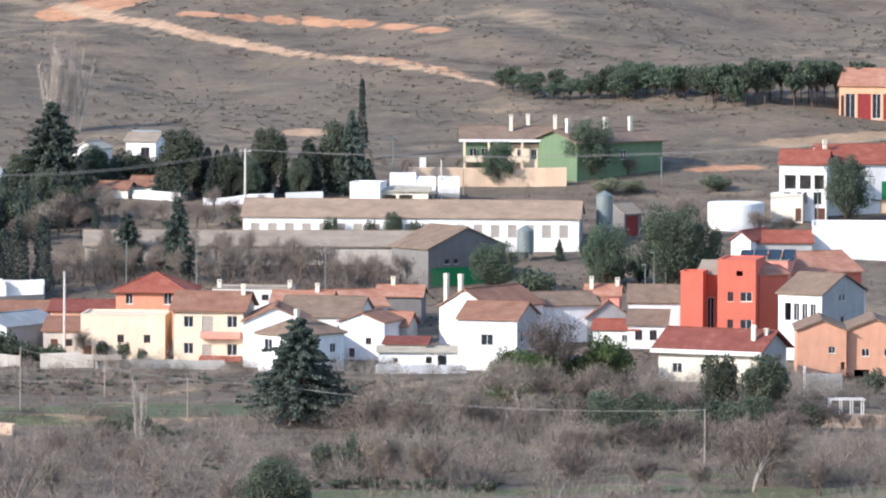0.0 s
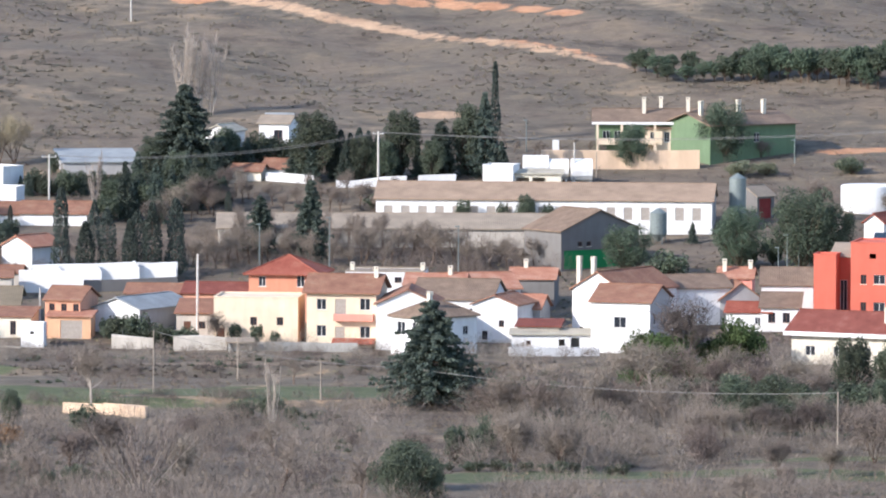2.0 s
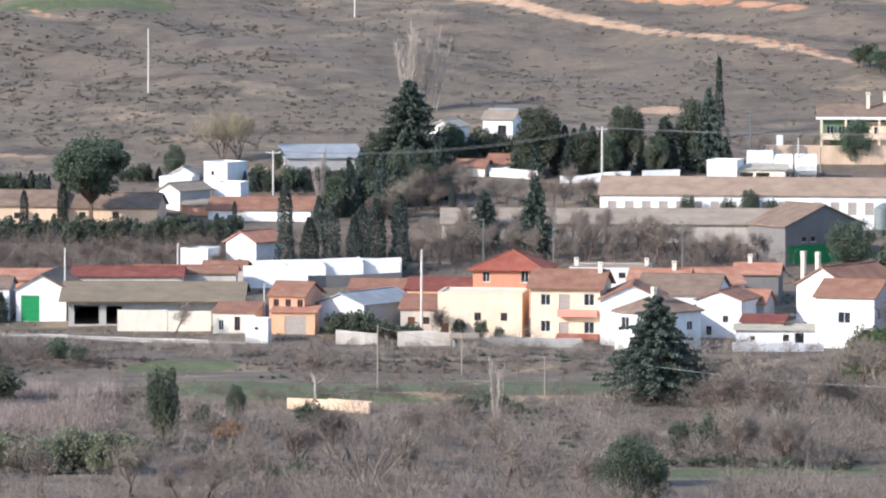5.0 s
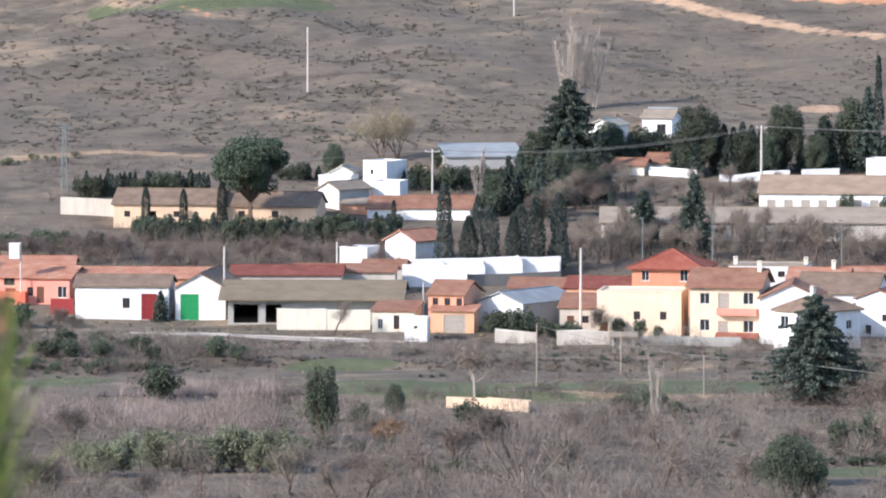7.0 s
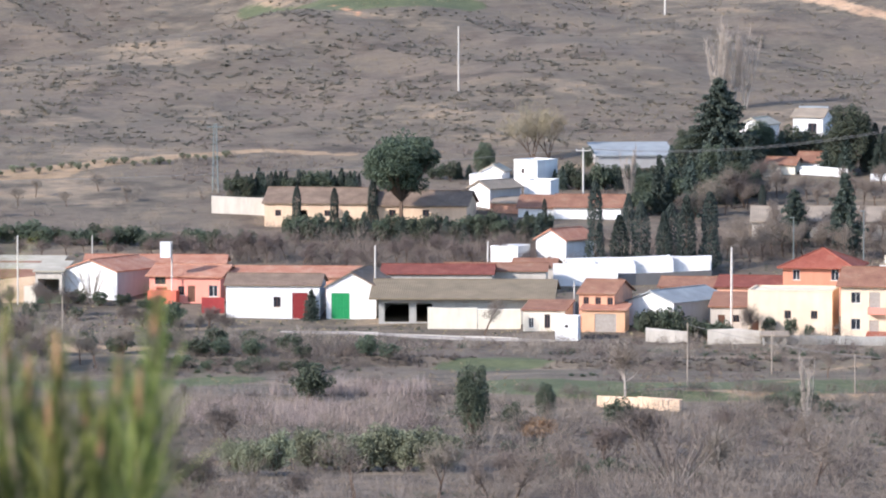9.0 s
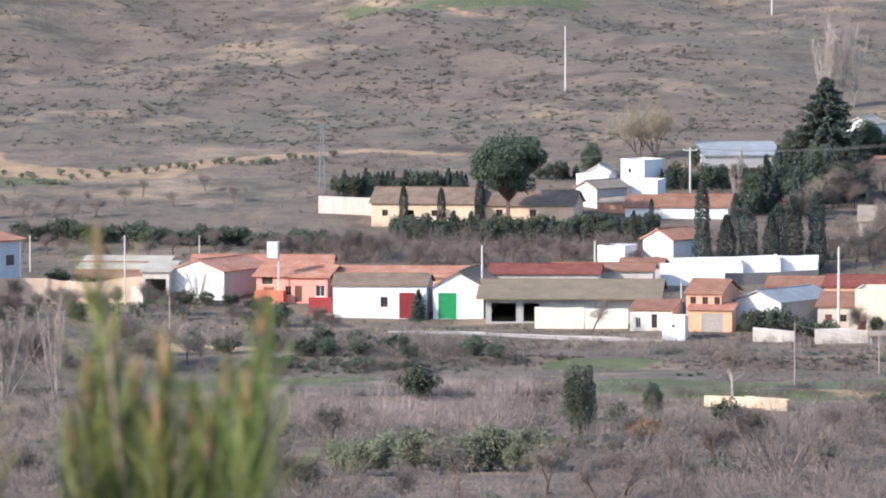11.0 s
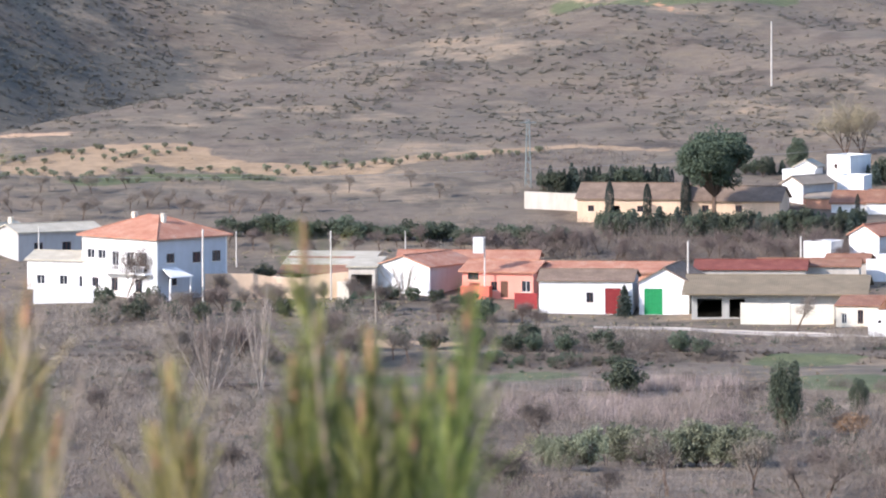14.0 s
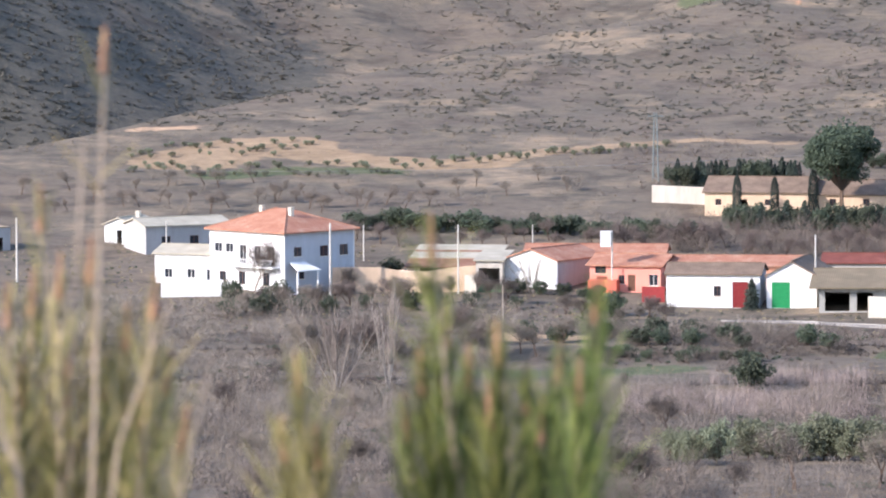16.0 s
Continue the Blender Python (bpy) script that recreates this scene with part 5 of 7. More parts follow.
def put(kind, x, y, h, wide=1.0, label="", group="", sink=0.0, turn=None):
    rnd = random.Random(int(x * 71 + y * 13 + h * 7))
    if h >= 5.2 and kind in OAKS:
        kind = BIGOAKS[OAKS.index(kind)]
    elif h >= 6.0 and kind in FIRS[:2]:
        kind = BIGFIRS[FIRS.index(kind)]
    o = copy_thing(kind, pose(x, y, gz(x, y) - sink, 0, 0, rnd.uniform(0, 360) if turn is None else turn))
    o.scale = (h * wide, h * wide, h)
    return tagged(o, label, "", group)


def poplar_kind(seed, stems, splay, label, bark=None, twig=None):
    """Many slim upright stems with short ascending twigs."""
    r = random.Random(seed)
    big, fine = [], []
    for _ in range(stems):
        a = r.uniform(0, 6.28)
        d = Vector((math.cos(a) * splay * r.uniform(0.2, 1), math.sin(a) * splay * r.uniform(0.2, 1), 1))
        p, top, rad = Vector((math.cos(a) * 0.01, math.sin(a) * 0.01, -0.03)), r.uniform(0.7, 1.0), 0.011
        while p.z < top:
            d = Vector((d.x + r.uniform(-0.05, 0.05), d.y + r.uniform(-0.05, 0.05), 1))
            q = p + d * 0.07
            big.append((p.copy(), q.copy(), rad, rad * 0.88))
            if p.z > 0.15:
                for _ in range(11):
                    t = Vector((r.uniform(-1, 1) * 0.6, r.uniform(-1, 1) * 0.6, 1)).normalized() * r.uniform(0.06, 0.2)
                    fine.append((q.copy(), q + t, 0.0035, 0.001))
            p, rad = q, rad * 0.88
    return plant("bare_tree", label, "tree", normal_mesh("trunk", sticks(big), bark or M_GREYBARK), normal_mesh("crown", ribbons(fine, r), twig or M_TWIGPALE))


FIRS = [conifer_kind(1, 0.42, fine=0.75), conifer_kind(2, 0.40, fine=0.75), conifer_kind(3, 0.58, n=34, fine=1.9)]
CYPS = [cypress_kind(1, 0.115), cypress_kind(2, 0.14), cypress_kind(3, 0.105)]
THIN = cypress_kind(5, 0.05, label="tall thin cypress", n=1500)
PINES = [broad_kind(11, M_PINE, 0.56, 0.05, 80, 230, 0.019, label="rounded green pine", name="pine_tree"), broad_kind(12, M_PINE, 0.48, 0.08, 76, 230, 0.019, label="rounded green pine", name="pine_tree")]
UMB = broad_kind(13, M_PINE, 0.36, 0.36, 100, 330, 0.018, label="umbrella pine with a broad crown", name="pine_tree")
BIGOAKS = [broad_kind(27, M_OAK, 0.62, 0.02, 70, 170, 0.026, label="dense evergreen oak", name="evergreen_tree"), broad_kind(28, M_OAK, 0.5, 0.02, 70, 170, 0.025, label="dense evergreen oak", name="evergreen_tree")]
BIGFIRS = [conifer_kind(4, 0.42, fine=1.45), conifer_kind(5, 0.40, fine=1.45)]
OAKS = [broad_kind(21, M_OAK, 0.62, 0.02, 46, 34, 0.066, label="dense evergreen oak bush", name="evergreen_bush"), broad_kind(22, M_OAK, 0.5, 0.02, 44, 36, 0.06, label="dense evergreen oak bush", name="evergreen_bush")]
BRIGHT = broad_kind(23, M_BRIGHT, 0.7, 0.02, 46, 80, 0.05, label="bright green leafy garden shrub", name="shrub")
TINY = broad_kind(29, M_OLIVE, 0.6, 0.05, 22, 14, 0.12, label="tiny olive sapling", name="olive_sapling")
YOUNG = [broad_kind(k, M_PINE, 0.5, 0.22, 36, 60, 0.045, label="young green plantation pine", name="pine_tree") for k in (17, 18)]
OLIVES = [broad_kind(24, M_OLIVE, 0.62, 0.08, 46, 130, 0.04, label="grey-green olive tree", name="olive_tree"), broad_kind(25, M_OLIVE, 0.55, 0.05, 40, 130, 0.04, label="grey-green olive tree", name="olive_tree")]
GROWN = [broad_kind(k, M_PINE, 0.42, 0.42, 36, 60, 0.045, label="plantation pine with a bare trunk", name="pine_tree") for k in (19, 20)]
RUST = broad_kind(26, M_RUSTLEAF, 0.6, 0.02, 40, 60, 0.05, label="shrub with russet winter leaves", name="shrub")
BARES = [bare_kind(31, M_BARK, M_TWIG), bare_kind(32, M_BARK, M_TWIG, 1.1, 0.05), bare_kind(33, M_BARK, M_TWIGDARK, 1.2, 0.0, 3), bare_kind(34, M_BARK, M_TWIG, 1.0, 0.1, 4), bare_kind(35, M_LIMB, M_TWIG, 1.15, 0.05, 2)]
PALES = [poplar_kind(41, 9, 0.27, "tall bare poplar with pale bark"), poplar_kind(42, 16, 0.8, "bare pale-barked tree with spreading limbs", M_LIMB, M_GREYTWIG)]
GOLD = bare_kind(36, M_BARK, M_GOLDTWIG, 1.0, 0.1, 4, label="bare tree with yellowish twigs", tw=0.005)

FIR, CYP, OAK, OLV, BARE = FIRS, CYPS, OAKS, OLIVES, BARES

# single trees that stand out
put(FIR[2], 47.2, 1067.0, 13.1, 1.1, "large dark green fir in front of the houses")
put(FIR[2], 19.3, 1297.5, 14.3, 0.95, "tall dark fir above the gardens")
put(FIR[1], 29.3, 1232.2, 8.4, 0.95, "dark fir behind the village")
put(FIR[1], 36.4, 1223.2, 12.3, 0.75, "tall dark fir behind the village")
put(THIN, 68.5, 1327.8, 12.7, 1.0, "very tall thin cypress")
put(OAK[1], 38.9, 1292.8, 11.2, 0.75, "tall dense evergreen in the gardens")
put(OAK[1], 52.5, 1297.0, 10.9, 0.62, "tall dense evergreen in the gardens")
put(FIR[1], 58.6, 1297.0, 8.7, 1.0, "dark fir in the gardens")
put(OAK[1], 62.8, 1298.5, 11.7, 0.55, "tall dense evergreen in the gardens")
put(FIR[0], 65.3, 1296.8, 13.0, 0.6, "dark fir in the gardens")
put(PINES[0], 103.3, 1310.2, 9.7, 0.85, "rounded pine before the green house")
put(PINES[1], 88.4, 1306.2, 7.4, 0.9, "small pine at the terrace wall")
put(OAK[0], 96.9, 1319.5, 3.9, 0.9, "small evergreen by the cream bay")
put(PINES[0], 98.6, 1220.0, 9.7, 0.8, "rounded pine beside the red building")
put(PINES[0], 107.3, 1216.0, 12.8, 0.85, "broad tall pine beside the red building")
put(PINES[1], 111.6, 1217.8, 10.2, 0.8, "rounded pine beside the red building")
put(PINES[0], 81.8, 1213.8, 7.7, 1.0, "dark rounded pine behind the roofs")
put(OAK[0], 87.6, 1209.8, 4.7, 1.1, "dark evergreen behind the roofs")
put(PINES[1], 139.4, 1272.8, 11.3, 0.75, "pine in front of the white villa")
put(OAK[1], 101.1, 1072.0, 8.2, 0.75, "dark evergreen in front of the low house")
put(OAK[1], 106.5, 1067.8, 8.4, 0.9, "dark rounded evergreen in front of the low house")
put(BARE[2], 83.0, 1109.8, 9.3, 0.9, "dense bare tree beside the white house")
put(BRIGHT, 89.9, 1111.8, 6.6, 0.75, "yellow-green leafy tree in a garden")
put(OAK[0], 39.7, 956.8, 5.9, 0.95, "round green bush in the brush")
put(UMB, -28.4, 1246.0, 15.0, 1.12, "umbrella pine over the farm roofs")
put(PALES[0], 22.1, 1349.8, 13.2, 0.9, "tall bare white poplar")
put(PALES[0], 19.8, 1347.5, 12.2, 0.8, "tall bare white poplar")
put(PALES[0], 24.2, 1349.2, 11.3, 0.8, "tall bare white poplar")
put(PALES[0], 5.4, 1265.2, 8.8, 0.7, "bare white poplar in the gardens")
put(FIR[1], 9.8, 1260.8, 8.9, 0.6, "dark fir in the gardens")
put(FIR[1], 14.4, 1259.0, 7.2, 0.8, "dark fir in the gardens")
put(OAK[1], 21.4, 1271.8, 6.4, 0.8, "dark evergreen in the gardens")
put(GOLD, -9.5, 1307.5, 8.3, 0.8, "bare tree with a haze of yellowish twigs")
put(GOLD, -7.0, 1309.0, 7.2, 0.8, "bare tree with a haze of yellowish twigs")
put(OAK[1], -16.8, 1291.5, 6.0, 0.7, "dark evergreen by the white house")
put(OAK[1], -1.0, 1299.8, 3.6, 0.7, "dark evergreen by the white house")
put(FIR[1], -39.1, 1166.8, 4.2, 0.9, "small dark fir beside the green door")
put(OAK[0], -35.7, 1066.8, 4.5, 1.15, "dark spreading bush in the brush")
put(OAK[1], -14.5, 1011.8, 9.7, 0.5, "tall dark ivy-clad tree")
put(OAK[1], -14.9, 1016.2, 4.3, 0.7, "dark evergreen bush in the brush")
put(OAK[1], -6.0, 1037.8, 5.3, 0.6, "dark evergreen bush in the brush")
put(OAK[0], -9.9, 1031.2, 3.2, 0.9, "dark evergreen bush in the brush")
put(OAK[0], 3.0, 1032.2, 4.0, 0.85, "dark evergreen bush by the stone wall")
put(RUST, -6.4, 1013.8, 2.9, 1.7, "russet-leaved shrub on a bank")
put(PALES[1], -87.9, 1060.5, 10.9, 0.85, "pale spreading bare tree")
put(PALES[0], -81.9, 1065.8, 12.1, 0.7, "pale bare poplar in the wood")
put(PALES[0], 25.8, 1022.5, 9.3, 0.7, "slender pale bare poplar tree")
put(BARE[4], 4.0, 1066.8, 6.6, 1.1, "bare tree at the field edge")
put(PALES[1], 9.3, 954.0, 8.2, 1.2, "large bare spreading tree in brush")
put(BARE[4], 14.5, 960.5, 6.1, 1.2, "large bare spreading tree in brush")
put(BARE[4], 96.4, 980.0, 8.6, 0.8, "bare tree with pale limbs in the orchard")
put(BARE[1], 83.7, 978.8, 3.8, 1.0, "small bare orchard tree")
put(BARE[1], 89.5, 977.2, 3.7, 1.0, "small bare orchard tree")
put(BARE[1], 103.7, 974.0, 4.3, 1.0, "small bare orchard tree")
put(BARE[4], 72.2, 961.8, 6.3, 1.0, "bare grey orchard tree")
put(BARE[1], 58.2, 981.5, 5.1, 1.0, "bare grey orchard tree")
put(BARE[0], 54.0, 995.0, 5.4, 1.0, "bare grey orchard tree")
put(PALES[1], -70.5, 1181.5, 4.6, 1.0, "pale bare tree against the white gable")
put(BARE[4], -109.3, 1178.5, 7.1, 0.9, "bare tree in front of the white house")
put(OAK[0], -104.8, 1163.8, 4.2, 0.9, "dark evergreen below the white house")
put(OAK[1], -111.1, 1164.8, 4.3, 0.8, "dark evergreen below the white house")
put(BARE[2], -96.0, 1181.5, 3.6, 0.9, "small bare tree by the ochre wall")
put(OAK[0], -91.4, 1200.0, 2.4, 1.6, "dark bush behind the ochre wall")
put(OAK[0], -57.9, 1158.2, 3.7, 1.0, "dark evergreen bush below the red house")
put(OAK[0], -36.1, 1067.0, 4.1, 1.0, "dark spreading bush in the brush")
put(BARE[0], -14.9, 1150.0, 4.5, 1.0, "bare tree in front of the yard wall")
put(OAK[0], 9.3, 1151.2, 3.3, 1.1, "dark green garden bush")
put(OAK[0], 6.5, 1150.0, 2.9, 0.9, "dark green garden bush")
put(OAK[0], 15.4, 1144.0, 1.9, 1.4, "dark green garden bush")
put(OAK[1], 23.8, 1143.5, 2.9, 0.8, "small green garden tree")
put(OAK[1], 26.6, 1141.5, 2.9, 0.8, "small green garden tree")
put(BARE[2], 21.5, 1142.5, 4.2, 0.8, "small bare garden tree")
put(OAK[0], 29.1, 1141.5, 1.9, 0.8, "low green garden shrub")
put(OAK[0], 85.5, 1027.5, 5.5, 1.0, "dark evergreen thicket shrub")
put(OAK[0], 92.0, 1038.2, 4.6, 0.9, "dark evergreen thicket shrub")
put(OAK[0], 66.9, 1029.2, 2.8, 1.0, "dark evergreen bush in the brush")
put(OAK[0], 58.6, 1066.2, 3.9, 1.0, "dark evergreen bush in the brush")
put(OAK[0], 62.9, 1066.8, 3.3, 1.0, "dark evergreen bush in the brush")
put(OAK[0], 55.0, 1067.0, 4.2, 1.0, "dark evergreen bush in the brush")
put(OAK[1], 46.7, 996.5, 4.7, 0.7, "dark ivy-clad bare tree")
put(OAK[1], 49.4, 996.2, 4.0, 0.6, "dark ivy-clad bare tree")
put(OAK[0], 124.9, 1106.5, 3.7, 0.8, "dark green shrub in a garden")
put(OAK[0], 122.2, 1300.2, 2.6, 1.6, "grey-green scrub below the terrace")
put(OLV[0], 105.0, 1298.2, 2.6, 1.8, "grey agave-like scrub on the bank")
put(OLV[0], 109.0, 1299.5, 2.1, 1.8, "grey scrub on the bank")
put(OLV[0], 122.0, 1302.5, 2.3, 1.5, "grey scrub on the bank")
put(BARE[3], 125.3, 1264.8, 3.7, 1.3, "bare thicket below the villa")
put(BARE[3], 130.0, 1265.0, 2.8, 1.3, "bare thicket below the villa")
put(BARE[0], 100.9, 1319.2, 4.0, 0.8, "bare tree by the green house")
put(BARE[3], 109.3, 1313.5, 2.6, 1.2, "bare thicket by the green house")
put(OAK[1], 69.0, 1249.3, 6.2, 0.55, "round shrub against the white shed")
put(OAK[1], 65.7, 1249.7, 5.0, 0.55, "shrub against the white shed")
put(OAK[1], 72.4, 1248.9, 4.9, 0.55, "shrub against the white shed")
put(OAK[1], 59.9, 1250.4, 5.4, 0.55, "shrub against the white shed")
put(BARE[2], 90.0, 1251.5, 5.2, 0.7, "bare tree beside the silo")
put(FIR[1], 93.2, 1240.5, 3.1, 0.8, "small fir beside the white shed")
put(OAK[0], 47.6, 1269.8, 2.3, 1.5, "low green bush at the shed's end")
put(BARE[3], 113.9, 1261.8, 5.9, 0.9, "bare thicket beside the tank")

for x, y, h, wide in ((7.6, 1146.0, 3.8, 1.0), (10.6, 1145.0, 4.3, 0.9), (13.6, 1144.0, 3.0, 1.2), (17.0, 1142.5, 2.6, 1.3)):
    put(OAK[0], x, y, h, wide, "dark evergreen bush before the pale shed", "bushes before the pale shed")
for x, y, h, wide in ((-50.5, 1122.0, 3.2, 1.2), (-46.0, 1128.0, 2.4, 1.4), (-40.5, 1121.0, 2.6, 1.3), (-30.0, 1113.5, 3.0, 1.2), (-27.0, 1111.0, 2.2, 1.4), (-38.0, 1096.0, 2.0, 1.3)):
    put(OAK[0], x, y, h, wide, "dark green bramble mound below the lane", "bramble mounds")
# cypresses of the burial ground
for x, y, h, wide in ((0.2, 1214.0, 12.6, 0.85), (3.7, 1212.2, 8.0, 1.5), (6.8, 1212.8, 9.7, 1.0), (10.1, 1211.5, 8.3, 1.25), (13.3, 1211.2, 10.7, 1.15), (16.7, 1212.2, 11.1, 1.05), (5.1, 1236.2, 7.0, 0.8),
                      (11.2, 1217.2, 8.5, 1.2)):
    put(CYPS[int(h * 10) % 3], x, y, h, wide, "dark columnar cypress behind the burial-ground wall", "burial-ground cypresses")
for x, y, h in ((41.7, 1293.8, 7.1), (43.1, 1294.0, 7.6), (44.5, 1293.2, 7.3), (45.9, 1293.2, 8.1), (47.3, 1293.5, 7.6), (48.7, 1293.5, 7.1)):
    put(CYPS[0], x, y, h, 1.0, "narrow garden cypress in a row", "garden cypress row")
for x, y, h in ((-43.9, 1246.5, 6.8), (-38.3, 1245.5, 6.5), (-32.6, 1244.8, 7.7), (-7.3, 1250.5, 3.8), (25.1, 1255.5, 5.5)):
    put(CYPS[0], x, y, h, 0.95, "narrow cypress beside the farm building", "farm cypresses")


def joined(kinds, a, b, n, h, wide, name, label, jit=1.5, seed=3):
    """A row of plants too many to count, in one mesh."""
    r = random.Random(seed + n)
    V, Fc, mats, mi, base_i = [], [], [], [], 0
    for k in range(n):
        f = (k + r.uniform(-0.4, 0.4)) / max(1, n - 1)
        x, y = a[0] + (b[0] - a[0]) * f, a[1] + (b[1] - a[1]) * f + r.uniform(-jit, jit)
        hk, wk = h * r.uniform(0.7, 1.25), wide * r.uniform(0.85, 1.2)
        m = pose(x, y, gz(x, y), 0, 0, r.uniform(0, 360)) @ Matrix.Diagonal((hk * wk, hk * wk, hk, 1))
        for c in r.choice(kinds).children:
            me = c.data
            co = np.empty(len(me.vertices) * 3)
            me.vertices.foreach_get("co", co)
            co = co.reshape(-1, 3) @ np.array(m.to_3x3()).T + np.array(m.translation)
            if me.materials[0] not in mats:
                mats.append(me.materials[0])
            V.append(co)
            Fc += [tuple(i + base_i for i in p.vertices) for p in me.polygons]
            mi += [mats.index(me.materials[0])] * len(me.polygons)
            base_i += len(co)
    me = mesh_from(name, np.concatenate(V).tolist(), Fc)
    for mt in mats:
        me.materials.append(mt)
    me.polygons.foreach_set("material_index", mi)
    tagged(new(name, me), label, "trees", kind="stuff")


def row(kinds, a, b, n, h, wide, label, group, jit=1.5, seed=3):
    rnd = random.Random(seed + n)
    for k in range(n):
        f = (k + rnd.uniform(-0.3, 0.3)) / max(1, n - 1)
        x, y = a[0] + (b[0] - a[0]) * f, a[1] + (b[1] - a[1]) * f + rnd.uniform(-jit, jit)
        put(rnd.choice(kinds), x, y, h * rnd.uniform(0.75, 1.2), wide * rnd.uniform(0.85, 1.2), label, group)


row(YOUNG, (94.4, 1382.5), (114.6, 1379.8), 14, 4.0, 1.0, "young green pine in a plantation", "pine plantation", 4)
row(YOUNG, (111.8, 1378.5), (131.0, 1365.8), 14, 5.5, 0.9, "young green pine in a plantation", "pine plantation", 4, 5)
row(GROWN, (128.2, 1365.0), (147.8, 1368.2), 14, 7.0, 0.85, "green pine with a bare trunk in a plantation", "pine plantation", 3, 7)
row(GROWN, (131.2, 1368.2), (154.0, 1373.8), 12, 6.5, 0.8, "green pine with a bare trunk in a plantation", "pine plantation", 5, 8)
row([FIRS[1], OAKS[1], CYPS[1]], (-54.5, 1273.8), (-35.3, 1274.5), 30, 3.6, 0.8, "dark conifer in a windbreak row", "farm windbreak", 1)
row([OAKS[0], OAKS[1], FIRS[1]], (-44.3, 1239.5), (-7.0, 1236.8), 44, 3.7, 0.9, "dark evergreen shrub in a hedge row", "hedge below the farm", 2)
row([OAKS[0], OAKS[1]], (-100.1, 1237.2), (-49.5, 1229.8), 36, 2.9, 1.1, "dark evergreen shrub in a hedge row", "hedge below the farm", 2, 4)
row([OAKS[1], FIRS[1]], (6.8, 1261.8), (24.9, 1278.2), 12, 5.0, 0.8, "dark evergreen in the gardens", "garden evergreens", 4)
row([OAKS[1], FIRS[1]], (12.4, 1274.8), (25.6, 1296.5), 12, 5.5, 0.7, "dark evergreen in the gardens", "garden evergreens", 5, 6)
row([OAKS[0], FIRS[1]], (-24.5, 1289.8), (-19.4, 1292.2), 5, 2.6, 0.9, "dark evergreen shrub behind the farm", "farm windbreak", 1)
row([OAKS[0], FIRS[1]], (-5.9, 1283.0), (4.0, 1283.0), 9, 3.4, 0.8, "dark evergreen shrub behind the white house", "garden evergreens", 2)
row(OLIVES, (-41.4, 973.0), (-37.0, 969.8), 4, 5.2, 0.9, "grey-green olive tree in a row", "olive row", 2)
row(OLIVES, (-32.9, 979.0), (-18.6, 974.8), 11, 5.4, 1.0, "grey-green olive tree in a row", "olive row", 2)
row([BRIGHT], (73.8, 1083.5), (82.9, 1082.5), 7, 4.0, 0.9, "bright green leafy hedge shrub", "bright hedge", 1)
row([BRIGHT], (75.9, 1111.8), (90.9, 1114.5), 9, 4.0, 0.9, "bright green leafy hedge shrub", "bright hedge", 2, 15)
row([OAKS[0], FIRS[1]], (1.0, 1289.0), (12.0, 1290.0), 9, 2.4, 0.9, "dark evergreen shrub before the greenhouse", "garden evergreens", 2, 16)
row(OAKS, (81.8, 1031.2), (95.2, 1041.0), 7, 3.6, 1.0, "dark evergreen thicket shrub", "thicket below the houses", 3)
joined(BARES[:2], (-62.3, 1216.2), (-6.9, 1218.2), 26, 3.4, 1.0, "orchard", "bare orchard trees behind the sheds", 5, 3)
joined(BARES[:2], (19.6, 1221.2), (71.3, 1222.0), 34, 4.5, 0.9, "thicket", "thicket of bare trees behind the roofs", 4, 5)
joined(BARES[:2], (25.6, 1235.8), (56.9, 1230.5), 18, 4.5, 0.9, "thicket", "thicket of bare trees behind the roofs", 4, 6)
joined(BARES[:2], (-104.2, 1222.2), (-35.3, 1223.8), 26, 2.6, 1.1, "orchard", "bare orchard trees above the village", 6, 7)
joined(BARES[:2], (-152.9, 1269.5), (-70.9, 1273.5), 20, 2.4, 1.2, "orchard", "bare orchard trees on the slope", 8, 9)
joined(BARES[:2], (-146.2, 1256.2), (-90.1, 1254.8), 20, 2.4, 1.2, "orchard", "bare orchard trees on the slope", 6, 10)
row(BARES[:3], (13.1, 1251.2), (27.1, 1280.2), 8, 5.0, 0.8, "bare tree among the gardens", "garden bare trees", 4, 11)
row([TINY], (-138.6, 1289.0), (-97.8, 1290.0), 46, 0.95, 1.2, "tiny olive sapling on the terrace", "terrace saplings", 6, 12)
row([TINY], (-97.9, 1292.0), (-56.9, 1306.8), 30, 1.1, 1.1, "tiny olive sapling on the terrace", "terrace saplings", 3, 13)
row([TINY], (-140.4, 1305.5), (-111.5, 1308.0), 30, 0.95, 1.2, "tiny olive sapling on the terrace", "terrace saplings", 6, 14)

row(BARES[:2] + BARES[3:], (53.5, 1034.8), (80.4, 1049.2), 12, 5.4, 1.1, "tall bare grey tree below the houses", "tall bare trees", 7, 21)
row(BARES[:2] + BARES[3:], (73.8, 1067.5), (95.9, 1064.2), 12, 5.8, 1.1, "tall bare grey tree below the houses", "tall bare trees", 6, 22)
row(BARES[:2] + BARES[3:], (-95.5, 1101.8), (-61.9, 1111.0), 12, 4.6, 1.1, "tall bare grey tree below the houses", "tall bare trees", 10, 23)
row([OAKS[0]], (-111.2, 1157.0), (-72.9, 1168.5), 9, 2.4, 1.2, "low dark evergreen bush below the houses", "bushes below the houses", 5, 24)
row([OAKS[0]], (-66.5, 1126.2), (-39.5, 1111.0), 7, 2.6, 1.3, "low dark evergreen bush below the houses", "bushes below the houses", 6, 25)

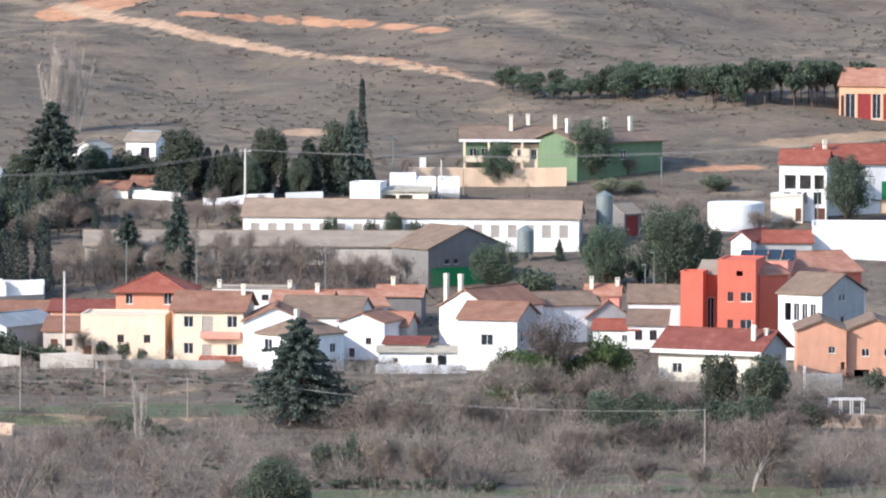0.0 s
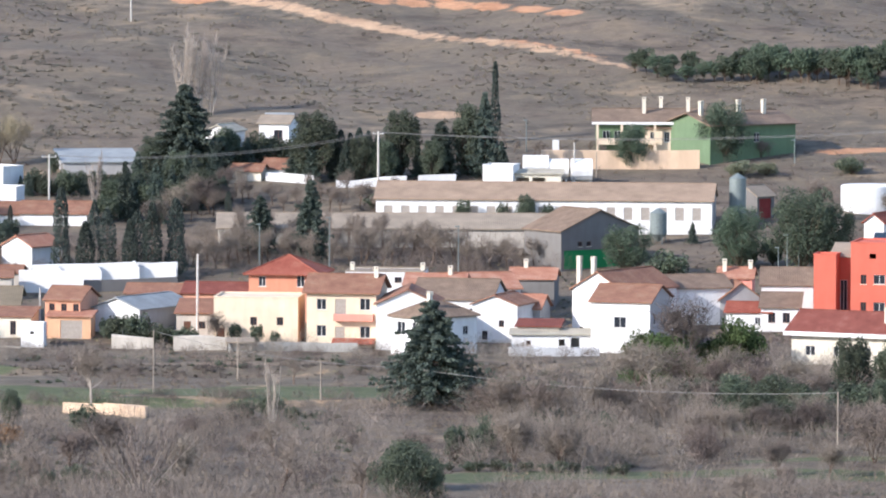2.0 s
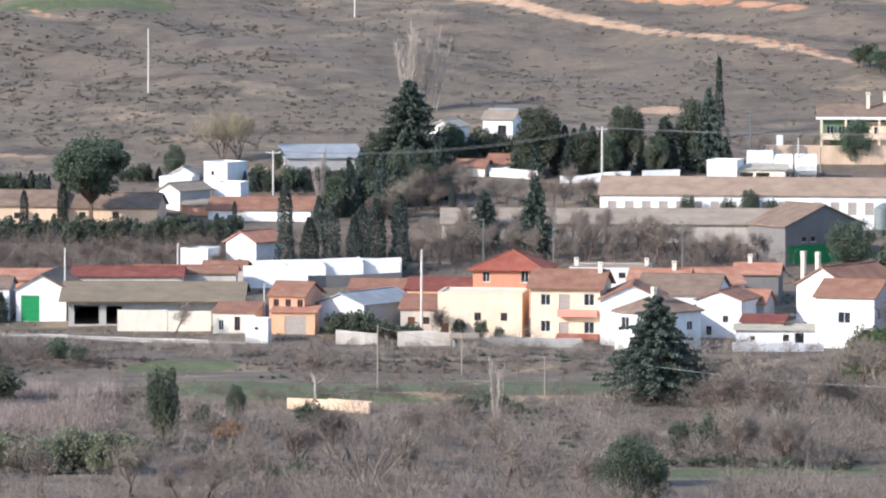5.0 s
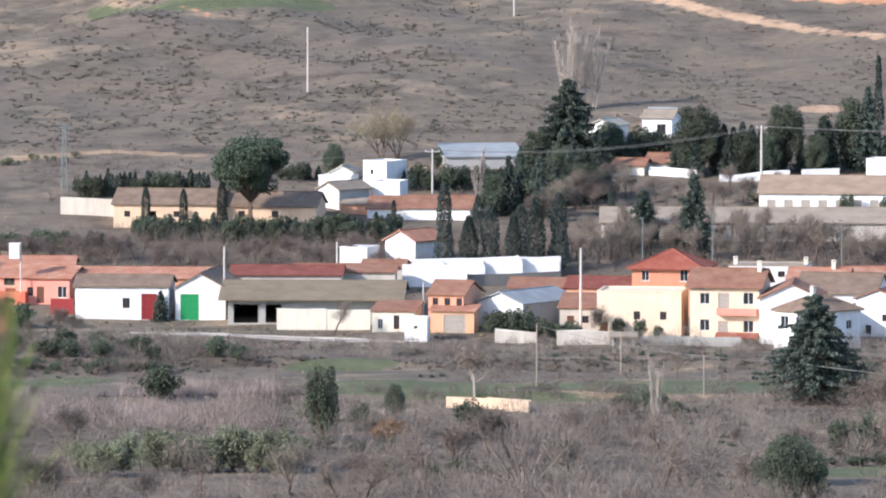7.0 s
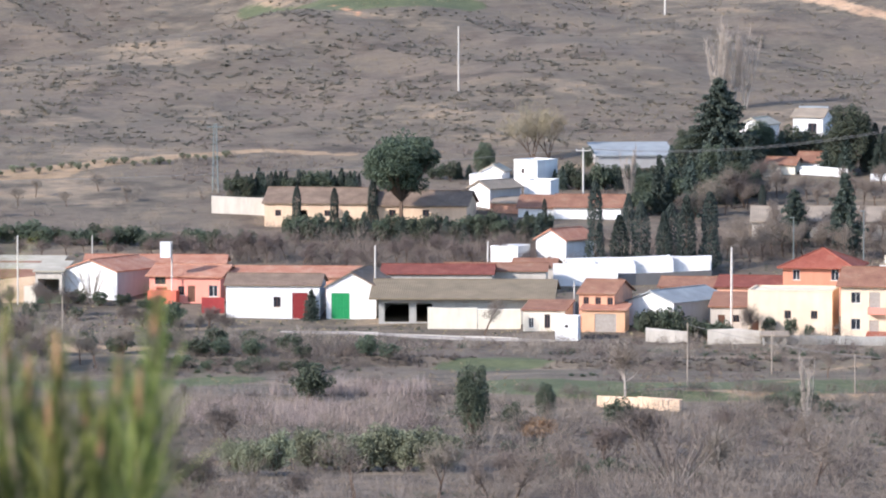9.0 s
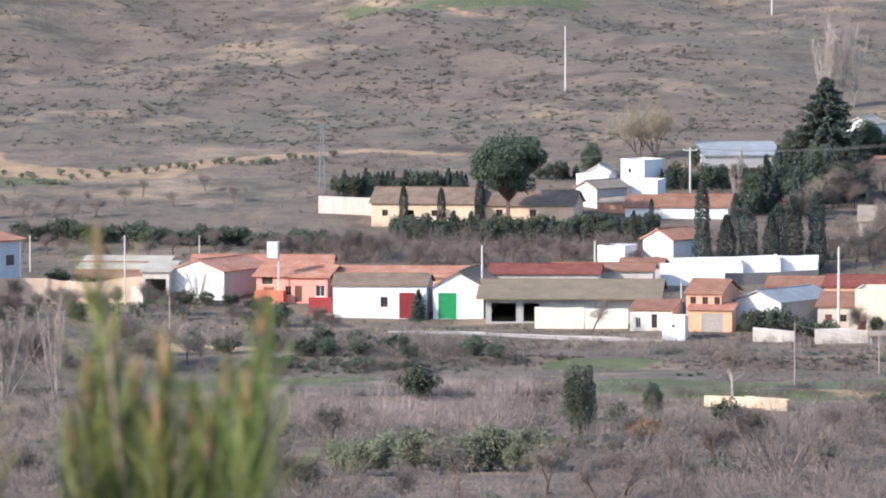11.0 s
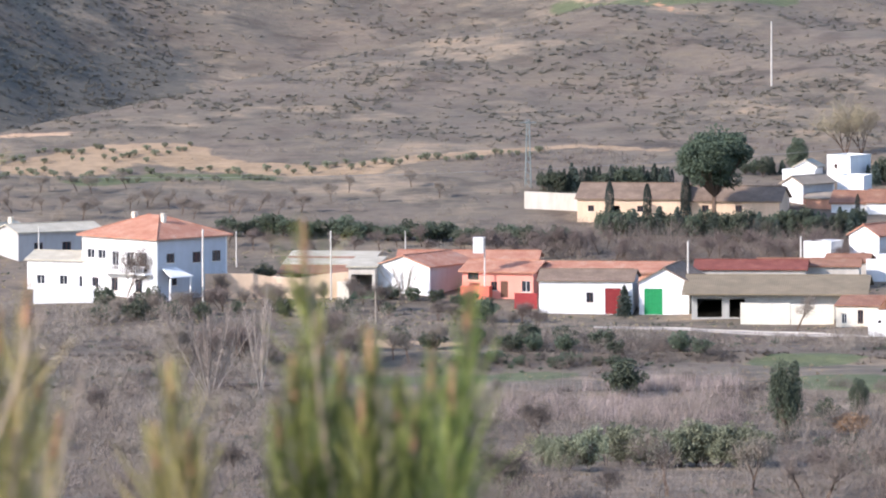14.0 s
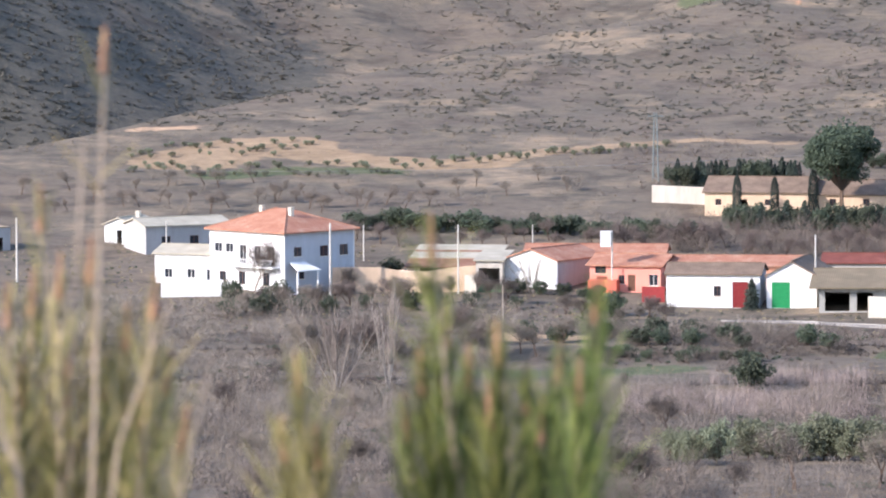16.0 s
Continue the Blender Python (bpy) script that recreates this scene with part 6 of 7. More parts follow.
row(BARES[2:], (-108.9, 1165.0), (-73.3, 1173.8), 16, 3.2, 1.1, "low bare tree below the houses", "low bare trees", 5, 26)
row(OAKS + BARES[2:4], (-64.5, 1158.0), (-50.3, 1153.8), 8, 2.4, 1.1, "low bush below the red house", "bushes below the houses", 4, 27)
row(OAKS + FIRS[:1], (21.0, 1309.5), (37.6, 1307.0), 9, 4.4, 0.8, "dark garden evergreen before the cottages", "garden evergreens", 3, 28)
row(BARES[:3], (21.9, 1312.2), (40.3, 1309.2), 7, 3.6, 0.9, "bare tree among the gardens", "garden bare trees", 3, 29)

row(BARES[2:], (77.9, 1017.5), (107.7, 1032.8), 13, 4.2, 1.2, "bare tree below the eastern houses", "eastern bare trees", 5, 41)
row(BARES[2:] + OAKS[:1], (92.9, 1063.5), (119.9, 1054.2), 14, 3.4, 1.2, "bare tree below the eastern houses", "eastern bare trees", 4, 42)
row(OAKS, (97.6, 1059.5), (109.4, 1062.5), 5, 3.4, 1.0, "dark evergreen shrub below the low house", "eastern evergreens", 3, 43)

row([OAKS[1], FIRS[0], FIRS[1]], (36.3, 1293.2), (67.7, 1296.5), 13, 6.4, 0.75, "tall dark evergreen in the gardens", "garden evergreens", 4, 51)
row([OAKS[1], FIRS[1], CYPS[1]], (12.1, 1291.2), (26.1, 1301.2), 8, 6.0, 0.75, "tall dark evergreen in the gardens", "garden evergreens", 5, 52)
joined(BARES[:2], (16.1, 1269.5), (52.0, 1273.8), 26, 3.4, 1.0, "thicket", "bare thicket round the garden walls", 8, 53)
joined(BARES[:2], (68.1, 1320.5), (83.9, 1319.2), 10, 2.2, 1.1, "thicket", "low bare thicket above the farmyard", 6, 54)
row(OAKS, (97.8, 1224.5), (113.9, 1219.8), 6, 4.0, 0.9, "dark evergreen below the big pines", "evergreens below the pines", 3, 55)

# dark growth under the bare wood, and a bush row standing for bank shadow
row(OAKS, (45.4, 980.2), (65.6, 981.2), 12, 1.3, 1.6, "low dark bush standing for shadow on the field bank", "field bank brambles", 1.0, 71)
row(OAKS, (53.5, 1041.8), (65.8, 1037.0), 7, 2.0, 1.4, "low dark evergreen under the bare trees", "understorey evergreens", 3.0, 72)
row(OAKS, (21.5, 1050.8), (28.4, 1044.8), 4, 3.0, 0.9, "dark ivy-grown bush in the wood", "ivy bushes", 3.0, 73)
row(OAKS, (47.6, 1005.0), (50.8, 1001.0), 3, 4.6, 0.6, "dark ivy-clad bare tree", "ivy bushes", 1.5, 74)
row(OAKS, (2.3, 974.5), (11.4, 966.2), 4, 1.6, 1.5, "low dark bramble in the wood", "ivy bushes", 3.0, 75)
row(OAKS, (-13.5, 1002.8), (-6.7, 993.8), 3, 1.8, 1.4, "low dark bramble in the wood", "ivy bushes", 3.0, 76)
row(OAKS, (-7.2, 974.8), (1.3, 967.0), 4, 2.0, 1.4, "low dark bramble in the wood", "ivy bushes", 3.0, 77)
row(OAKS, (-59.4, 1106.0), (-36.9, 1099.8), 8, 1.6, 1.6, "low dark bramble below the lane", "bramble mounds", 3.0, 78)
row(OAKS, (-72.8, 1179.2), (-60.0, 1177.5), 5, 2.2, 1.3, "dark bush below the red house", "bushes below the houses", 3.0, 79)

# thicket and field-edge trees below the eastern houses
put(OAKS[0], 38.4, 932.0, 8.0, 0.85, "round dark green bush beside the field bank")
put(OAKS[1], 41.1, 934.0, 5.7, 0.7, "dark green bush beside the field bank")
row(OAKS, (49.6, 1068.2), (61.4, 1067.2), 8, 4.2, 1.0, "dark evergreen shrub beside the large fir", "evergreens beside the fir", 3, 61)
row(OAKS, (80.1, 1056.5), (94.8, 1038.0), 11, 5.4, 1.0, "dark evergreen thicket shrub", "thicket below the houses", 3, 62)
row([BARES[2], OAKS[1]], (85.2, 1066.8), (103.5, 1055.2), 9, 5.4, 1.0, "dark bare shrub in the thicket below the houses", "eastern thicket shrubs", 3, 63)
for x, y, h in ((98.2, 985.5, 7.1), (58.5, 984.2, 5.3), (83.6, 977.8, 3.8), (89.7, 978.8, 3.4), (103.6, 975.5, 4.4), (58.3, 986.5, 5.5), (54.5, 1001.0, 4.7)):
    put(BARES[2], x, y, h, 1.0, "bare tree with dark twigs at the field edge", "field edge trees")

# bare trees through the wood in front of the village
rnd = random.Random(77)
count = 0
while count < 50:
    y = 905 + 205 * rnd.random() ** 1.15
    x = rnd.uniform(-0.128, 0.118) * y
    if in_house(x, y, 2)[0] or near_patch(x, y, 1.5)[0] or (y > 1085 and rnd.random() < 0.75):
        continue
    hgt = rnd.uniform(2.0, 4.2) if y > 1000 else rnd.uniform(3.2, 6.4)
    put(rnd.choice(BARES), x, y, hgt, rnd.uniform(0.95, 1.4), "", "bare trees of the wood")
    count += 1


def tufts(name, label, spots, blades, length, width, material, spread=0.8, up=1.0, cat="brush", seed=1):
    """Low growth nobody could count: thin blades fanning from each spot, in one mesh."""
    r = np.random.RandomState(seed)
    P = np.repeat(spots, blades, 0)
    n = len(P)
    size = np.repeat(r.uniform(0.6, 1.4, len(spots)), blades)[:, None]
    d = np.stack([r.normal(0, spread, n), r.normal(0, spread, n), np.abs(r.normal(up, 0.5, n))], 1)
    d /= np.linalg.norm(d, axis=1)[:, None]
    d *= length * size * r.uniform(0.5, 1.1, (n, 1))
    w = np.stack([-d[:, 1], d[:, 0], r.normal(0, 0.3, n)], 1)
    w /= np.linalg.norm(w, axis=1)[:, None] + 1e-6
    w *= width * r.uniform(0.6, 1.4, (n, 1))
    o = P + np.stack([r.normal(0, 0.3, n), r.normal(0, 0.3, n), np.zeros(n)], 1) * length * 0.5 * size - d * 0.08
    V = np.stack([o - w * 1.3, o + w * 1.3, o + d], 1).reshape(-1, 3)
    Fc = np.arange(n * 3).reshape(-1, 3)
    me = mesh_from(name, V.tolist(), Fc.tolist())
    me.materials.append(material)
    tagged(new(name, me), label, cat, kind="stuff")


def clumpy(x, y, size, seed):
    """A smooth field of soft blotches about that many metres across, roughly -1 to 1."""
    r = np.random.RandomState(seed)
    out = np.zeros_like(x)
    for _ in range(14):
        a, k = r.uniform(0, 6.28), r.uniform(0.6, 2.2) * 2.2 / size
        out += np.sin((x * math.cos(a) + y / 1.6 * math.sin(a)) * k + r.uniform(0, 6.28))
    return out / 3.2


def spots(n, y0, y1, seed, west=-0.135, east=0.125, clear=0.6, clump=0.0, thresh=0.0, exclude=True):
    r = np.random.RandomState(seed)
    y = r.uniform(y0, y1, n * 5)
    x = r.uniform(west, east, n * 5) * y
    if clump:
        ok = clumpy(x, y, clump, seed) > thresh * 2
        x, y = x[ok], y[ok]
    if exclude:
        ok = ~near_patch(x, y, clear)
        x, y = x[ok], y[ok]
    ok = ~in_house(x, y)
    x, y = x[ok][:n], y[ok][:n]
    return np.stack([x, y, ground(x, y)], 1)


def thicket(name, label, at, twigs, height, material, seed=1):
    """Rounded bare bushes growing into one another: a few stems and a haze of fine twigs, in one mesh."""
    r = np.random.RandomState(seed)
    m = len(at)
    hgt = height * r.uniform(0.6, 1.35, m)
    wid = hgt * r.uniform(0.55, 0.95, m)
    H, W = np.repeat(hgt, twigs)[:, None], np.repeat(wid, twigs)[:, None]
    n = m * twigs
    a, c = r.uniform(0, 2 * math.pi, n), r.uniform(-0.1, 1, n)
    rad = np.sqrt(1 - np.clip(c, 0, 1) ** 2)
    d = np.stack([np.cos(a) * rad, np.sin(a) * rad, c], 1)
    depth = r.uniform(0.35, 0.92, (n, 1)) ** 0.7
    lump = 1 + 0.22 * np.sin(3 * a + np.repeat(r.uniform(0, 6, m), twigs))[:, None]
    o = np.repeat(at, twigs, 0) + d * depth * lump * np.concatenate([W, W, H * 0.75], 1) + np.concatenate([0 * H, 0 * H, H * 0.12], 1)
    way = d * 0.8 + r.normal(0, 0.55, (n, 3)) + np.array([0, 0, 0.35])
    way *= H * r.uniform(0.12, 0.34, (n, 1)) / np.linalg.norm(way, axis=1)[:, None]
    side = np.cross(way, r.normal(0, 1, (n, 3)))
    side *= r.uniform(0.011, 0.026, (n, 1)) / (np.linalg.norm(side, axis=1)[:, None] + 1e-6)
    V = [np.stack([o - side, o + side, o + way], 1).reshape(-1, 3)]
    k = 7
    root = np.repeat(at, k, 0) + r.normal(0, 0.15, (m * k, 3)) * np.array([1, 1, 0]) - np.array([0, 0, 0.2])
    a = r.uniform(0, 2 * math.pi, m * k)
    lean = np.stack([np.cos(a) * 0.6, np.sin(a) * 0.6, np.ones(m * k)], 1) * np.repeat(hgt, k)[:, None] * r.uniform(0.55, 0.85, (m * k, 1))
    side = np.stack([-np.sin(a), np.cos(a), 0 * a], 1) * r.uniform(0.025, 0.05, (m * k, 1))
    V.append(np.stack([root - side, root + side, root + lean], 1).reshape(-1, 3))
    V = np.concatenate(V)
    me = mesh_from(name, V.tolist(), np.arange(len(V)).reshape(-1, 3).tolist())
    me.materials.append(material)
    tagged(new(name, me), label, "thicket", kind="stuff")


# the bare wood below the village
wood = spots(1150, 900, 1062, 41, clear=2.2)
thicket("thicket", "grey-brown bare thicket with fine twigs", wood[:620], 290, 3.9, M_TWIG, 41)
thicket("thicket", "grey lichened bare thicket", wood[620:860], 290, 4.3, M_GREYTWIG, 42)
thicket("thicket", "darker bare thicket", wood[860:], 290, 3.4, M_TWIGDARK, 43)
thicket("thicket", "low bare bushes at the field edges", spots(330, 1062, 1134, 44, clear=2.0), 200, 1.7, M_TWIG, 44)
thicket("thicket", "dark low bushes at the field edges", spots(130, 1062, 1134, 54, clear=2.0), 200, 1.6, M_TWIGDARK, 54)
thicket("thicket", "bare bushes before the village walls", spots(110, 1116, 1140, 55, west=-0.06, east=0.06, clear=1.0), 240, 2.2, M_GREYTWIG, 55)
thicket("thicket", "bare bushes below the eastern houses", spots(150, 975, 1105, 45, west=0.052, east=0.122, clear=2.0), 380, 4.4, M_GREYTWIG, 45)
thicket("thicket", "dark bare bushes below the eastern houses", spots(115, 975, 1100, 46, west=0.052, east=0.122, clear=2.0), 330, 3.4, M_TWIGDARK, 46)
thicket("thicket", "bare wood below the white house", spots(210, 985, 1166, 47, west=-0.138, east=-0.06, clear=1.5), 330, 3.2, M_GREYTWIG, 47)
thicket("thicket", "darker bare wood below the white house", spots(120, 985, 1168, 48, west=-0.138, east=-0.06, clear=1.5), 300, 2.8, M_TWIGDARK, 48)
thicket("thicket", "bare bushes behind the roofs", spots(330, 1212, 1236, 49, west=-0.05, east=0.062, clear=1.5), 220, 2.9, M_TWIG, 49)
thicket("thicket", "bare bushes on the lower slope", spots(240, 1212, 1312, 50, west=-0.138, east=-0.03, clear=1.2), 160, 1.5, M_TWIG, 50)

tufts("orchard", "young orchard of slender pinkish stems", spots(1100, 1030, 1079, 51, west=-0.056, east=-0.02), 14, 2.4, 0.02, M_PINKTWIG, 0.35, 1.5, "orchard", seed=31)
thicket("thicket", "dark bramble and bushes below the lane", spots(110, 1100, 1138, 52, west=-0.06, east=-0.022, clear=1.0), 260, 2.0, M_TWIGDARK, 52)
# brambles, partly added to darken the bank as its shadow does
thicket("thicket", "brambles along the terrace bank, standing partly for its shadow", spots(90, 1060, 1074, 53, west=-0.02, east=0.05, clear=0.0, exclude=False), 220, 1.2, M_TWIGDARK, 53)
near = spots(5200, 900, 1136, 2)
near = np.concatenate([near, spots(900, 1136, 1165, 23, west=0.055, east=0.12), spots(1200, 1200, 1256, 24, west=0.02, east=0.12), spots(900, 1136, 1148, 21, west=-0.05, east=0.06), spots(1800, 1122, 1172, 22, west=-0.14, east=-0.048)])
tufts("brushwood", "low grey-brown bare brushwood", near, 15, 1.0, 0.022, M_TWIG, 1.3, 0.5, seed=1)
tufts("dry_grass", "straw-coloured dry grass tufts", spots(3400, 905, 1140, 5, clump=11, thresh=0.05, exclude=False), 12, 0.5, 0.03, M_STRAWTWIG, 1.0, 0.7, "grass", seed=3)
tufts("scrub", "low dark green scrub among the brush", spots(800, 905, 1138, 6, clump=16, thresh=0.15), 60, 0.9, 0.06, M_OAK, 1.0, 0.6, seed=4)
tufts("scrub", "grey-green heath shrubs dotting the hillside", spots(5600, 1318, 1540, 9, clump=7, thresh=-0.1), 28, 0.75, 0.034, M_SCRUB, 1.4, 0.35, seed=7)
tufts("scrub", "heath thickets on the hillside", spots(2600, 1330, 1560, 10, clump=20, thresh=0.16), 38, 1.0, 0.045, M_SCRUB, 1.4, 0.35, seed=8)
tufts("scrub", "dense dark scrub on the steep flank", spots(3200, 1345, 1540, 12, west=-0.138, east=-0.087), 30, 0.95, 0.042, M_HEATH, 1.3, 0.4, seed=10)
tufts("scrub", "grey-green heath bushes on the spur", spots(1700, 1318, 1425, 16, west=-0.138, east=0.0, clump=9, thresh=0.02), 40, 0.95, 0.036, M_HEATH, 1.4, 0.35, seed=14)
tufts("dry_grass", "pale dry grass on the hillside", spots(7000, 1290, 1540, 11, clump=14, thresh=0.0, exclude=False), 8, 0.4, 0.03, M_STRAWTWIG, 1.0, 0.6, "grass", seed=9)
tufts("brushwood", "bare brushwood round the upper gardens", spots(1500, 1262, 1318, 13, west=-0.05, east=0.13), 16, 1.2, 0.025, M_TWIG, 1.0, 0.8, seed=11)
tufts("dry_grass", "weeds and dry grass in the village yards", spots(2400, 1140, 1225, 31, west=-0.135, east=0.11), 12, 0.45, 0.035, M_STRAWTWIG, 1.0, 0.7, "grass", seed=21)
tufts("scrub", "low green weeds in the village yards", spots(1400, 1140, 1225, 32, west=-0.135, east=0.11), 18, 0.5, 0.05, M_OAK, 1.0, 0.6, seed=22)
# dark brush strips stand for the shadow on overgrown terrace banks
tufts("brushwood", "brushwood strips standing partly for shaded terrace banks", spots(900, 1064, 1071, 14), 24, 0.8, 0.04, M_TWIGDARK, 1.0, 0.6, seed=12)
tufts("brushwood", "brushwood strips standing partly for shaded terrace banks", spots(900, 1108, 1115, 15, east=0.06), 24, 0.8, 0.04, M_TWIGDARK, 1.0, 0.6, seed=13)

run_wall("ochre dry-stone field wall, partly fallen", [(0.4, 1060.0), (5.5, 1057.5), (10.9, 1055.2)], 1.3, W_STONE, "field_wall", 0.5, 0.3)
run_wall("ochre stone field wall end", [(7.8, 1054.8), (10.7, 1053.8)], 1.3, W_STONE, "field_wall", 0.5, 0.2)


# ---- poles and lines ----
def pole(x, y, h, mat, label, r=0.13, arm=0.0, name="power_pole", cat="pole"):
    e = thing(name, label, cat, pose(x, y, gz(x, y)))
    part("shaft", tube(bmesh.new(), (0, 0, -1), (0, 0, h), r, r * 0.7, 8), mat, e)
    if arm:
        part("crossarm", box(bmesh.new(), -arm, arm, -0.06, 0.06, h - 0.45, h - 0.33), mat, e)
        for k in (-1, 0, 1):
            part("insulator", tube(bmesh.new(), (k * arm * 0.9, 0, h - 0.325), (k * arm * 0.9, 0, h - 0.1), 0.06, 0.04), W_WHITE, e)
    return Vector((x, y, gz(x, y) + h - 0.1))


PALE_POLE, WOOD_POLE, LAMP = "pale concrete power pole", "grey timber line pole", "slim grey street lamp post"
pole(-21.8, 1360.5, 10.4, M_POLE, "pale concrete pole on the open hillside", 0.15)
pole(12.1, 1438.0, 10.9, M_POLE, "pale concrete pole high on the hillside", 0.15)
mid = pole(48.3, 1280.2, 9.9, M_POLE, PALE_POLE, 0.2, 0.8)
west_p = pole(-1.6, 1275.8, 7.5, M_POLE, PALE_POLE, 0.16, 1.1)
for x, y, h, r in ((-30.4, 1172.2, 9.4, 0.16), (-15.2, 1210.0, 4.8, 0.16), (-2.7, 1165.8, 5.1, 0.14), (18.8, 1151.0, 11.6, 0.2), (-144.1, 1189.2, 9.2, 0.17), (-125.5, 1215.8, 5.2, 0.12), (-98.6, 1178.8, 10.2, 0.18),
                   (-96.5, 1211.5, 5.2, 0.12), (-80.8, 1181.5, 9.7, 0.14), (-72.5, 1218.2, 3.9, 0.1), (78.8, 1291.5, 6.6, 0.15)):
    pole(x, y, h, M_POLE, PALE_POLE, r)
for x, y, h in ((12.0, 1078.2, 8.0), (33.1, 1068.2, 5.0), (43.8, 1065.2, 5.4), (92.5, 998.8, 7.7), (23.3, 1103.2, 5.6), (-70.6, 1119.0, 7.9), (82.7, 1299.2, 3.9)):
    pole(x, y, h, M_TIMBER, WOOD_POLE, 0.11)
for x, y, h in ((28.8, 1216.8, 6.7), (38.7, 1210.5, 8.4), (57.3, 1212.0, 7.2), (70.2, 1224.8, 3.9), (104.9, 1213.8, 5.9), (106.6, 1213.8, 3.9), (134.3, 1267.8, 6.3), (103.2, 1208.8, 4.9), (73.0, 1320.0, 4.9), (114.2, 1309.0, 3.5)):
    e = thing("street_lamp", LAMP, "lamp post", pose(x, y, gz(x, y)), "street lamps")
    part("shaft", tube(bmesh.new(), (0, 0, -0.5), (0, 0, h), 0.09, 0.06, 8), M_STEEL, e)
    part("lamp_head", box(bmesh.new(), -0.5, 0.15, -0.12, 0.12, h + 0.004, h + 0.14), M_STEEL, e)

# steel lattice mast beside the farm
tx, ty, th = -57.4, 1279.0, 10.4
mast = thing("lattice_mast", "grey steel lattice power mast", "mast", pose(tx, ty, gz(tx, ty)))
for sx in (-1, 1):
    for sy in (-1, 1):
        part("leg", tube(bmesh.new(), (sx * 0.45, sy * 0.45, -0.5), (sx * 0.18, sy * 0.18, th), 0.09, 0.07, 5), M_STEEL, mast)
for k in range(12):
    z0, z1 = th * k / 12, th * (k + 1) / 12
    w0, w1 = 0.45 - 0.27 * k / 12, 0.45 - 0.27 * (k + 1) / 12
    s = 1 if k % 2 else -1
    for sy in (-1, 1):
        part("brace", tube(bmesh.new(), (-s * w0, sy * w0, z0), (s * w1, sy * w1, z1), 0.035, 0.035, 4), M_STEEL, mast)
part("crossarm", box(bmesh.new(), -1.2, 1.2, -0.08, 0.08, th - 0.6, th - 0.45), M_STEEL, mast)

# white water tank on a post
wx, wy, wh = -59.2, 1182.0, 8.9
wt = thing("water_tank", "small white tank on a tall post", "tank", pose(wx, wy, gz(wx, wy)))
part("shaft", tube(bmesh.new(), (0, 0, -0.5), (0, 0, wh), 0.13, 0.1, 8), M_POLE, wt)
part("shell", box(bmesh.new(), -1.6, -0.15, -0.6, 0.6, wh - 2.3, wh - 0.1), W_WHITE, wt)


def cable(a, b, sag, label="thin sagging overhead power cable"):
    n, r = 24, 0.035
    bm = bmesh.new()
    pts = [Vector(a).lerp(Vector(b), k / n) - Vector((0, 0, sag * 4 * (k / n) * (1 - k / n))) for k in range(n + 1)]
    rings = [[bm.verts.new(p + Vector((0, r * math.cos(q), r * math.sin(q)))) for q in (0.8, 2.4, 3.9, 5.5)] for p in pts]
    for u, v in zip(rings, rings[1:]):
        for k in range(4):
            bm.faces.new((u[k], u[(k + 1) % 4], v[(k + 1) % 4], v[k]))
    me = finish(bm, "power_cable")
    me.materials.append(M_CABLE)
    tagged(new("power_cable", me), label, "cable", "overhead cables")


far_e = Vector((155.168, 1262.000, 25.813))
far_w = Vector((-138.257, 1262.000, 14.717))
cable(west_p, mid, 1.6)
cable(mid, far_e, 2.2)
cable(west_p, far_w, 2.0)
cable(west_p + Vector((0.9, 0, -0.1)), mid + Vector((0.6, 0, -0.1)), 1.7)
cable(mid + Vector((0.6, 0, -0.1)), far_e + Vector((0.6, 0, -0.1)), 2.3)


cable((44.067, 1067.250, 3.411), (92.655, 998.750, 6.008), 1.2)
cable((12.008, 1078.250, 7.215), (43.820, 1065.250, 3.620), 1.0)


# ---- young pines close to the camera ----
M_NEEDLE = leafy("fresh_pine_needles", (0.04, 0.06, 0.015), (0.27, 0.27, 0.075), 0.55)
M_NEEDLEOLD = leafy("yellowing_pine_needles", (0.13, 0.135, 0.035), (0.50, 0.41, 0.19), 0.6)
M_BUD = plain("orange_brown_bud", (0.40, 0.22, 0.13), 0.7, 0, 0.6, 60)
M_SHOOT = plain("pale_brown_shoot", (0.50, 0.39, 0.29), 0.8, 0, 0.6, 80)


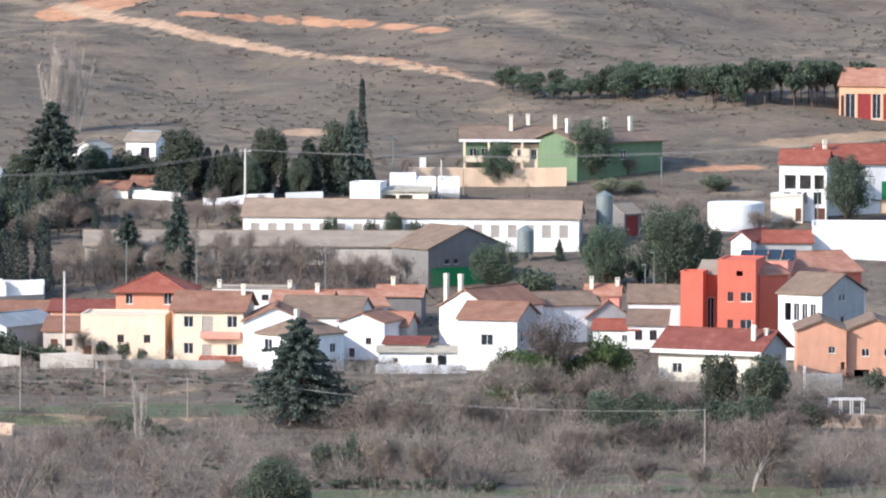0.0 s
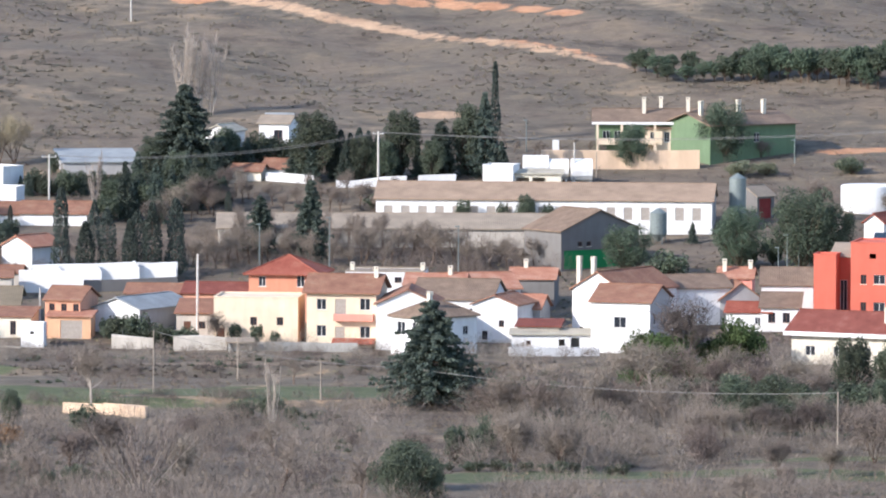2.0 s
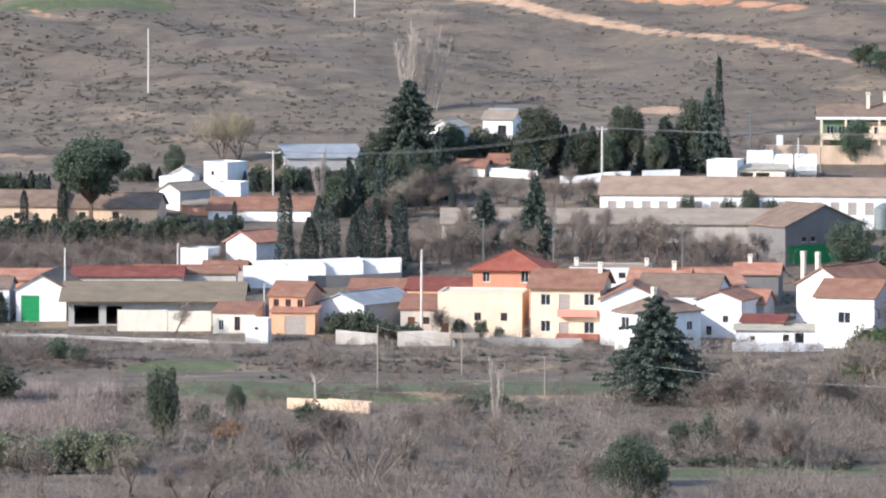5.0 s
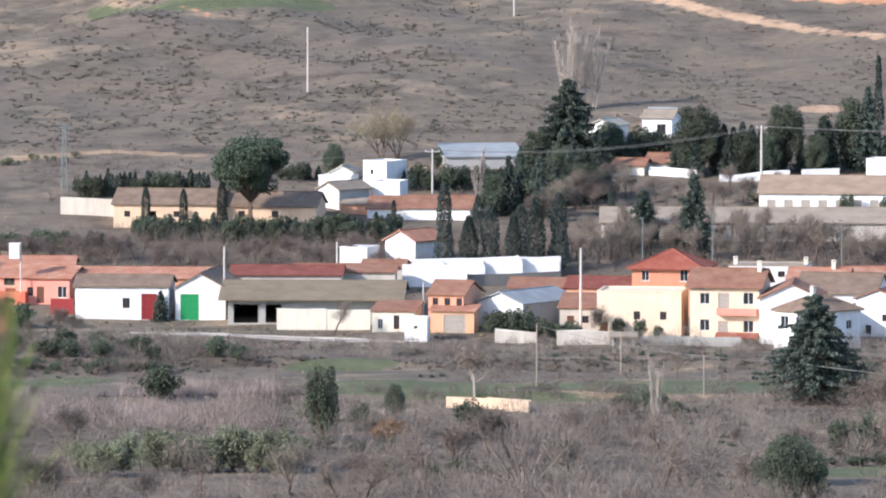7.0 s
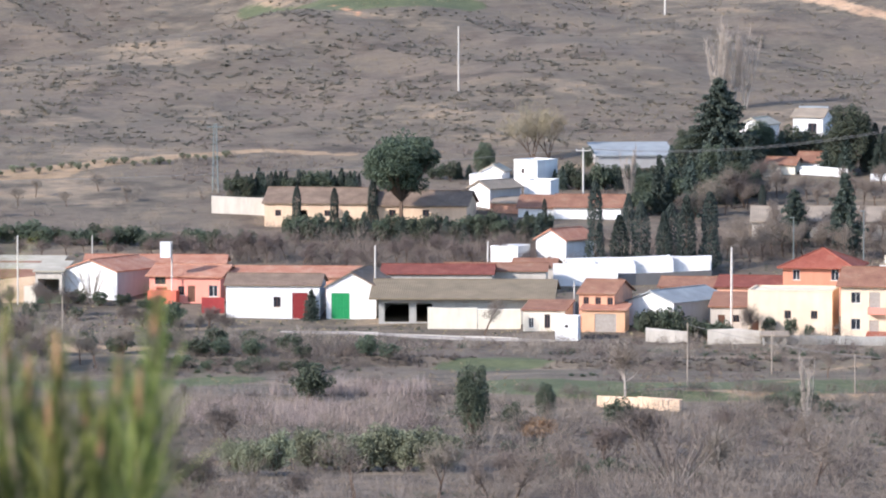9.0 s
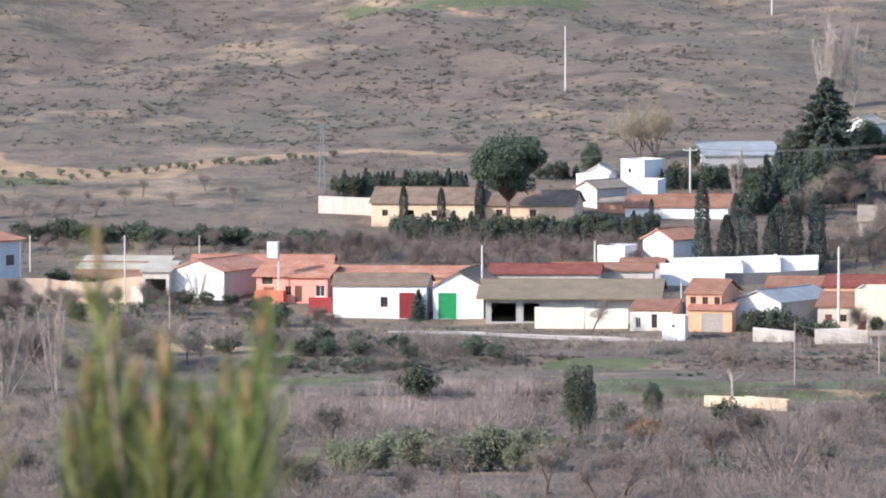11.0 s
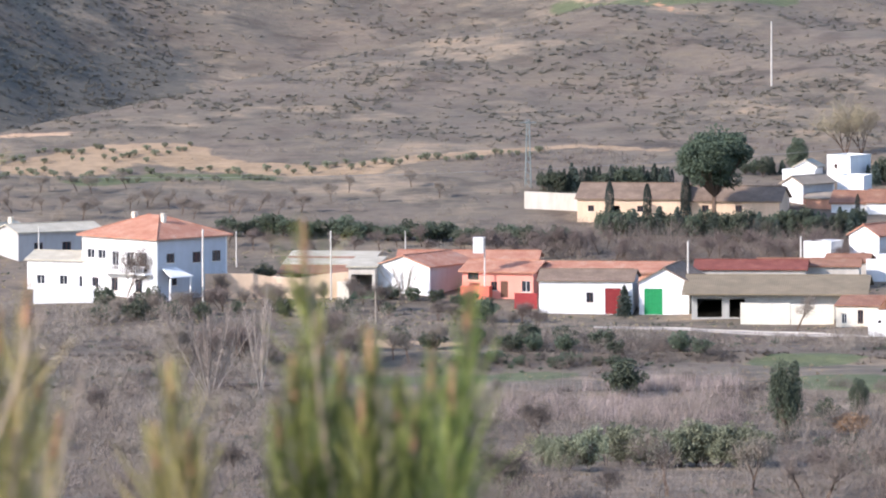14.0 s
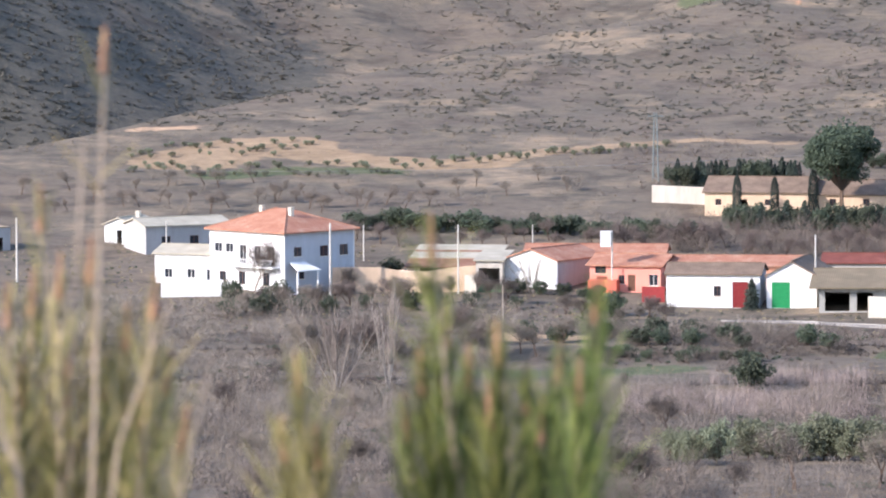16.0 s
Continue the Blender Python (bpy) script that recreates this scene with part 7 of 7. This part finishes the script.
def sapling(label, foot, shoots, needle, seed, dense=1.0, twigs=0):
    """A young pine: a stem from the ground, and shoots with needles and buds at their tips."""
    rnd = random.Random(seed)
    fx, fy = foot
    fz = gz(fx, fy)
    e = thing("young_pine", label, "sapling", pose(fx, fy, fz))
    o = Vector((fx, fy, fz))
    hub = Vector((fx, fy, EYE[2] - 0.85)) - o
    part("stem", tube(bmesh.new(), (0, 0, -0.1), hub, 0.022, 0.014, 8), M_BARK, e)
    for k in range(twigs):
        x0, up = rnd.uniform(-0.075, 0.1), rnd.uniform(0.1, 0.24)
        lean = rnd.uniform(-0.35, 0.35) * up
        foot_p = Vector((x0, rnd.uniform(-0.05, 0.05), EYE[2] - 0.58 - fz))
        bend = foot_p + Vector((lean * 0.35, 0, up * 0.55 + 0.05))
        bm = tube(bmesh.new(), hub, foot_p, 0.004, 0.003, 5)
        tube(bm, foot_p, bend, 0.0014, 0.0012, 5)
        tube(bm, bend, foot_p + Vector((lean, 0, up + 0.07)), 0.0012, 0.0008, 5)
        part("twig", bm, M_SHOOT, e, "dry pale twig")
    for tip, length, bush in shoots:
        tip = Vector(tip) - o
        start = Vector((hub.x + (tip.x - hub.x) * 0.62, hub.y + rnd.uniform(-0.05, 0.05), min(hub.z + 0.12, tip.z - 0.1)))
        mid_p = start.lerp(tip, 0.5) + Vector((rnd.uniform(-0.014, 0.014), 0, 0))
        bm = bmesh.new()
        tube(bm, hub, start, 0.008, 0.006, 6)
        tube(bm, start, mid_p, 0.0016, 0.0013, 6)
        tube(bm, mid_p, tip, 0.0013, 0.001, 6)
        part("shoot", bm, M_SHOOT, e)
        d = (tip - start).normalized()
        part("bud", tube(bmesh.new(), tip - d * 0.02, tip + d * 0.008, 0.0027, 0.001, 7), M_BUD, e)
        V, Fc = [], []
        for _ in range(int(420 * bush * dense)):
            f = rnd.uniform(0.0, 1.0)
            p = tip - d * (0.012 + length * f)
            out = Vector((rnd.uniform(-1, 1), rnd.uniform(-1, 1), rnd.uniform(-0.3, 0.3))).normalized()
            n = (d * rnd.uniform(0.9, 1.6) + out * rnd.uniform(0.25, 1.2) * (0.35 + f)).normalized() * rnd.uniform(0.03, 0.062) * (0.45 + 0.55 * min(1, f * 3))
            w = n.cross(Vector((rnd.uniform(-1, 1), rnd.uniform(-1, 1), rnd.uniform(-1, 1)))).normalized() * 0.0008
            k = len(V)
            V += [tuple(p - w), tuple(p + w), tuple(p + n + w * 0.4), tuple(p + n - w * 0.4)]
            Fc.append((k, k + 1, k + 2, k + 3))
        part("needles", normal_mesh("needles", (V, Fc), needle), None, e)


sapling("young green pine with upright shoots and orange buds", (-0.3, 5.0), [
    ((-0.358, 5.000, 90.166), 0.10, 0.25), ((-0.351, 5.020, 90.111), 0.2, 0.7), ((-0.317, 4.970, 90.104), 0.2, 1.1), ((-0.260, 5.000, 90.128), 0.2, 0.9), ((-0.284, 5.040, 90.088), 0.2, 1.0),
    ((-0.340, 5.060, 90.082), 0.2, 1.2), ((-0.363, 4.980, 90.087), 0.2, 1.0), ((-0.304, 5.030, 90.072), 0.2, 1.2), ((-0.267, 4.950, 90.083), 0.2, 1.0), ((-0.356, 5.050, 90.064), 0.2, 1.2), ((-0.320, 4.940, 90.070), 0.2, 1.2), ((-0.292, 5.000, 90.055), 0.2, 1.2), ((-0.376, 5.020, 90.056), 0.2, 0.8)], M_NEEDLE, 5, 0.62)
sapling("small pine leader with a red-brown bud", (-0.4, 5.1), [((-0.447, 5.100, 90.075), 0.14, 0.3), ((-0.458, 5.120, 90.034), 0.12, 0.35), ((-0.436, 5.100, 90.032), 0.12, 0.35)], M_NEEDLEOLD, 6)
sapling("young pine with tall dry twigs and yellowing needles", (-0.6, 4.9), [
    ((-0.541, 4.900, 90.282), 0.08, 0.05), ((-0.582, 4.920, 90.188), 0.14, 0.15), ((-0.566, 4.880, 90.151), 0.2, 0.4), ((-0.599, 4.900, 90.133), 0.2, 0.4), ((-0.589, 4.940, 90.137), 0.2, 0.4), ((-0.550, 4.900, 90.159), 0.2, 0.35),
    ((-0.529, 4.900, 90.120), 0.2, 0.6), ((-0.508, 4.860, 90.141), 0.2, 0.4), ((-0.507, 4.920, 90.092), 0.2, 0.8), ((-0.547, 4.950, 90.086), 0.2, 1.0), ((-0.564, 4.900, 90.087), 0.2, 1.0), ((-0.591, 4.900, 90.087), 0.2, 0.9), ((-0.521, 4.900, 90.073), 0.2, 1.0), ((-0.580, 4.920, 90.065), 0.2, 1.0), ((-0.617, 4.900, 90.120), 0.2, 0.7), ((-0.495, 4.900, 90.060), 0.2, 0.6)], M_NEEDLEOLD, 7, 0.5, twigs=14)
sapling("young pine leaning into the picture's edge", (-0.7, 5.0), [((-0.650, 4.950, 90.136), 0.2, 0.6), ((-0.637, 4.950, 90.102), 0.2, 0.8), ((-0.677, 4.950, 90.116), 0.2, 0.6)], M_NEEDLEOLD, 8)

# the plants that served as patterns are taken away again
for kind in (*BIGOAKS, *BIGFIRS, GOLD, *FIRS, *CYPS, THIN, *PINES, UMB, *OAKS, BRIGHT, *OLIVES, TINY, *YOUNG, *GROWN, RUST, *BARES, *PALES):
    for o in (*kind.children_recursive, kind):
        bpy.data.objects.remove(o)
